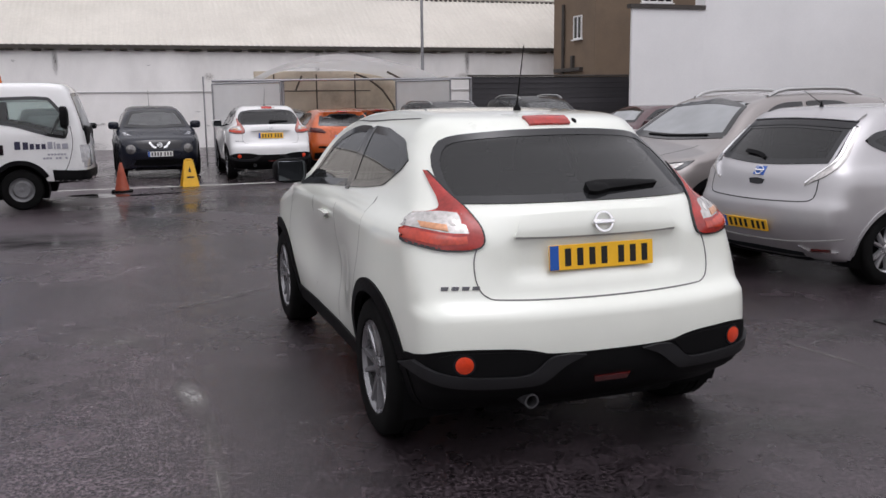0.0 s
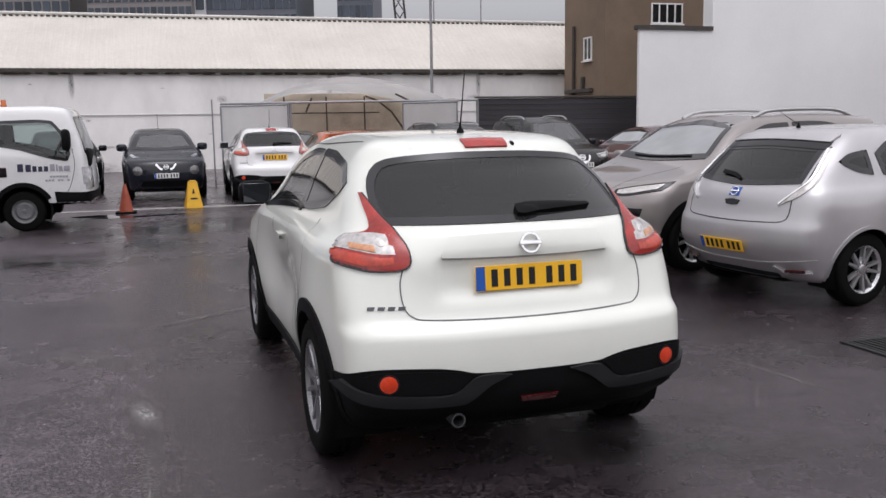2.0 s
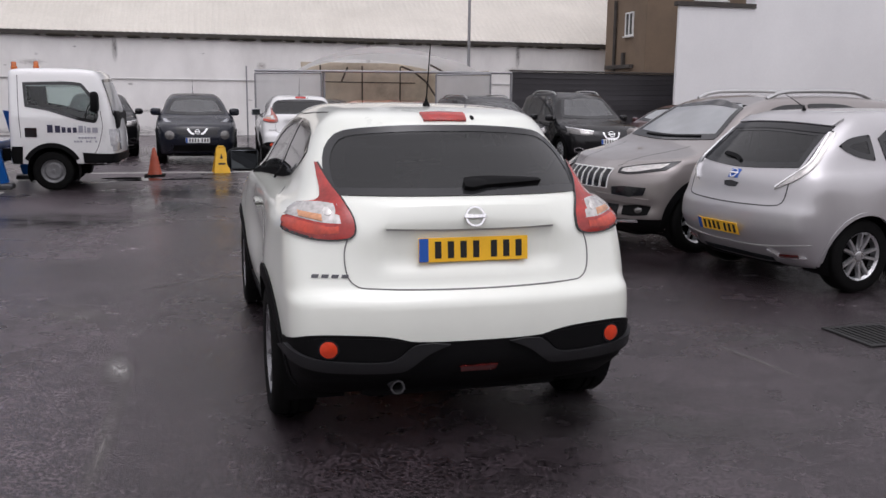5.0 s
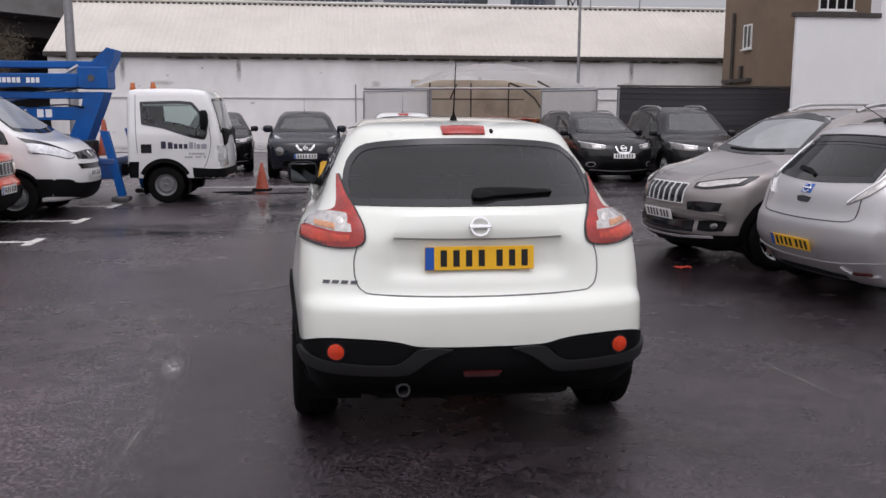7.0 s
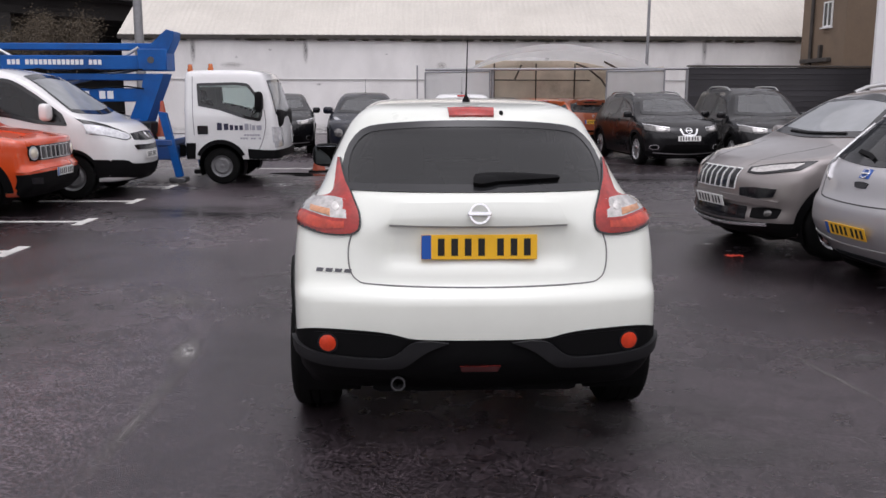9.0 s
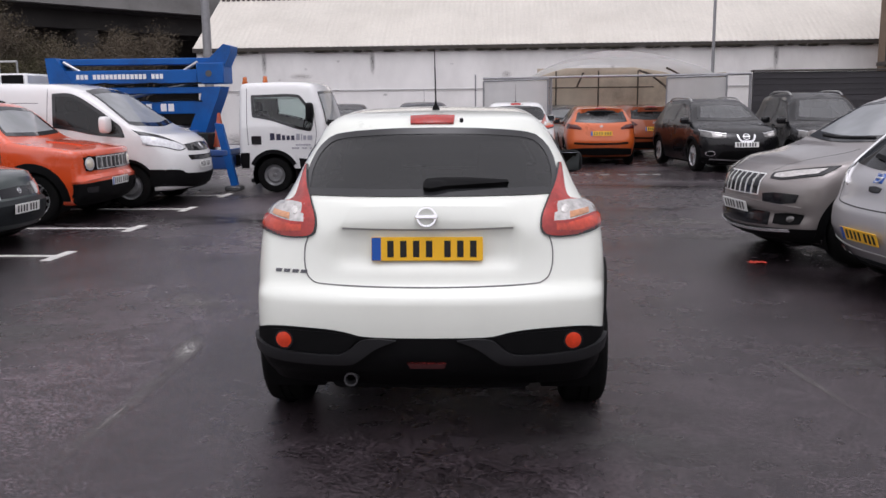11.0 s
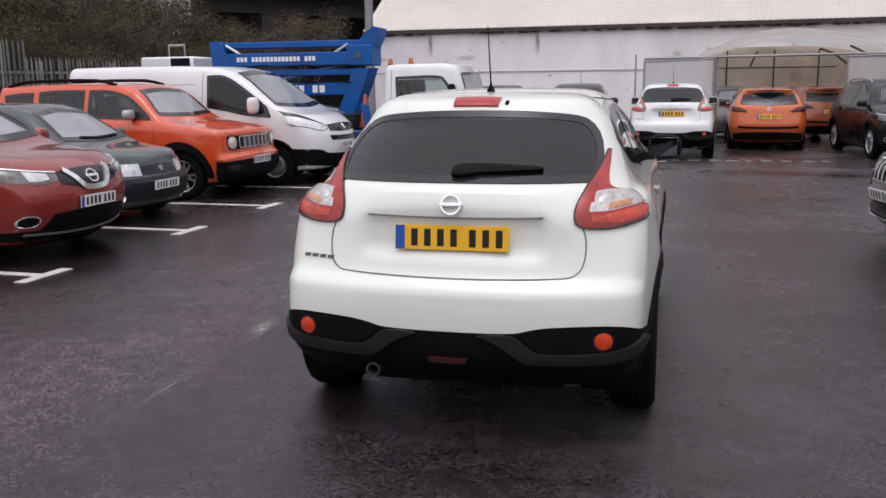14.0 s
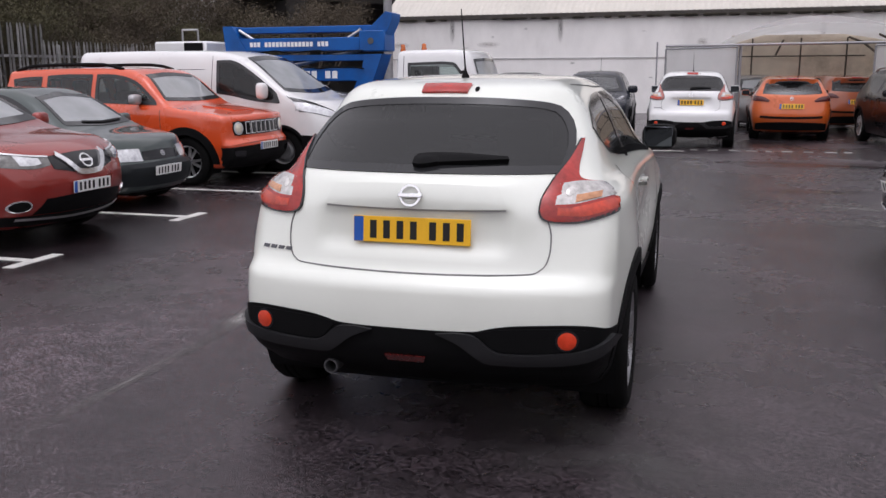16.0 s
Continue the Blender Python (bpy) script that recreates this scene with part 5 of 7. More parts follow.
# -- boxy orange off-roader
def renegade():
    sh = Shell(4.236, 1.805, 1.68, -1.27, 1.30, 0.345,
               [(-2.4, 1.60), (-1.9, 1.64), (-0.6, 1.68), (0.25, 1.655), (0.5, 1.57), (0.98, 1.17), (1.08, 1.13), (1.6, 1.065), (1.98, 0.995), (2.3, 0.92)],
               [(0.1, -1.85), (0.4, -2.08), (0.7, -2.11), (1.1, -2.07), (1.5, -1.95), (3, -1.8)],
               [(0.1, 1.75), (0.3, 2.0), (0.42, 2.10), (0.58, 2.11), (0.66, 2.05), (1.0, 2.03), (2, 2.0)],
               [(0.1, 0.79), (0.35, 0.86), (0.6, 0.90), (0.95, 0.89), (1.08, 0.865), (1.14, 0.83), (1.4, 0.76), (1.66, 0.67), (2, 0.55)], bow_f=0.14, k=0.062, crown=0.035, flare=0.03, flare_z=0.75, floor=0.25,
               plan=[(-2.1, 0.95), (-1.2, 1.0), (0, 0.99), (1.3, 1.0), (1.8, 0.97), (2.1, 0.92)])
    c = Vehicle("car", sh, RED_ORANGE, "bright orange boxy off-road car with black cladding and roof rails", "car", yard(-5.42, 11.85, 0, -90), 0.055)
    c.window("windscreen", "front", [(-0.58, 1.56), (0, 1.59), (0.58, 1.56)], [(-0.72, 1.2), (0, 1.18), (0.72, 1.2)], SCREEN, seal=0.05)
    c.window("rear_window", "rear", [(-0.55, 1.55), (0.55, 1.55)], [(-0.6, 1.2), (0.6, 1.2)], TINT, seal=0.05)
    sides(c, ([(-0.25, 1.57), (0.1, 1.56), (0.45, 1.46), (0.78, 1.20)], [(-0.25, 1.17), (0.1, 1.16), (0.45, 1.15), (0.82, 1.14)]),
          ([(-1.12, 1.55), (-0.8, 1.57), (-0.33, 1.57)], [(-1.10, 1.20), (-0.8, 1.18), (-0.33, 1.175)]), tint=CLEAR,
          third=([(-1.75, 1.50), (-1.5, 1.53), (-1.22, 1.54)], [(-1.70, 1.28), (-1.5, 1.24), (-1.22, 1.22)]))
    c.patch("grille_panel", "front", [(-0.72, 0.905), (0, 0.915), (0.72, 0.905)], [(-0.70, 0.715), (0, 0.71), (0.70, 0.715)], GLOSS_BLACK, 0.006, 0.004, 30, 5)
    slotted_grille(c, 0.47, 0.735, 0.89, 7)
    for s in (1, -1):
        bezel = c.lens("headlamp", "front", 0.615, 0.812, 0.108, GLOSS_BLACK, 0.0, 0.012, s=s)
        ring = c.lens("lamp_ring", "front", 0.615, 0.812, 0.092, LAMP_HEAD, 0.004, 0.015, s=s, parent=bezel)
        c.lens("lamp_lens", "front", 0.615, 0.812, 0.066, WARM_LENS, 0.012, 0.021, s=s, parent=bezel)
        c.patch("fog_recess", "front", [(0.58, 0.50), (0.8, 0.51)], [(0.58, 0.42), (0.78, 0.43)], GLOSS_BLACK, 0.026, 0.0, 8, 4, s)
        c.strip("sill_trim", "side", [(-0.85, 0.36), (0, 0.35), (0.85, 0.36)], 0.14, PLASTIC, 0.012, 16, s)
    c.patch("lower_bumper", "front", [(-0.95, 0.55), (-0.5, 0.565), (0, 0.57), (0.5, 0.565), (0.95, 0.55)], [(-0.9, 0.28), (0, 0.25), (0.9, 0.28)], PLASTIC, 0.022, 0.03, 60, 14)
    c.strip("bumper_paint", "front", [(-0.9, 0.61), (-0.5, 0.63), (0, 0.635), (0.5, 0.63), (0.9, 0.61)], 0.06, RED_ORANGE, 0.014, 40)
    c.plate("front", 0, 0.545, PLATE_WHITE, blue=True, off=0.03)
    c.patch("bonnet_decal", "top", [(-0.28, 1.75), (0.28, 1.75)], [(-0.33, 1.25), (0.33, 1.25)], RED_ORANGE, 0.018, 0.0, 8, 6, smooth=False)
    c.rails(-1.75, 0.15, 0.62, PLASTIC, 0.025)
    handles(c, (-0.1, -1.0), 1.03)
    door_lines(c, (-0.29, 0.88, -1.15), 0.42, 1.12)
    trim_car(c, 5, 0.52, 1.20, (-0.05, -0.85), PLASTIC, 0.11, 0.225, mirror_mat=SILVER)


# -- old small dark green hatchback
def old_hatch():
    sh = Shell(3.72, 1.585, 1.43, -1.22, 1.14, 0.28,
               [(-2.0, 1.28), (-1.5, 1.37), (-0.5, 1.43), (0, 1.42), (0.3, 1.35), (0.95, 0.98), (1.05, 0.94), (1.5, 0.86), (1.8, 0.77), (2, 0.7)],
               [(0.1, -1.7), (0.4, -1.85), (0.8, -1.84), (1.0, -1.75), (1.3, -1.5), (3, -1.3)],
               [(0.1, 1.7), (0.3, 1.82), (0.48, 1.86), (0.55, 1.80), (0.8, 1.72), (2, 1.7)],
               sect(1.585, 0.92, 1.43, 0.53), bow_f=0.22, k=0.11, crown=0.04, flare=0.015)
    c = Vehicle("car", sh, GREEN, "small old dark green hatchback with rectangular headlamps", "car", yard(-5.12, 9.28, 0, -90), 0.065)
    c.window("windscreen", "front", [(-0.46, 1.32), (0, 1.36), (0.46, 1.32)], [(-0.60, 0.99), (0, 0.97), (0.60, 0.99)], SCREEN, seal=0.05)
    c.window("rear_window", "rear", [(-0.45, 1.28), (0.45, 1.28)], [(-0.5, 1.02), (0.5, 1.02)], CLEAR, seal=0.05)
    sides(c, ([(-0.3, 1.34), (0, 1.33), (0.35, 1.2), (0.72, 0.97)], [(-0.3, 0.96), (0, 0.955), (0.35, 0.95), (0.76, 0.945)]),
          ([(-1.2, 1.18), (-0.9, 1.32), (-0.4, 1.345)], [(-1.1, 0.99), (-0.8, 0.975), (-0.4, 0.965)]), tint=CLEAR)
    for s in (1, -1):
        c.patch("headlamp", "front", [(0.37, 0.715), (0.73, 0.725)], [(0.38, 0.57), (0.74, 0.585)], LAMP_HEAD, 0.010, 0.01, 8, 5, s, dome=0.012)
    c.patch("grille", "front", [(-0.34, 0.68), (0, 0.69), (0.34, 0.68)], [(-0.36, 0.58), (0, 0.575), (0.36, 0.58)], GLOSS_BLACK, 0.005, 0.01, 14, 4)
    c.patch("bumper", "front", [(-0.84, 0.54), (0, 0.55), (0.84, 0.54)], [(-0.82, 0.30), (0, 0.28), (0.82, 0.30)], GREY_PLASTIC, 0.014, 0.015, 24, 6)
    c.badge("front", 0, 0.64, 0.035)
    c.plate("front", 0.05, 0.455, PLATE_WHITE, blue=False, off=0.02)
    c.strip("wiper", "front", [(-0.4, 1.01), (0, 0.995), (0.3, 1.01)], 0.02, PLASTIC, 0.02, 12, thick=-0.008)
    door_lines(c, (-0.35, 0.8), 0.3, 0.93)
    trim_car(c, 6, 0.62, 0.98, (-0.1, -0.8), GREEN, 0.02, 0.17, STEEL, style="steel")


# -- white panel van
def van():
    sh = Shell(5.0, 1.956, 1.97, -1.53, 1.57, 0.34,
               [(-2.8, 1.92), (-2.3, 1.955), (-1, 1.97), (0.3, 1.95), (0.72, 1.88), (1.72, 1.27), (1.85, 1.21), (2.2, 1.12), (2.45, 1.0), (2.65, 0.9)],
               [(0.1, -2.4), (0.4, -2.5), (1.2, -2.48), (1.9, -2.42), (3, -2.38)],
               [(0.1, 2.15), (0.3, 2.42), (0.55, 2.50), (0.8, 2.47), (0.98, 2.38), (1.15, 2.28), (2.2, 2.2)],
               [(0.1, 0.87), (0.35, 0.945), (0.6, 0.978), (1.0, 0.97), (1.2, 0.95), (1.5, 0.90), (1.8, 0.84), (1.95, 0.80), (2.2, 0.7)], bow_f=0.34, k=0.12, crown=0.04, flare=0.02, floor=0.25,
               plan=[(-2.5, 0.98), (-1.5, 1.0), (0, 1.0), (1.4, 1.0), (2.0, 0.95), (2.5, 0.84)])
    c = Vehicle("van", sh, WHITE_PAINT, "white panel van with black side windows and dark lower bumper", "van", yard(-5.2, 13.9, 0, -90), 0.065)
    c.window("windscreen", "front", [(-0.68, 1.82), (0, 1.86), (0.68, 1.82)], [(-0.86, 1.29), (0, 1.25), (0.86, 1.29)], SCREEN, seal=0.06)
    for s in (1, -1):
        c.window("side_window", "side", [(0.38, 1.78), (0.7, 1.77), (1.05, 1.58), (1.48, 1.27)], [(0.40, 1.26), (0.7, 1.22), (1.1, 1.14), (1.55, 1.10)], TINT, s, 0.055)
        lamp = c.patch("headlamp", "front", [(0.52, 0.96), (0.7, 1.06), (0.95, 1.22)], [(0.54, 0.90), (0.7, 0.88), (0.97, 0.98)], GLOSS_BLACK, 0.006, 0.01, 14, 6, s, dome=0.008)
        c.patch("lamp_lens", "front", [(0.54, 0.955), (0.7, 1.02), (0.95, 1.13)], [(0.55, 0.91), (0.7, 0.885), (0.96, 0.985)], LAMP_HEAD, 0.012, 0.0, 12, 5, s, parent=lamp, dome=0.01)
        c.strip("side_moulding", "side", [(-1.05, 0.62), (0, 0.61), (1.08, 0.62)], 0.09, WHITE_PAINT, 0.014, 20, s)
        c.strip("panel_seam", "side", [(0.30, 1.85), (0.30, 1.1), (0.31, 0.4)], 0.010, SEAM, 0.0015, 24, s)
        c.strip("panel_seam", "side", [(-2.2, 1.62), (-1.0, 1.64), (0.15, 1.64)], 0.008, GREY_PLASTIC, 0.0012, 24, s)
    c.patch("grille", "front", [(-0.5, 0.97), (0, 0.99), (0.5, 0.97)], [(-0.5, 0.87), (0, 0.85), (0.5, 0.87)], GLOSS_BLACK, 0.006, 0.01, 20, 4)
    c.patch("lower_grille", "front", [(-0.55, 0.80), (0, 0.79), (0.55, 0.80)], [(-0.5, 0.72), (0, 0.71), (0.5, 0.72)], GLOSS_BLACK, 0.006, 0.01, 20, 4)
    c.patch("lower_bumper", "front", [(-1.0, 0.60), (-0.75, 0.58), (-0.6, 0.52), (0, 0.50), (0.6, 0.52), (0.75, 0.58), (1.0, 0.60)], [(-0.95, 0.265), (0, 0.257), (0.95, 0.265)], PLASTIC, 0.012, 0.02, 30, 6)
    c.lens("badge", "front", 0, 0.93, 0.05, CHROME, 0.01, 0.01)
    c.plate("front", 0.1, 0.64, PLATE_WHITE, blue=False, off=0.02)
    handles(c, (0.45,), 1.08, PLASTIC)
    c.body(), c.liners(), c.arches(0.045, PLASTIC, 0.008)
    c.wheels(8, 0.205, LIGHT_STEEL, style="steel")
    c.mirrors(1.28, 1.28, WHITE_PAINT, (0.2, 0.13, 0.26))
    c.seats(0.7, None, 0.85, 1.55)
    return c


# -- small orange hatchback, seen from behind
def orange_hatch(where, label, paint_mat=None, step=0.08):
    sh = Shell(4.0, 1.743, 1.455, -1.27, 1.25, 0.31,
               [(-2.2, 1.34), (-1.6, 1.40), (-0.6, 1.455), (0, 1.44), (0.4, 1.34), (1.1, 0.98), (1.3, 0.93), (1.8, 0.82), (2.1, 0.72)],
               [(0.1, -1.75), (0.3, -1.92), (0.55, -2.0), (0.8, -1.96), (0.98, -1.92), (1.15, -1.8), (1.3, -1.65), (1.34, -1.78), (1.42, -1.78), (1.7, -1.6)],
               [(0.1, 1.8), (0.5, 2.0), (0.8, 1.94), (2, 1.9)], sect(1.743, 0.98, 1.455, 0.57), bow_r=0.14, k=0.12, flare=0.03)
    c = Vehicle("car", sh, paint_mat or ORANGE, label, "car", where, step)
    c.window("rear_window", "rear", [(-0.55, 1.30), (0, 1.325), (0.55, 1.30)], [(-0.63, 1.06), (0, 1.035), (0.63, 1.06)], TINT, seal=0.06)
    c.window("windscreen", "front", [(-0.46, 1.34), (0, 1.37), (0.46, 1.34)], [(-0.62, 1.04), (0, 1.01), (0.62, 1.04)], SCREEN, seal=0.06)
    sides(c, ([(-0.25, 1.35), (0.1, 1.33), (0.45, 1.2), (0.8, 1.02)], [(-0.25, 1.0), (0.1, 0.99), (0.45, 0.985), (0.85, 0.98)]),
          ([(-1.1, 1.25), (-0.8, 1.34), (-0.33, 1.355)], [(-1.05, 1.1), (-0.8, 1.03), (-0.33, 1.005)]), 0.06)
    for s in (1, -1):
        c.patch("tail_lamp", "rear", [(0.46, 0.90), (0.6, 0.985), (0.88, 1.02)], [(0.50, 0.87), (0.62, 0.885), (0.86, 0.90)], LAMP_DEEP, 0.01, 0.015, 14, 5, s, dome=0.01)
    c.patch("rear_valance", "rear", [(-0.75, 0.40), (-0.5, 0.42), (0, 0.43), (0.5, 0.42), (0.75, 0.40)], [(-0.75, 0.25), (0, 0.24), (0.75, 0.25)], PLASTIC, 0.008, 0.015, 24, 6)
    c.strip("bumper_insert", "rear", [(-0.66, 0.545), (-0.4, 0.53), (0, 0.525), (0.4, 0.53), (0.66, 0.545)], 0.05, PLASTIC, 0.006, 24)
    c.plate("rear", 0, 0.78)
    c.badge("rear", 0, 0.95, 0.038)
    c.patch("brake_lamp", "rear", [(-0.12, 1.40), (0.12, 1.40)], [(-0.12, 1.375), (0.12, 1.375)], LAMP_RED, 0.01, 0.01, 8, 3)
    trim_car(c, 5, 0.78, 1.0, (0.0, -0.8), None, 0.04, 0.2)
    return c


# orange paint darkened to carry the tent's shade on the car inside
SHADED_ORANGE = paint("shaded_orange_paint", (0.34, 0.07, 0.015), 0.1, 0.4)
hero = juke(WHITE_PEARL, "white pearl small crossover car with wet paint standing in the yard", pose(0.057, 5.72, 0, 0, 0, 19.5), 0.034)
juke(WHITE_PAINT, "white small crossover car parked by the tent", yard(2.50, 21.1, 0, 0), 0.07)
juke(NAVY, "dark blue-black small crossover car facing the yard", yard(0.15, 22.4, 0, 183), 0.07, nose=True)
leaf()
cherokee()
crossover(MAROON, "dark red crossover with a chrome V grille in a bay", yard(-4.78, 7.02, 0, -90), step=0.055)
old_hatch()
renegade()
van()
orange_hatch(yard(4.62, 23.5, 0, 0), "bright orange small hatchback parked nose to the tent")
orange_hatch(yard(6.0, 26.6, 0, 12), "orange hatchback standing inside the tent", SHADED_ORANGE, 0.09)
crossover(BLACK_PAINT, "black family crossover with a chrome V grille facing the yard", yard(7.15, 21.0, 0, 187), 4.32, 1.783, 1.60, 0.08, 0.62, False, old=True)
crossover(BLACK_PAINT, "black larger crossover with silver roof rails parked at an angle", yard(9.3, 20.5, 0, 180), 4.64, 1.82, 1.72, 0.08, 0.62)
crossover(BLACK_PAINT, "black crossover facing the yard near the whitewashed wall", yard(-2.3, 24.6, 0, 188), 4.2, 1.75, 1.55, 0.09, 0.6, rail=False)
orange_hatch(yard(12.4, 20.7, 0, 105), "dark red hatchback parked by the tall white wall", DARKRED, 0.09)
orange_hatch(yard(4.0, 27.5, 0, 190), "grey hatchback standing behind the mesh panel", GREY_PAINT, 0.1)

# ---- truck with a folded boom lift ----
BOOM_BLUE = material("boom_blue_paint", (0.004, 0.090, 0.34), 0.42, var=0.2, scale=2, spec=0.3, stain=(0.02, 0.05, 0.14), stain_amount=0.5)
DARK_BLUE = paint("chassis_blue_paint", (0.015, 0.06, 0.22), 0.0, 0.5, 0.6)
LETTER_WHITE = material("white_lettering", (0.8, 0.8, 0.8), 0.5, var=0.05)
LETTER_BLUE = material("dark_navy_lettering", (0.022, 0.021, 0.05), 0.5, var=0.05)
LETTER_PALE = material("grey_lettering", (0.30, 0.30, 0.34), 0.5, var=0.05)
AMBER_LENS = material("amber_beacon", (0.5, 0.12, 0.02), 0.2, var=0.1, coat=0.6)
CONE_ORANGE = material("orange_cone_plastic", (0.33, 0.062, 0.028), 0.5, var=0.3, scale=8, stain=(0.2, 0.07, 0.04), stain_amount=0.5)
CONE_YELLOW = material("yellow_sign_plastic", (0.75, 0.42, 0.02), 0.45, var=0.12, scale=8)


def prism(bm, pts, v0, v1):
    """A plate with the outline pts in (u, z), from v0 to v1."""
    a = [bm.verts.new((u, v0, z)) for u, z in pts]
    b = [bm.verts.new((u, v1, z)) for u, z in pts]
    n = len(pts)
    bm.faces.new(a), bm.faces.new(b[::-1])
    for i in range(n):
        bm.faces.new((a[i], b[i], b[(i + 1) % n], a[(i + 1) % n]))
    bmesh.ops.recalc_face_normals(bm, faces=bm.faces[:])
    return bm


def bars(parent, x0, x1, z0, z1, n, gaps, mat, m):
    """Plain bars in place of letters, on the plane y = 0 of m."""
    w = (x1 - x0) / n
    for i in range(n):
        if i not in gaps:
            part("letter_bar", box(bmesh.new(), x0 + i * w + 0.12 * w, x0 + (i + 1) * w - 0.12 * w, -0.003, 0.0, z0, z1) , mat, parent).matrix_basis = m


def truck():
    sh = Shell(1.85, 1.87, 1.99, -0.27, -0.27, 0.315, [(-1.2, 1.94), (-0.6, 1.985), (0.1, 1.99), (0.4, 1.96), (0.62, 1.88), (1.1, 1.65)],
               [(0.1, -0.86), (0.4, -0.92), (1.9, -0.90), (3, -0.86)], [(0.1, 0.68), (0.3, 0.77), (0.6, 0.785), (1.0, 0.765), (1.2, 0.745), (1.9, 0.54), (2.4, 0.35)],
               [(0.1, 0.84), (0.4, 0.92), (0.8, 0.935), (1.15, 0.93), (1.3, 0.91), (1.9, 0.82), (2.1, 0.78), (2.4, 0.7)], bow_f=0.10, bow_r=0.02, k=0.09, crown=0.03, flare=0.0, floor=0.42,
               plan=[(-1.0, 0.995), (0, 1.0), (0.6, 0.99), (1.0, 0.95)])
    c = Vehicle("truck", sh, WHITE_PAINT, "white flat-nosed truck carrying a folded blue boom lift", "truck", yard(-1.64, 16.15, 0, -90), 0.05)
    c.axles = (-0.27,)
    c.arch = 0.40
    c.window("windscreen", "front", [(-0.72, 1.80), (0, 1.82), (0.72, 1.80)], [(-0.80, 1.22), (0, 1.20), (0.80, 1.22)], SCREEN, seal=0.05)
    for s in (1, -1):
        c.window("side_window", "side", [(-0.66, 1.74), (0.0, 1.76), (0.22, 1.74), (0.40, 1.52), (0.47, 1.22)], [(-0.64, 1.36), (-0.3, 1.30), (0.0, 1.20), (0.2, 1.14), (0.42, 1.10)], CAB_GLASS, s, 0.05, smooth=False)
        c.strip("door_seam", "side", [(-0.74, 1.86), (-0.74, 1.3), (-0.72, 0.86)], 0.010, SEAM, 0.0015, 20, s)
        c.strip("door_seam", "side", [(0.50, 1.3), (0.52, 1.0), (0.40, 0.62), (0.2, 0.52)], 0.010, SEAM, 0.0015, 20, s)
        c.patch("door_handle", "side", [(-0.66, 1.02), (-0.48, 1.02)], [(-0.66, 0.87), (-0.48, 0.87)], GLOSS_BLACK, 0.008, 0.005, 6, 4, s)
        c.patch("headlamp", "front", [(0.55, 0.98), (0.74, 1.0), (0.90, 1.0)], [(0.55, 0.66), (0.74, 0.64), (0.90, 0.64)], LAMP_HEAD, 0.012, 0.01, 10, 8, s, dome=0.012)
        c.patch("indicator", "side", [(0.62, 1.0), (0.70, 1.0)], [(0.64, 0.72), (0.72, 0.72)], LAMP_HEAD, 0.006, 0.01, 6, 6, s)
    c.patch("bumper", "front", [(-0.93, 0.60), (0, 0.60), (0.93, 0.60)], [(-0.9, 0.36), (0, 0.34), (0.9, 0.36)], PLASTIC, 0.02, 0.03, 20, 5)
    for s in (1, -1):
        c.patch("bumper_end", "side", [(0.2, 0.62), (0.5, 0.60), (0.76, 0.60)], [(0.22, 0.42), (0.5, 0.38), (0.74, 0.40)], PLASTIC, 0.012, 0.02, 14, 4, s)
        c.patch("rear_guard", "side", [(-0.90, 0.72), (-0.70, 0.72)], [(-0.90, 0.42), (-0.72, 0.42)], PLASTIC, 0.008, 0.02, 6, 4, s)
    c.body(), c.liners(), c.arches(0.07, PLASTIC, 0.012)
    c.wheels(6, 0.185, LIGHT_STEEL, 0.2, 0.03, "steel")
    c.mirrors(0.42, 1.42, PLASTIC, (0.17, 0.11, 0.34))
    c.seats(-0.25, None, 0.95, 1.5)
    x = float(sh.on("side", np.array([[0.0, 0.98]]), 1)[0, 0])
    for s in (1, -1):
        at = pose(s * (x + 0.003), 0.02, 0.0, 0, 0, 90 * s)
        for i, (w, h, mat) in enumerate(((0.09, 0.10, LETTER_BLUE), (0.085, 0.09, LETTER_BLUE), (0.065, 0.07, LETTER_BLUE), (0.065, 0.065, LETTER_BLUE), (0.065, 0.065, LETTER_BLUE),
                                        (0.075, 0.09, LETTER_PALE), (0.025, 0.085, LETTER_PALE), (0.06, 0.065, LETTER_PALE), (0.095, 0.065, LETTER_PALE))):
            x0 = -0.34 + 1.12 * sum((0.105, 0.09, 0.075, 0.075, 0.08, 0.08, 0.035, 0.07)[:i])
            part("letter_bar", box(bmesh.new(), x0, x0 + w * 0.92, -0.003, 0.0, 0.945, 0.945 + h * 1.25), mat, c.root).matrix_basis = at
        bars(c.root, 0.12, 0.40, 0.845, 0.875, 6, (), LETTER_PALE, at)
        bars(c.root, 0.05, 0.42, 0.785, 0.815, 8, (3, 6), LETTER_PALE, at)
    for bx, by in ((0.70, -0.80), (0.25, -0.55)):
        p = sh.on("top", np.array([[bx, by]]), 1)[0]
        bm = bmesh.new()
        revolve(bm, [(0.05, -0.02), (0.05, 0.03), (0.04, 0.04), (0.04, 0.09), (0.03, 0.11), (0.003, 0.115)], 16, "Z")
        part("beacon", bm, AMBER_LENS, c.root).matrix_basis = Matrix.Translation(p)
    # chassis and boom lie behind the cab, along the truck's length
    turn = pose(0, 0, 0, 0, 0, 90)

    def piece(name, bm, mat, label="", parent=None):
        ob = part(name, bm, mat, parent or c.root, label)
        if parent is None:
            ob.matrix_basis = turn
        return ob

    o = 1.64  # the yard's u becomes the truck's own length
    U = lambda u: u + o
    bm = bmesh.new()
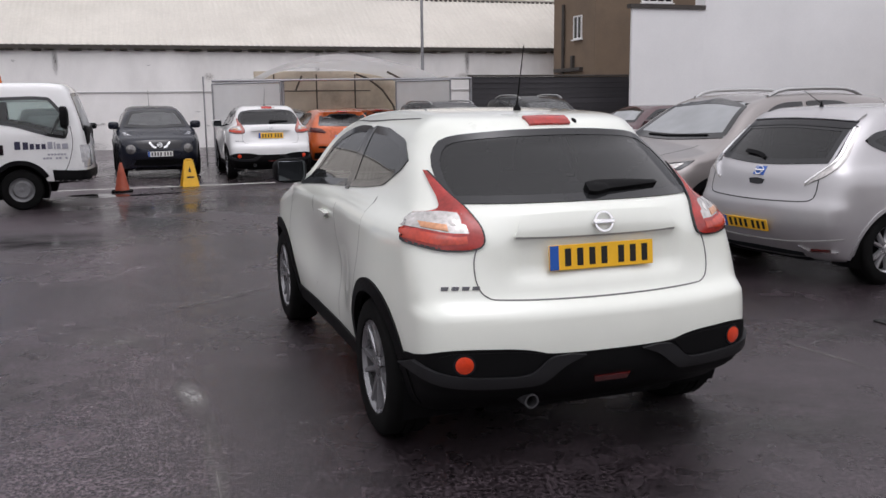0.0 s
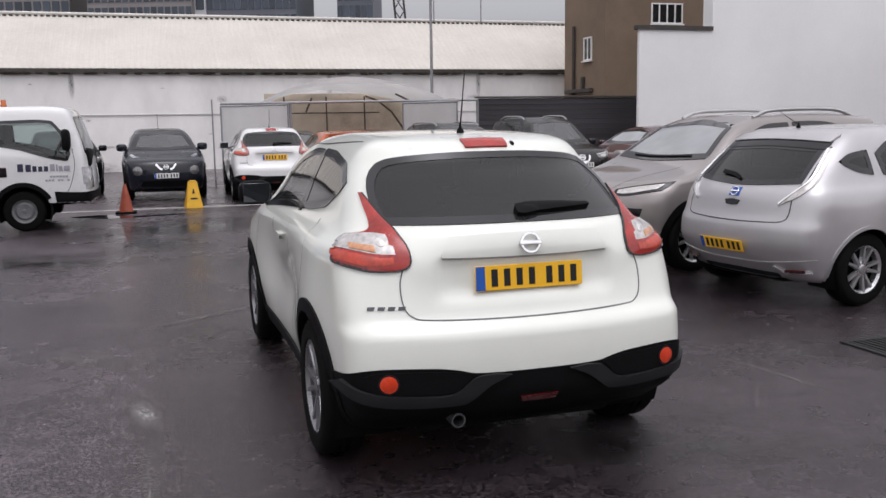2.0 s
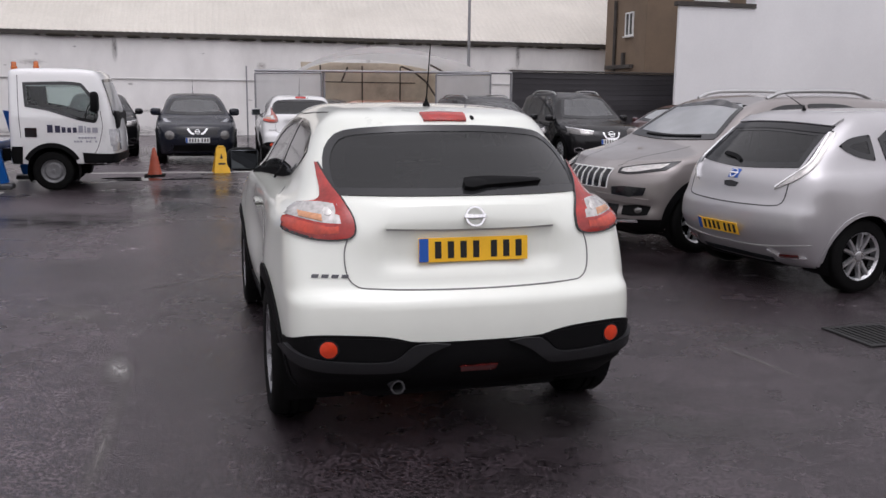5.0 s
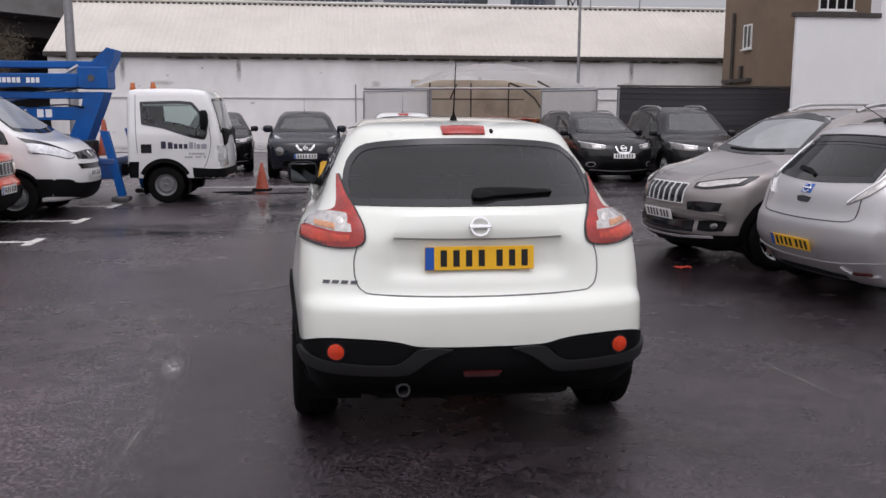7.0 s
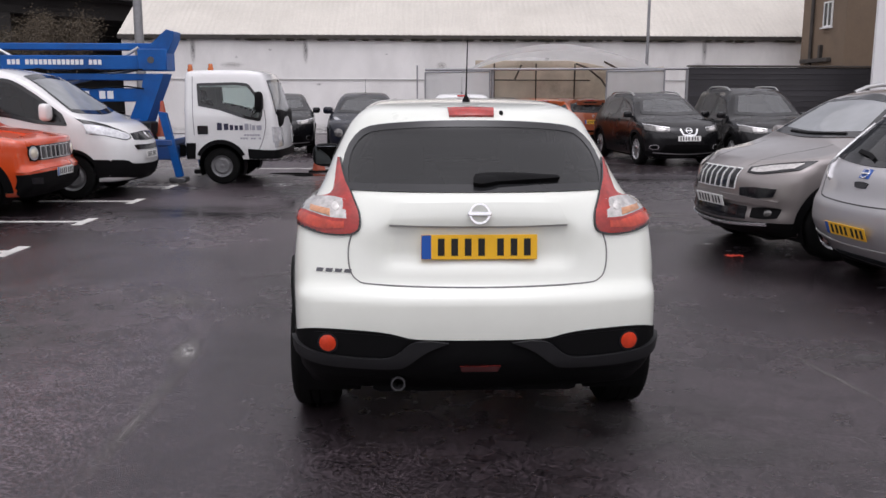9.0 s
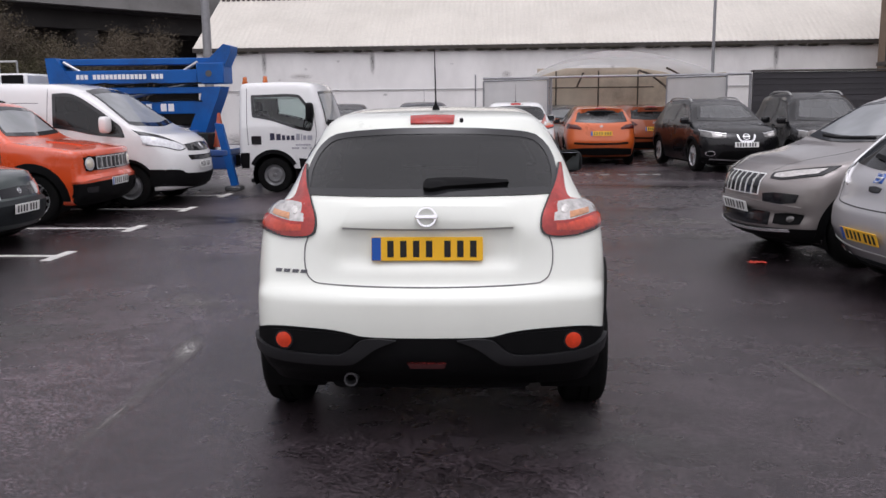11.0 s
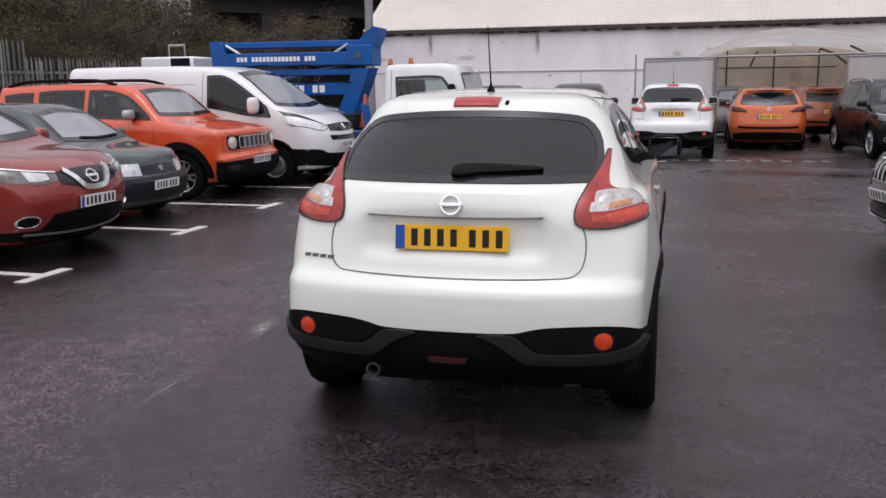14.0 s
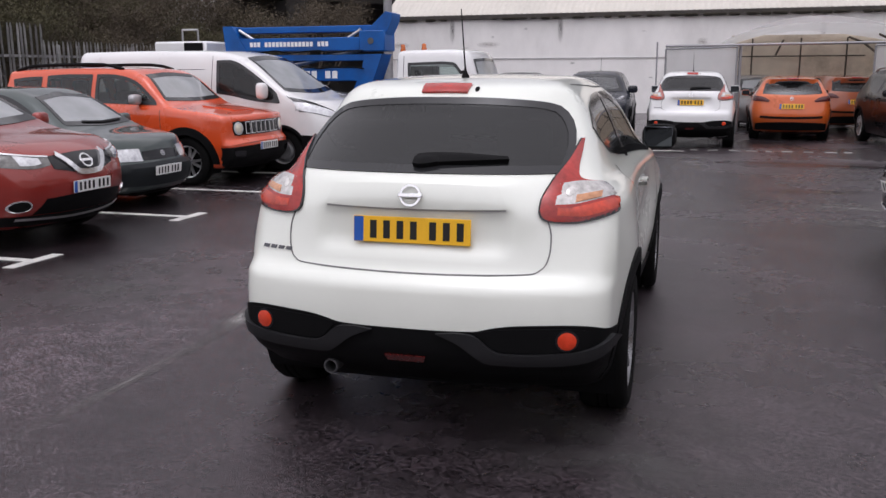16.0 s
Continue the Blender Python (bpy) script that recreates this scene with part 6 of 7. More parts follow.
    for v in (-0.40, 0.40):
        box(bm, U(-7.4), U(-2.5), v - 0.06, v + 0.06, 0.46, 0.66, 0.01)
    piece("chassis_rail", bm, PLASTIC)
    bm = bmesh.new()
    box(bm, U(-7.3), U(-2.75), -0.92, 0.92, 0.66, 0.78, 0.02)
    box(bm, U(-3.9), U(-2.75), -0.90, 0.90, 0.42, 0.66, 0.02)
    piece("flat_bed", bm, DARK_BLUE)
    bm = bmesh.new()
    box(bm, U(-3.55), U(-3.12), -0.88, -0.45, 0.78, 1.08, 0.015)
    piece("tool_box", bm, GREY_PLASTIC, "dark grey tool box")
    bm = bmesh.new()
    revolve(bm, [(0.02, 0.62), (0.03, 0.60), (0.11, 0.06), (0.13, 0.03), (0.13, 0.0)], 16, "Z")
    ob = piece("stowed_cone", bm, CONE_ORANGE)
    ob.matrix_basis = turn @ pose(U(-2.98), -0.62, 0.82)
    for vv in (-0.86, 0.86):
        bm = bmesh.new()
        prism(bm, [(U(-2.98), 1.26), (U(-2.84), 1.24), (U(-2.60), 0.14), (U(-2.72), 0.10)], vv - 0.05, vv + 0.05)
        leg = piece("outrigger", bm, BOOM_BLUE)
        bm = bmesh.new()
        box(bm, U(-2.82), U(-2.53), vv - 0.15, vv + 0.15, 0.03, 0.12, 0.02)
        part("foot_pad", bm, STEEL, leg)
    # boom arms
    arms = bmesh.new()
    box(arms, U(-6.28), U(-3.1), -0.05, 0.32, 2.34, 2.46, 0.012)
    piece("upper_arm", arms, BOOM_BLUE)
    bm = bmesh.new()
    box(bm, U(-6.25), U(-3.05), -0.16, 0.22, 1.99, 2.24, 0.012)
    low = piece("lower_arm", bm, BOOM_BLUE)
    bars(low, U(-5.85), U(-4.15), 2.075, 2.165, 21, (3, 17), LETTER_WHITE, pose(0, -0.162, 0))
    bm = bmesh.new()
    prism(bm, [(U(-6.42), 2.48), (U(-6.22), 2.48), (U(-5.92), 2.02), (U(-5.94), 1.80), (U(-6.36), 1.80)], -0.18, 0.30)
    piece("arm_hinge", bm, BOOM_BLUE)
    for a, b in (((-6.1, 2.40), (-5.72, 2.18)), ((-3.5, 2.38), (-3.9, 2.15))):
        bm = bmesh.new()
        tube(bm, (U(a[0]), -0.1, a[1]), (U(b[0]), -0.1, b[1]), 0.03)
        piece("tie_rod", bm, SATIN)
    bm = bmesh.new()
    box(bm, U(-3.50), U(-2.98), -0.22, 0.34, 1.97, 2.36, 0.02)
    knuckle = piece("arm_knuckle", bm, BOOM_BLUE)
    bm = bmesh.new()
    prism(bm, [(U(-3.42), 2.30), (U(-2.98), 2.70), (U(-2.84), 2.66), (U(-2.86), 2.52), (U(-3.04), 2.16), (U(-3.30), 2.12)], -0.16, 0.28)
    part("knuckle_head", bm, BOOM_BLUE, knuckle)
    bm = bmesh.new()
    tube(bm, (U(-3.26), -0.235, 2.16), (U(-3.26), -0.205, 2.16), 0.06, 0.06, 16)
    part("pivot_pin", bm, STEEL, knuckle)
    bm = bmesh.new()
    prism(bm, [(U(-3.40), 1.92), (U(-3.05), 1.92), (U(-3.12), 1.72), (U(-3.50), 0.80), (U(-3.84), 0.80), (U(-3.46), 1.66)], -0.20, 0.34)
    piece("turret_arm", bm, BOOM_BLUE)
    bm = bmesh.new()
    box(bm, U(-6.4), U(-3.1), -0.12, 0.26, 1.80, 1.92, 0.012)
    piece("lift_arm", bm, BOOM_BLUE)
    bm = bmesh.new()
    box(bm, U(-6.45), U(-3.45), -0.20, 0.30, 1.42, 1.66, 0.012)
    lift = piece("base_arm", bm, BOOM_BLUE)
    bars(lift, U(-5.1), U(-3.95), 1.47, 1.61, 8, (2, 5), LETTER_WHITE, pose(0, -0.202, 0))
    # hoses slung along the arms
    for k, z in enumerate((2.00, 1.70)):
        pts = [(U(-6.2 + 0.31 * i), -0.21 - 0.01 * (i % 2), z - 0.05 * math.sin(i * 1.1 + k) ** 2) for i in range(10)]
        piece("hydraulic_hose", hose(bmesh.new(), pts, 0.014, 6), PLASTIC)
    for a, b in (((-5.9, 1.55), (-3.6, 2.02)), ((-4.9, 1.3), (-3.7, 1.1))):
        bm = bmesh.new()
        tube(bm, (U(a[0]), 0.05, a[1]), (U(b[0]), 0.05, b[1]), 0.055)
        piece("ram", bm, SATIN)
    bm = bmesh.new()
    box(bm, U(-4.6), U(-3.5), -0.45, 0.45, 0.78, 1.12, 0.03)
    box(bm, U(-6.6), U(-4.7), -0.40, 0.40, 0.78, 1.35, 0.03)
    piece("turret", bm, DARK_BLUE)
    bm = bmesh.new()
    box(bm, U(-7.85), U(-6.66), -0.45, 0.45, 1.15, 2.20, 0.04)
    cage = piece("work_basket", bm, WHITE_PAINT, "white work basket of the boom lift")
    bm = bmesh.new()
    pipe(bm, [(U(-7.2), -0.40, 2.18), (U(-7.2), -0.40, 2.42), (U(-6.85), -0.40, 2.42), (U(-6.85), -0.40, 2.18)], 0.018)
    part("basket_rail", bm, SATIN, cage)
    bm = bmesh.new()
    box(bm, U(-7.15), U(-6.72), -0.462, -0.44, 1.95, 2.17, 0.01)
    part("control_panel", bm, PLASTIC, cage)
    for vv, sg in ((-0.80, 1), (0.80, -1)):
        bm = bmesh.new()
        R, h = 0.315, 0.1
        revolve(bm, [(0.2, -h), (R * 0.9, -h), (R, -h * 0.7), (R, h * 0.7), (R * 0.9, h), (0.2, h)], 32)
        w = piece("rear_tyre", bm, RUBBER)
        w.matrix_basis = turn @ pose(U(-5.9), vv, R, 0, 0, 90)
        bm = bmesh.new()
        revolve(bm, [(0.2, 0.0), (0.15, 0.06), (0.08, 0.09), (0.01, 0.09)], 24)
        part("rim", bm, STEEL, w)


truck()

# ---- cones and signs ----
def cone(u, v, h, label):
    root = tagged(new("traffic_cone"), label, "traffic cone")
    root.matrix_world = yard(u, v)
    bm = bmesh.new()
    box(bm, -0.19, 0.19, -0.19, 0.19, 0.0, 0.035, 0.012, 2)
    part("base", bm, RUBBER, root, "dark rubber cone base")
    bm = bmesh.new()
    revolve(bm, [(0.135, 0.03), (0.13, 0.05), (0.03, h - 0.02), (0.02, h), (0.002, h)], 24, "Z")
    part("cone_body", bm, CONE_ORANGE, root)
    bm = bmesh.new()
    r = lambda z: 0.13 - (z - 0.05) / (h - 0.07) * 0.10 + 0.003
    revolve(bm, [(r(h * 0.45), h * 0.45), (r(h * 0.68), h * 0.68)], 24, "Z")
    part("dull_band", bm, CONE_ORANGE, root, "faded reflective band")


cone(-0.5, 17.68, 0.55, "faded orange traffic cone standing in a puddle")
root = tagged(new("caution_sign"), "yellow folding wet floor sign with a dark pictogram", "caution sign")
root.matrix_world = yard(0.75, 18.30, 0, 12) @ Matrix.Diagonal((0.86, 0.86, 0.86, 1))
for s in (-1, 1):
    bm = bmesh.new()
    m = pose(0, s * 0.13, 0, s * 11)
    prism(bm, [(-0.19, 0.0), (0.19, 0.0), (0.10, 0.62), (-0.10, 0.62)], -0.012, 0.012)
    bmesh.ops.transform(bm, matrix=m, verts=bm.verts[:])
    pan = part("sign_panel", bm, CONE_YELLOW, root)
    if s < 0:
        bm = bmesh.new()
        prism(bm, [(-0.035, 0.34), (0.035, 0.34), (0.0, 0.47)], -0.016, -0.013)
        box(bm, -0.08, 0.08, -0.016, -0.013, 0.20, 0.24)
        bmesh.ops.transform(bm, matrix=m, verts=bm.verts[:])
        part("pictogram", bm, PLATE_INK, pan)
bm = bmesh.new()
box(bm, -0.07, 0.07, -0.04, 0.04, 0.60, 0.64, 0.01)
part("hinge", bm, CONE_YELLOW, root)

# ---- puddles, litter, gully ----
WATER = material("standing_water", (0.02, 0.019, 0.019), 0.03, var=0.2, scale=2.0, spec=0.5)


def puddle(name, u, v, ru, rv, mat, seed, label, z=0.003, turn=0.0):
    rng = random.Random(seed)
    n = 48
    ph = [rng.uniform(0, 6.28) for _ in range(5)]
    bm = bmesh.new()
    vs = []
    for i in range(n):
        a = 2 * math.pi * i / n
        r = 1 + sum(0.16 / (k + 1) * math.sin((k + 2) * a + ph[k]) for k in range(5))
        vs.append(bm.verts.new((ru * r * math.cos(a), rv * r * math.sin(a), z)))
    bm.faces.new(vs)
    ob = link_mesh(name, bm, mat)
    ob.matrix_world = yard(u, v, 0, turn)
    return tagged(ob, label, "puddle", kind="structure")


for i, (u, w) in enumerate([(2.55, 0.14), (2.9, 0.2), (3.3, 0.16), (3.62, 0.22), (4.0, 0.12), (4.3, 0.2), (4.7, 0.18), (5.1, 0.2), (5.45, 0.14)]):
    slab("ground_marking", u, u + w, 18.68, 18.80 + 0.03 * (i % 3), 0, 0.004, FADED, "worn white painted bar on the asphalt", "road marking")
puddle("puddle", -0.9, 17.2, 0.55, 0.22, WATER, 5, "dark puddle by the traffic cone", 0.0045)
puddle("puddle", -0.2, 16.9, 0.8, 0.15, WATER, 7, "thin dark puddle in front of the truck", 0.0045, 12)


def scuff_mat(name, rgb, rough, dense, scale):
    """A faint mark that thins out towards its edge."""
    m = bpy.data.materials.new(name)
    m.use_nodes = True
    nt = m.node_tree
    b = nt.nodes["Principled BSDF"]
    b.inputs["Base Color"].default_value, b.inputs["Roughness"].default_value = (*rgb, 1), rough
    co = nt.nodes.new("ShaderNodeTexCoord")
    ln = nt.nodes.new("ShaderNodeVectorMath")
    ln.operation = "LENGTH"
    nt.links.new(co.outputs["Object"], ln.inputs[0])
    fall = node(nt, "ShaderNodeMapRange")
    fall.inputs["From Min"].default_value, fall.inputs["From Max"].default_value = 1.0, 0.15
    nt.links.new(ln.outputs["Value"], fall.inputs["Value"])
    no = node(nt, "ShaderNodeTexNoise", Scale=scale, Detail=8.0, Roughness=0.7)
    nt.links.new(co.outputs["Object"], no.inputs["Vector"])
    nr = node(nt, "ShaderNodeMapRange")
    nr.inputs["From Min"].default_value, nr.inputs["From Max"].default_value = 0.38, 0.62
    nr.inputs["To Max"].default_value = dense
    nt.links.new(no.outputs["Fac"], nr.inputs["Value"])
    mu = nt.nodes.new("ShaderNodeMath")
    mu.operation = "MULTIPLY"
    nt.links.new(fall.outputs[0], mu.inputs[0]), nt.links.new(nr.outputs[0], mu.inputs[1])
    tr = nt.nodes.new("ShaderNodeBsdfTransparent")
    mx = nt.nodes.new("ShaderNodeMixShader")
    nt.links.new(mu.outputs[0], mx.inputs[0])
    nt.links.new(tr.outputs[0], mx.inputs[1]), nt.links.new(b.outputs[0], mx.inputs[2])
    nt.links.new(mx.outputs[0], nt.nodes["Material Output"].inputs[0])
    return m


SCUFF = scuff_mat("pale_scuff", (0.15, 0.14, 0.135), 0.7, 0.8, 2.2)
SHEEN = scuff_mat("wet_sheen", (0.03, 0.029, 0.03), 0.12, 1.0, 1.4)
CHALK = scuff_mat("chalky_splash", (0.36, 0.35, 0.34), 0.7, 0.9, 3.0)
FILM = scuff_mat("rain_film", (0.03, 0.029, 0.03), 0.07, 1.0, 1.0)
DUST = scuff_mat("dusty_asphalt", (0.075, 0.07, 0.07), 0.6, 0.7, 1.8)


def mark(name, u, v, ru, rv, mat, label, turn=0.0, z=0.003):
    bm = bmesh.new()
    bmesh.ops.create_circle(bm, cap_ends=True, segments=40, radius=1.0)
    ob = link_mesh(name, bm, mat)
    ob.matrix_world = yard(u, v, z, turn) @ Matrix.Diagonal((ru, rv, 1, 1))
    return tagged(ob, label, "stain", kind="structure")


mark("asphalt_stain", 0.13, 5.0, 0.11, 0.45, SCUFF, "pale dusty scuff on the asphalt", 4, 0.0034)
mark("asphalt_stain", 0.20, 3.9, 0.06, 1.2, SCUFF, "pale worn seam in the asphalt", -1, 0.0032)
mark("asphalt_stain", -0.3, 6.4, 0.25, 0.5, SCUFF, "pale dusty scuff on the asphalt", 30, 0.0033)
mark("asphalt_stain", 4.0, 4.45, 0.035, 0.65, SCUFF, "pale dragged mark on the asphalt", 8, 0.0034)
mark("asphalt_stain", 4.7, 11.2, 0.9, 0.45, SCUFF, "pale worn patch of asphalt", 8, 0.0034)
mark("asphalt_stain", 4.4, 12.6, 0.8, 0.3, SHEEN, "wet hollow in the asphalt", 8, 0.0036)
mark("asphalt_stain", 0.1, 14.9, 2.2, 1.3, SHEEN, "wet sheen on the asphalt before the truck", 8, 0.0030)
mark("asphalt_stain", -0.05, 13.4, 0.95, 2.0, FILM, "shallow film of rain water before the traffic cone", 4, 0.0038)
mark("asphalt_stain", 0.53, 7.53, 0.75, 0.07, SCUFF, "pale dragged mark on the asphalt", 36, 0.0034)
mark("asphalt_stain", 4.75, 10.0, 0.8, 0.35, SCUFF, "pale worn patch of asphalt", -10, 0.0035)
mark("asphalt_stain", 0.15, 4.98, 0.08, 0.30, CHALK, "small chalky splash on the asphalt", 10, 0.0040)
mark("asphalt_stain", 4.36, 4.86, 0.5, 0.35, DUST, "dull drying patch of asphalt", 20, 0.0031)
mark("asphalt_stain", 2.9, 3.6, 1.1, 0.7, DUST, "dull drying patch of asphalt", -15, 0.0031)
mark("asphalt_stain", -1.3, 5.6, 1.2, 1.4, DUST, "dull drying patch of asphalt", 10, 0.0031)
mark("asphalt_stain", -1.2, 11.5, 1.8, 0.9, SHEEN, "wet sheen on the asphalt", 0, 0.0030)
mark("asphalt_stain", 5.2, 16.2, 2.5, 0.7, SHEEN, "wet sheen on the asphalt", 0, 0.0030)
DIRT = scuff_mat("dirt_splash", (0.16, 0.15, 0.14), 0.9, 0.6, 4.0)
DRIP = scuff_mat("dirt_drip", (0.06, 0.055, 0.05), 0.9, 0.95, 5.0)
PEEL = scuff_mat("peeled_paint", (0.36, 0.33, 0.30), 0.9, 0.7, 6.0)


def wall_mark(u, z, ru, rz, mat, label):
    bm = bmesh.new()
    bmesh.ops.create_circle(bm, cap_ends=True, segments=32, radius=1.0)
    ob = link_mesh("wall_stain", bm, mat)
    ob.matrix_world = YARD @ Matrix.Translation((u, WALL_V - 0.004, z)) @ pose(0, 0, 0, 90) @ Matrix.Diagonal((ru, rz, 1, 1))
    return tagged(ob, label, "stain", kind="structure")


rng = random.Random(21)
for u in (-2.9, -7.2, 6.4, 12.5):
    wall_mark(u, 3.2, 0.12, 0.62, DRIP, "dark drip stain below the gutter")
for i in range(7):
    wall_mark(-9 + i * 3.6 + rng.uniform(-0.6, 0.6), rng.choice((0.5, 0.9, 1.5, 2.6, 3.2)), rng.uniform(0.2, 0.6), rng.uniform(0.06, 0.2), PEEL, "patch of peeled paint on the white wall")
for i in range(10):
    wall_mark(-9 + i * 2.4 + rng.uniform(-0.6, 0.6), 0.12, rng.uniform(0.6, 1.3), rng.uniform(0.15, 0.4), DIRT, "dirt splash at the foot of the wall")
for i in range(26):
    wall_mark(rng.uniform(-9, 10), rng.uniform(0.4, 3.3), rng.uniform(0.05, 0.14), rng.uniform(0.02, 0.06), DRIP if i % 3 == 0 else PEEL, "small chip in the white wall paint")
MOSS = material("gutter_moss", (0.035, 0.03, 0.022), 0.95, var=0.4, scale=8)
bm = bmesh.new()
for i in range(150):
    u, r = rng.uniform(-9.9, 22), rng.uniform(0.02, 0.06)
    box(bm, u - r * 3, u + r * 3, WALL_V - 0.20, WALL_V - 0.05, 3.56 - r, 3.60 + r * 0.5, r * 0.6)
ob = link_mesh("gutter_moss", bm, MOSS)
ob.matrix_world = YARD
tagged(ob, "dark moss clumps hanging from the gutter", "moss", kind="stuff")
GULLY = material("cast_iron", (0.03, 0.03, 0.03), 0.6, 0.5, var=0.3, scale=20)
root = tagged(new("drain_grate"), "dark cast iron drain grate set in the asphalt", "drain grate")
root.matrix_world = pose(3.45, 6.12, 0, 0, 0, 20)
bm = bmesh.new()
for a in ((-0.25, 0.25, -0.25, -0.21), (-0.25, 0.25, 0.21, 0.25), (-0.25, -0.21, -0.21, 0.21), (0.21, 0.25, -0.21, 0.21)):
    box(bm, *a, 0.0, 0.012, 0.002)
part("grate_frame", bm, GULLY, root)
bm = bmesh.new()
box(bm, -0.21, 0.21, -0.21, 0.21, 0.0005, 0.003)
part("grate_void", bm, PLATE_INK, root)
for i in range(8):
    bm = bmesh.new()
    x = -0.185 + i * 0.0525
    box(bm, x - 0.011, x + 0.011, -0.21, 0.21, 0.003, 0.011, 0.002)
    part("grate_bar", bm, GULLY, root)
LITTER = material("red_wrapper", (0.5, 0.06, 0.04), 0.35, var=0.3, scale=20)
bm = bmesh.new()
bmesh.ops.create_grid(bm, x_segments=8, y_segments=5, size=0.5)
for p in bm.verts:
    p.co = Vector((p.co.x * 0.17, p.co.y * 0.10, 0.012 + 0.02 * noise.noise(p.co * 6)))
    p.co.z = max(p.co.z, 0.002)
bmesh.ops.solidify(bm, geom=bm.faces[:], thickness=0.002)
ob = link_mesh("litter", bm, LITTER)
ob.matrix_world = pose(1.93, 9.30, 0, 0, 0, 25)
tagged(ob, "crumpled red and white wrapper lying on asphalt", "litter")

# ---- tent and mesh panels ----
SHEET = bpy.data.materials.new("milky_plastic_sheet")
SHEET.use_nodes = True
nt = SHEET.node_tree
bs = nt.nodes["Principled BSDF"]
bs.inputs["Base Color"].default_value, bs.inputs["Roughness"].default_value = (0.78, 0.78, 0.78, 1), 0.35
lucent = node(nt, "ShaderNodeBsdfTranslucent", Color=(0.75, 0.75, 0.74, 1))
half = nt.nodes.new("ShaderNodeMixShader")
half.inputs[0].default_value = 0.5
nt.links.new(bs.outputs[0], half.inputs[1])
nt.links.new(lucent.outputs[0], half.inputs[2])
no = node(nt, "ShaderNodeTexNoise", Scale=2.5, Detail=5.0)
mr = node(nt, "ShaderNodeMapRange")
mr.inputs["To Min"].default_value, mr.inputs["To Max"].default_value = 0.55, 0.85
nt.links.new(no.outputs["Fac"], mr.inputs["Value"])
tr = node(nt, "ShaderNodeBsdfTransparent", Color=(0.95, 0.95, 0.95, 1))
mx = nt.nodes.new("ShaderNodeMixShader")
nt.links.new(mr.outputs[0], mx.inputs[0])
nt.links.new(tr.outputs[0], mx.inputs[1])
nt.links.new(half.outputs[0], mx.inputs[2])
nt.links.new(mx.outputs[0], nt.nodes["Material Output"].inputs[0])
TAN = material("tan_tarpaulin", (0.60, 0.52, 0.41), 0.7, var=0.2, scale=1.2, stain=(0.22, 0.17, 0.12), stain_amount=0.5)
POLE = material("galvanised_pole", (0.30, 0.30, 0.31), 0.5, 0.6, var=0.15, scale=10)
DARK_POLE = material("dark_tent_pole", (0.085, 0.068, 0.052), 0.6, 0.2, var=0.2, scale=10)
tent = tagged(new("tent"), "milky plastic vehicle tent with dark ribs and tan back sheet", "tent")
tent.matrix_world = YARD


def canopy():
    bm = bmesh.new()
    n, m = 28, 12
    grid = []
    for j in range(m):
        v = 24.05 + j * 0.42
        row = []
        for i in range(n):
            t = i / (n - 1)
            u = 3.0 + 4.9 * t
            arch = math.sin(math.pi * min(1, max(0, t))) ** 0.75
            z = 2.22 + 0.74 * arch * (0.35 + 0.65 * math.sin(math.pi * min(1, 0.12 + j / (m - 1) * 0.8)) ** 0.6) + 0.03 * math.sin(9 * t + j)
            row.append(bm.verts.new((u, v, z)))
        grid.append(row)
    for j in range(m - 1):
        for i in range(n - 1):
            bm.faces.new((grid[j][i], grid[j][i + 1], grid[j + 1][i + 1], grid[j + 1][i]))
    bmesh.ops.solidify(bm, geom=bm.faces[:], thickness=0.01)
    return bm


part("canopy", canopy(), SHEET, tent)
bm = bmesh.new()
box(bm, 3.3, 8.2, 28.75, 28.78, 0.1, 2.6)
part("back_sheet", bm, TAN, tent)
bm = bmesh.new()
box(bm, 8.17, 8.2, 24.2, 28.7, 0.1, 2.3)
part("side_sheet", bm, TAN, tent)
for u in (3.9, 5.25, 6.5):
    part("tent_pole", tube(bmesh.new(), (u, 28.6, 0), (u, 28.6, 2.5), 0.024), DARK_POLE, tent)
part("tent_rail", tube(bmesh.new(), (3.4, 28.58, 1.98), (7.0, 28.58, 1.98), 0.02), DARK_POLE, tent)
part("tent_rib", pipe(bmesh.new(), [(6.5, 28.4, 2.5), (6.85, 28.2, 2.35), (7.25, 28.0, 2.0), (7.55, 27.8, 1.5), (7.7, 27.6, 0.8), (7.75, 27.5, 0)], 0.032), DARK_POLE, tent)
part("tent_rib", pipe(bmesh.new(), [(7.0, 26.4, 2.5), (7.35, 26.2, 2.3), (7.7, 26.0, 2.0), (7.95, 25.9, 1.4), (8.05, 25.8, 0)], 0.03), DARK_POLE, tent)
part("tent_rib", tube(bmesh.new(), (4.75, 28.4, 2.45), (4.55, 28.4, 2.0), 0.03), DARK_POLE, tent)
part("front_beam", tube(bmesh.new(), (1.67, 23.9, 2.19), (8.8, 23.95, 2.24), 0.035), POLE, tent)
for u in (3.5, 8.15, 8.8):
    part("tent_leg", tube(bmesh.new(), (u, 24.0, 0), (u, 24.0, 2.22), 0.04), POLE, tent)


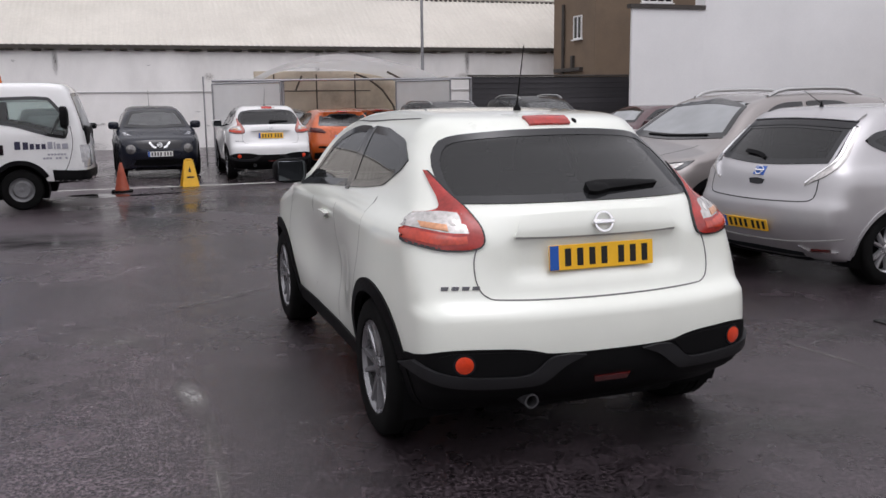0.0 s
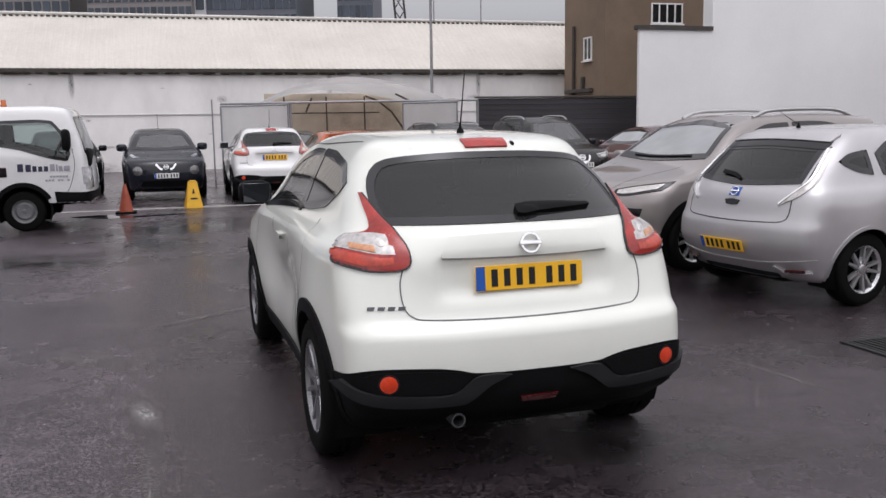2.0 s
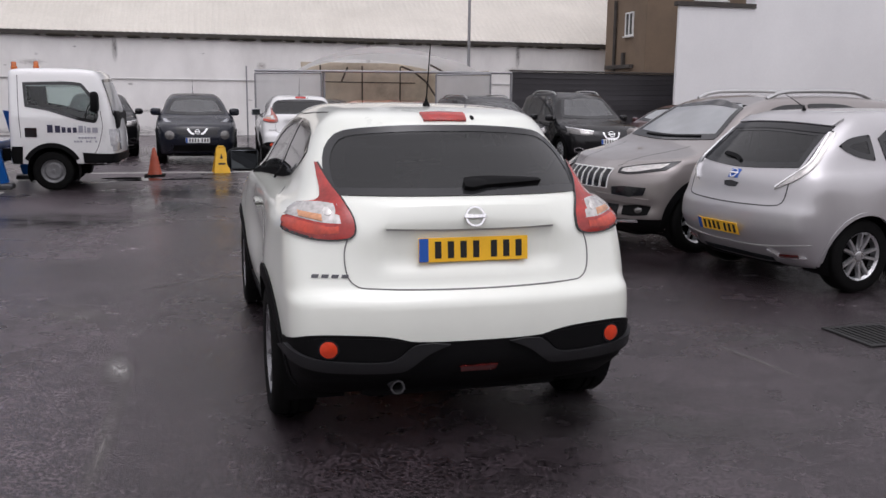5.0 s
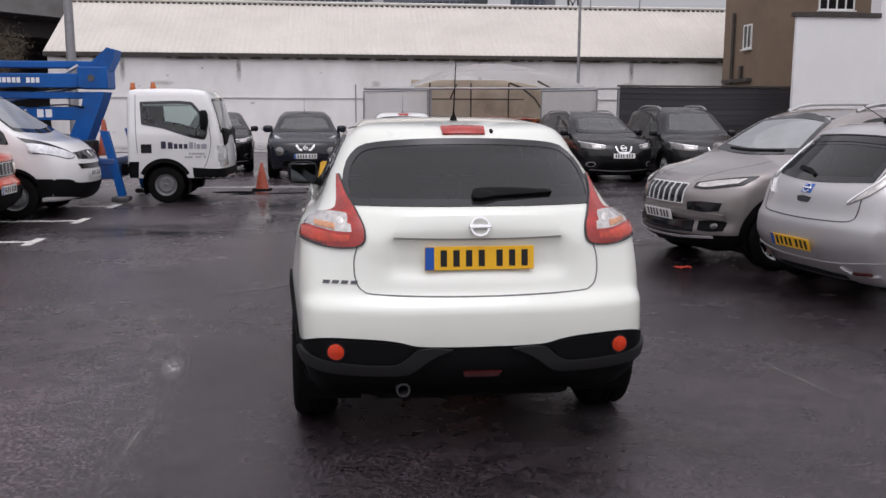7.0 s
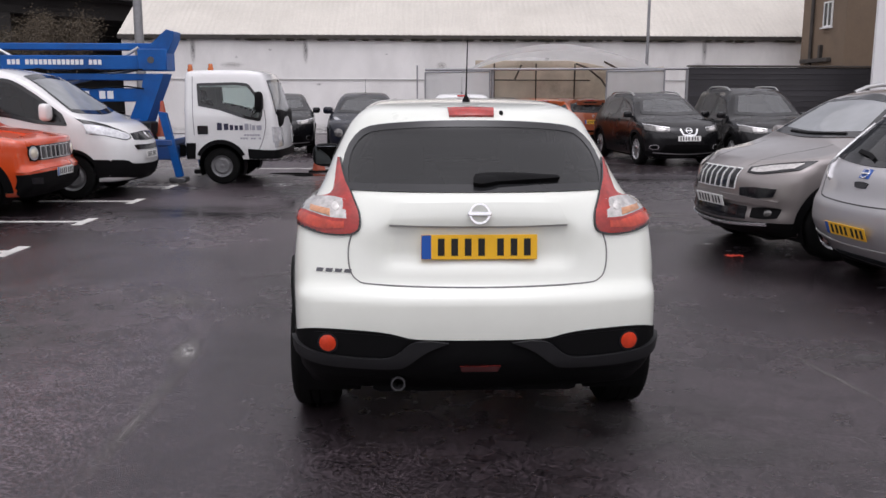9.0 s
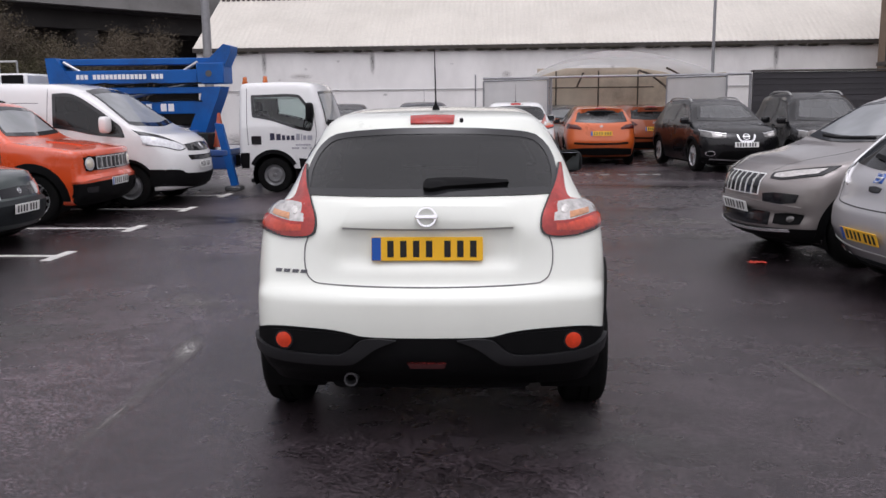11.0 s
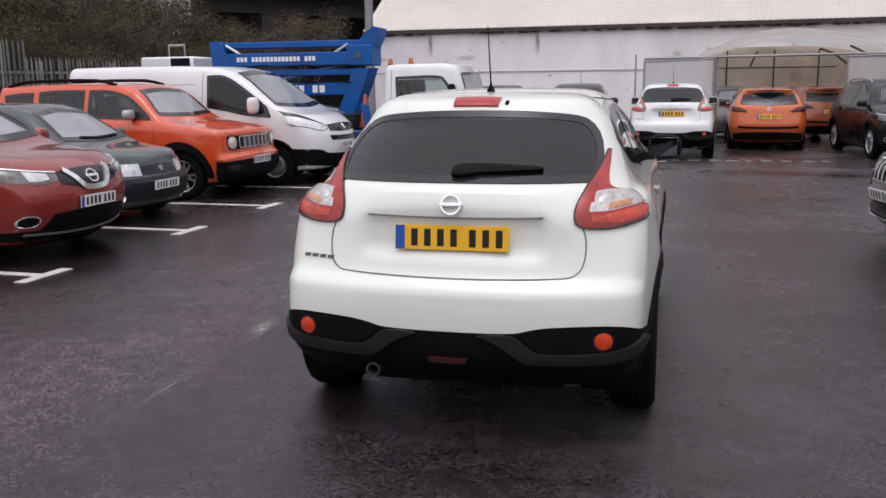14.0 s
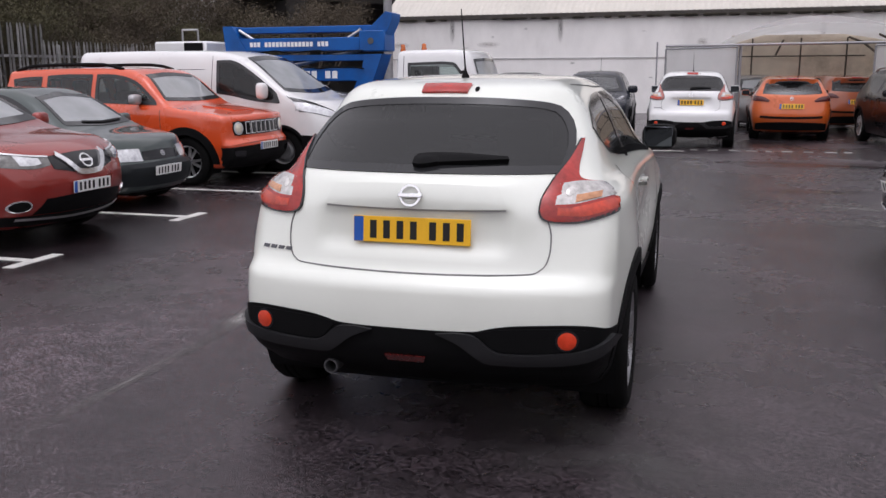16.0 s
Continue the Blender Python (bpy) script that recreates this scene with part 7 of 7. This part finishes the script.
def mesh_panel(u0, u1, v, z0, z1, label):
    root = tagged(new("mesh_panel"), label, "fence panel")
    root.matrix_world = YARD
    bm = bmesh.new()
    pipe(bm, [(u0, v, z0), (u0, v, z1), (u1, v, z1 + 0.04), (u1, v, z0), (u0, v, z0)], 0.025)
    part("panel_frame", bm, POLE, root)
    bm = bmesh.new()
    box(bm, u0 + 0.02, u1 - 0.02, v - 0.004, v + 0.004, z0 + 0.02, z1)
    part("sheet", bm, SHEET, root)
    for u in (u0 + 0.1, u1 - 0.1):
        bm = bmesh.new()
        box(bm, u - 0.1, u + 0.1, v - 0.25, v + 0.25, 0, z0, 0.02)
        part("foot_block", bm, GREY_PLASTIC, root)


mesh_panel(1.68, 3.42, 23.9, 0.12, 2.12, "grey site fence panel covered with milky sheet")
mesh_panel(6.58, 8.15, 23.88, 0.12, 2.16, "grey site fence panel covered with milky sheet")
ob = link_mesh("post", tube(bmesh.new(), (0, 0, 0), (0, 0, 2.3), 0.02), POLE)
ob.matrix_world = yard(1.46, 23.9)
tagged(ob, "slim grey steel post by the site fence panel", "post")

# ---- lamp posts and masts ----
def lamp_post(u, v, h, r, label):
    root = tagged(new("lamp_post"), label, "lamp post")
    root.matrix_world = yard(u, v)
    part("column", tube(bmesh.new(), (0, 0, 0), (0, 0, h), r, r * 0.6, 14), POLE, root)
    bm = bmesh.new()
    tube(bm, (0, 0, 0), (0, 0, 0.5), r * 1.5, r * 1.4, 14)
    part("base_sleeve", bm, POLE, root)
    bm = bmesh.new()
    box(bm, -0.12, 0.12, -0.6, 0.1, h - 0.05, h + 0.08, 0.03)
    part("lamp_head", bm, GREY_PLASTIC, root)


lamp_post(8.92, 29.0, 9.0, 0.06, "slim grey steel lamp post in front of the white wall")
lamp_post(-5.95, 24.0, 9.0, 0.14, "stout grey steel lamp post near the shed corner")
for u in (10.2, 12.1):
    ob = link_mesh("mast", tube(bmesh.new(), (0, 0, 0), (0, 0, 6), 0.03, 0.02), POLE)
    ob.matrix_world = yard(u * 1.15, 38.1, 5.7)
    tagged(ob, "thin grey mast standing on the shed ridge", "mast")

# ---- house details ----
FRAME_WHITE = material("white_window_frame", (0.75, 0.75, 0.74), 0.5, var=0.08)
PANE = glass("window_pane", (0.10, 0.11, 0.12), 1.5)
DARK_ROOM = material("dark_room", (0.02, 0.02, 0.022), 0.9, var=0.2)


def house_window(name, where, w, h, bars, label):
    root = tagged(new(name), label, "window", kind="structure")
    root.matrix_world = where
    t = 0.05
    bm = bmesh.new()
    for a in ((0, w, 0, t), (0, w, h - t, h), (0, t, t, h - t), (w - t, w, t, h - t)):
        box(bm, a[0], a[1], -0.05, 0, a[2], a[3])
    for i in range(1, bars):
        box(bm, w * i / bars - t / 2, w * i / bars + t / 2, -0.05, 0, t, h - t)
    part("window_frame", bm, FRAME_WHITE, root)
    part("pane", box(bmesh.new(), t, w - t, -0.022, -0.018, t, h - t), PANE, root)
    part("dark_room", box(bmesh.new(), 0.01, w - 0.01, -0.012, -0.004, 0.01, h - 0.01), DARK_ROOM, root)
    part("window_sill", box(bmesh.new(), -0.04, w + 0.04, -0.12, 0, -0.05, -0.004), FRAME_WHITE, root)


house_window("window_1", yard(15.58, 31.08, 3.84, -90), 0.66, 0.86, 2, "small white framed window in the brown wall")
house_window("window_2", yard(17.42, 29.4, 5.08, 0), 1.3, 0.74, 4, "white framed window with four dark panes")
house_window("window_3", yard(19.8, 29.4, 5.05, 0), 1.1, 1.1, 3, "white framed window with three dark panes")
ob = link_mesh("drainpipe", pipe(bmesh.new(), [(15.50, 31.88, 2.6), (15.50, 31.88, 5.2)], 0.065), DARK_METAL)
ob.matrix_world = YARD
tagged(ob, "dark cast iron drainpipe on the brown house wall", "drainpipe")
bm = bmesh.new()
box(bm, 15.40, 15.57, 30.3, 32.5, 2.66, 2.80, 0.01)
box(bm, 15.45, 15.57, 31.0, 31.15, 2.80, 3.25, 0.01)
ob = link_mesh("pipe_bracket", bm, DARK_METAL)
ob.matrix_world = YARD
tagged(ob, "dark pipe elbow and bracket on the brown wall", "pipe")

# ---- palisade fence ----
PALE = material("galvanised_pale", (0.44, 0.435, 0.435), 0.6, 0.25, var=0.25, scale=3, per_piece=0.2, stain=(0.10, 0.09, 0.08), stain_amount=0.5)
fence = tagged(new("palisade_fence"), "weathered grey steel palisade fence with pointed pales", "fence")
fence.matrix_world = YARD
pale_mesh = {}
for h in (2.70, 2.34):
    bm = bmesh.new()
    pts = [(-0.034, 0.012), (-0.012, -0.012), (0.012, -0.012), (0.034, 0.012)]
    rows = []
    for z in (0.05, h - 0.12):
        rows.append([bm.verts.new((b, a, z)) for a, b in pts])
    tips = [bm.verts.new((b * 0.5, a * 0.35, h)) for a, b in pts]
    rows.append(tips)
    for a, b in zip(rows, rows[1:]):
        for i in range(3):
            bm.faces.new((a[i], a[i + 1], b[i + 1], b[i]))
    bmesh.ops.solidify(bm, geom=bm.faces[:], thickness=0.003)
    me = bpy.data.meshes.new("pale")
    bm.to_mesh(me)
    bm.free()
    me.materials.append(PALE)
    pale_mesh[h] = me
rng = random.Random(4)
v = 7.0
while v < 26.0:
    h = 2.70 if v < 17.3 else 2.34
    ob = new("pale", pale_mesh[h])
    ob.parent = fence
    ob.matrix_basis = pose(-12 + rng.uniform(-0.01, 0.01), v, rng.uniform(-0.02, 0.02), rng.uniform(-1, 1), 0, 0)
    v += 0.145
for z in (0.5, 1.95):
    bm = bmesh.new()
    box(bm, -12.08, -12.04, 7.0, 26.0, z, z + 0.06)
    part("fence_rail", bm, PALE, fence)
for v in (7.0, 9.75, 12.5, 15.25, 18.0, 20.75, 23.5):
    bm = bmesh.new()
    box(bm, -12.14, -12.08, v - 0.04, v + 0.04, 0, 2.5 if v < 17.3 else 2.25)
    part("fence_post", bm, PALE, fence)

# ---- shrubs and bare trees behind the fence ----
def leaf_mat(name, a, b):
    m = material(name, a, 0.7, var=0.35, scale=1.5, spec=0.2)
    nt = m.node_tree
    geo = nt.nodes.new("ShaderNodeNewGeometry")
    clump = node(nt, "ShaderNodeTexNoise", Scale=1.1, Detail=4.0)
    co = nt.nodes.new("ShaderNodeTexCoord")
    nt.links.new(co.outputs["Object"], clump.inputs["Vector"])
    tone = node(nt, "ShaderNodeMapRange")
    tone.inputs["From Min"].default_value, tone.inputs["From Max"].default_value = 0.3, 0.7
    tone.inputs["To Max"].default_value = 0.7
    nt.links.new(clump.outputs["Fac"], tone.inputs["Value"])
    both_tones = nt.nodes.new("ShaderNodeMath")
    both_tones.operation = "MULTIPLY_ADD"
    both_tones.inputs[1].default_value = 0.35
    nt.links.new(geo.outputs["Random Per Island"], both_tones.inputs[0]), nt.links.new(tone.outputs[0], both_tones.inputs[2])
    mixc = nt.nodes.new("ShaderNodeMix")
    mixc.data_type = "RGBA"
    mixc.inputs["A"].default_value, mixc.inputs["B"].default_value = (*a, 1), (*b, 1)
    nt.links.new(both_tones.outputs[0], mixc.inputs["Factor"])
    nt.links.new(mixc.outputs["Result"], nt.nodes["Principled BSDF"].inputs["Base Color"])
    return m


LEAF_OLIVE = leaf_mat("olive_leaves", (0.040, 0.040, 0.020), (0.105, 0.092, 0.050))
LEAF_BROWN = leaf_mat("brown_leaves", (0.055, 0.044, 0.030), (0.115, 0.092, 0.064))
BARK = material("grey_brown_bark", (0.10, 0.08, 0.062), 0.9, var=0.3, scale=6, fine=40, bump=0.5)


def shrub_parts(seed, height, spread, leaves, leaf_size, bare=False):
    rng = random.Random(seed)
    wood, green = bmesh.new(), bmesh.new()
    tips = []

    def grow(p, d, length, r, depth):
        q = p + d * length
        tube(wood, p, q, r, r * 0.65, 5, False)
        tips.append((p + q) / 2)
        tips.append(q)
        if depth == 0:
            return
        for _ in range(rng.choice((2, 3, 3))):
            nd = (d + Vector((rng.uniform(-1, 1), rng.uniform(-1, 1), rng.uniform(-0.35, 0.55))) * 0.75).normalized()
            grow(q, nd, length * rng.uniform(0.6, 0.85), r * 0.6, depth - 1)

    for i in range(2 if bare else 6):
        a = rng.uniform(0, 6.28)
        d = Vector((math.cos(a) * spread * rng.uniform(0.1, 0.6), math.sin(a) * spread * rng.uniform(0.1, 0.6), 1)).normalized()
        grow(Vector((math.cos(a) * 0.2, math.sin(a) * 0.2, 0)), d, height * 0.34, 0.09 if bare else 0.035, 4)
    verts, faces = [], []
    for _ in range(leaves):
        c = rng.choice(tips) + Vector((rng.gauss(0, 0.14), rng.gauss(0, 0.14), rng.gauss(0, 0.13)))
        if c.z < 0.1:
            continue
        a, b = Vector((rng.uniform(-1, 1), rng.uniform(-1, 1), rng.uniform(-1, 1))).normalized(), Vector((rng.uniform(-1, 1), rng.uniform(-1, 1), rng.uniform(-1, 1))).normalized()
        s = leaf_size * rng.uniform(0.5, 1.3)
        k = len(verts)
        verts += [c - a * s, c + b * s * 0.45, c + a * s, c - b * s * 0.45]
        faces.append((k, k + 1, k + 2, k + 3))
    me = bpy.data.meshes.new("crown")
    me.from_pydata(verts, [], faces)
    green.free()
    return wood, me


def shrub(name, seed, height, spread, leaves, size, mat, where, label, bare=False):
    wood, me = shrub_parts(seed, height, spread, leaves, size, bare)
    root = tagged(new(name), label, "tree" if bare else "shrub")
    root.matrix_world = where
    part("trunk", wood, BARK, root)
    me.materials.append(mat)
    ob = new("crown", me)
    ob.parent = root
    return root


kinds = [shrub("shrub", 1, 3.3, 1.0, 21000, 0.034, LEAF_OLIVE, yard(-14.2, 18.5), "dense olive green shrub behind the palisade fence"),
         shrub("shrub", 2, 3.8, 1.1, 21000, 0.034, LEAF_BROWN, yard(-15.0, 22.5), "brownish winter shrub with thin leaves behind the fence"),
         shrub("shrub", 3, 3.0, 1.3, 20000, 0.034, LEAF_OLIVE, yard(-13.6, 26.0), "low olive shrub beside the shed corner")]
rng = random.Random(8)
for k, u, v, sc in ((0, -13.5, 12.5, 0.9), (1, -14.5, 15.2, 1.15), (2, -16.5, 17.5, 1.45), (0, -17.5, 21.5, 1.5), (1, -21.5, 23.5, 1.6), (2, -13.2, 29.6, 1.0), (0, -15.0, 30.5, 1.1),
                    (1, -11.9, 30.6, 1.22), (1, -16.4, 28.6, 1.25), (0, -19, 14.5, 1.5), (1, -13.4, 21.0, 0.85), (2, -22, 24, 1.9), (0, -18.8, 29.8, 1.55), (2, -20.6, 31.6, 1.7),
                    (1, -17.2, 25.6, 1.5), (2, -23.5, 30.5, 2.2), (0, -15.6, 24.2, 1.15)):
    m = yard(u, v, 0, rng.uniform(0, 360)) @ Matrix.Diagonal((sc, sc, sc * rng.uniform(0.9, 1.1), 1))
    ob = copy_thing(kinds[k], m)
    ob.matrix_world = m
bare = shrub("bare_tree", 11, 7.0, 0.5, 500, 0.06, LEAF_BROWN, yard(-15.2, 12.6), "bare winter tree with a few brown leaves", True)
for u, v, sc in ((-17.0, 15.6, 1.1), (-14.6, 10.3, 0.9), (-19.5, 19.5, 1.2), (-17.0, 27.4, 0.85)):
    m = yard(u, v, 0, 70 * v) @ Matrix.Diagonal((sc, sc, sc, 1))
    ob = copy_thing(bare, m)
    ob.matrix_world = m

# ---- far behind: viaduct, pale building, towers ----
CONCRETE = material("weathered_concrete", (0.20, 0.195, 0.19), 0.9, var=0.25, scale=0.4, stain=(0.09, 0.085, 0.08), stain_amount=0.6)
DARK_CONCRETE = material("dark_concrete", (0.045, 0.042, 0.04), 0.95, var=0.4, scale=0.3)
VIA = pose(-37.0, 35.0, 0, 0, 0, math.degrees(math.atan2(12.3, 3.8)))
viaduct = tagged(new("viaduct"), "dark concrete viaduct with a grey parapet crossing behind", "viaduct", kind="structure")
viaduct.matrix_world = VIA
# deck, abutment, girders and piers take a darker tone than the parapet
for nm, a, mat in (("parapet", (-60, 90, -0.3, 0.3, 7.0, 9.2), CONCRETE), ("deck", (-60, 90, 0.3, 14, 6.9, 8.0), DARK_CONCRETE), ("abutment", (-60, 90, 13.5, 14, 0, 6.9), DARK_CONCRETE),
                   ("girder", (-60, 90, 1.5, 2.1, 5.9, 6.9), DARK_CONCRETE), ("girder", (-60, 90, 5.5, 6.1, 5.9, 6.9), DARK_CONCRETE)):
    bm = bmesh.new()
    box(bm, *a)
    part(nm, bm, mat, viaduct)
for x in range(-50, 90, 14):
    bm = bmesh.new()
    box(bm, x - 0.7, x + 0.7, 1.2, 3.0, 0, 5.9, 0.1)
    part("pier", bm, DARK_CONCRETE, viaduct)
PALE_WALL = material("pale_rendered_building", (0.55, 0.54, 0.53), 0.85, var=0.1, scale=0.4)
slab("far_building", -28, -20.5, 34.0, 39, 0, 6.0, PALE_WALL, "pale rendered building glimpsed through the branches", "building", "structure")
TOWER_GREY = material("grey_cladding", (0.22, 0.205, 0.20), 0.6, var=0.1, scale=0.1)
TOWER_DARK = material("dark_blue_cladding", (0.115, 0.125, 0.15), 0.5, var=0.2, scale=0.1)
TOWER_LIGHT = material("light_cladding", (0.55, 0.56, 0.58), 0.6, var=0.08, scale=0.1)
TOWER_GLASS = material("tower_glazing", (0.045, 0.06, 0.08), 0.2, 0.1, var=0.4, scale=0.15, per_piece=0.4)


def tower(x0, x1, y, h, cols, floor_h, mat, label):
    root = tagged(new("tower_block"), label, "tower block", kind="structure")
    w = x1 - x0
    root.matrix_world = pose((x0 + x1) / 2, y, 0)
    bm = bmesh.new()
    box(bm, -w / 2, w / 2, 0, 18, 0, h)
    part("facade", bm, mat, root)
    cw = w / cols
    bm = bmesh.new()
    box(bm, -cw * 0.38, cw * 0.38, -0.12, 0.05, -floor_h * 0.36, floor_h * 0.36, 0.02)
    me = bpy.data.meshes.new("tower_window")
    bm.to_mesh(me)
    bm.free()
    me.materials.append(TOWER_GLASS)
    for r in range(3, min(14, int(h / floor_h))):
        for i in range(cols):
            ob = new("tower_window", me)
            ob.parent = root
            ob.matrix_basis = pose(-w / 2 + (i + 0.5) * cw, 0, (r + 0.5) * floor_h)


tower(-61.5, -44.0, 150, 62, 15, 3.1, TOWER_GREY, "brown-grey tower block with narrow dark windows far behind")
tower(-42.2, -27.0, 152, 70, 13, 3.4, TOWER_DARK, "dark glazed tower block far behind the shed")
tower(-21.0, -14.8, 158, 66, 6, 3.2, TOWER_DARK, "slim dark blue tower block far behind the shed")
tower(-80, -67.0, 156, 40, 8, 3.4, TOWER_GREY, "brown-grey block of flats far behind the shed")
tower(-44.0, -42.2, 151.5, 66, 1, 3.4, TOWER_LIGHT, "pale lift shaft between two far tower blocks")
crane = tagged(new("crane"), "dark lattice tower crane far behind the shed", "crane")
crane.matrix_world = pose(-9.5, 150, 0, 0, 0, 0)
bm = bmesh.new()
for a, b in ((0, 0), (1.6, 0), (0, 1.6), (1.6, 1.6)):
    tube(bm, (a - 4.5, b, 60), (a + 0.8, b, 0), 0.14, 0.14, 5)
for k in range(24):
    z = 2.5 * k
    s = -4.5 * z / 60 + 0.4
    tube(bm, (s, 0, z), (s + 1.6, 0, z + 2.5), 0.09, 0.09, 4)
    tube(bm, (s + 1.6, 0, z), (s, 0, z + 2.5), 0.09, 0.09, 4)
part("lattice", bm, DARK_METAL, crane)

# ---- unseen plain walls, added behind and to the right to block low sky light ----
slab("unseen_wall_south", -14, 26, -16.4, -16, 0, 6.0, BROWN, "unseen plain brown wall added to block low sky light", "wall")
slab("unseen_wall_far_east", 25.6, 26, -16, 23.5, 0, 5.0, BROWN, "unseen plain brown wall added to block low sky light", "wall")
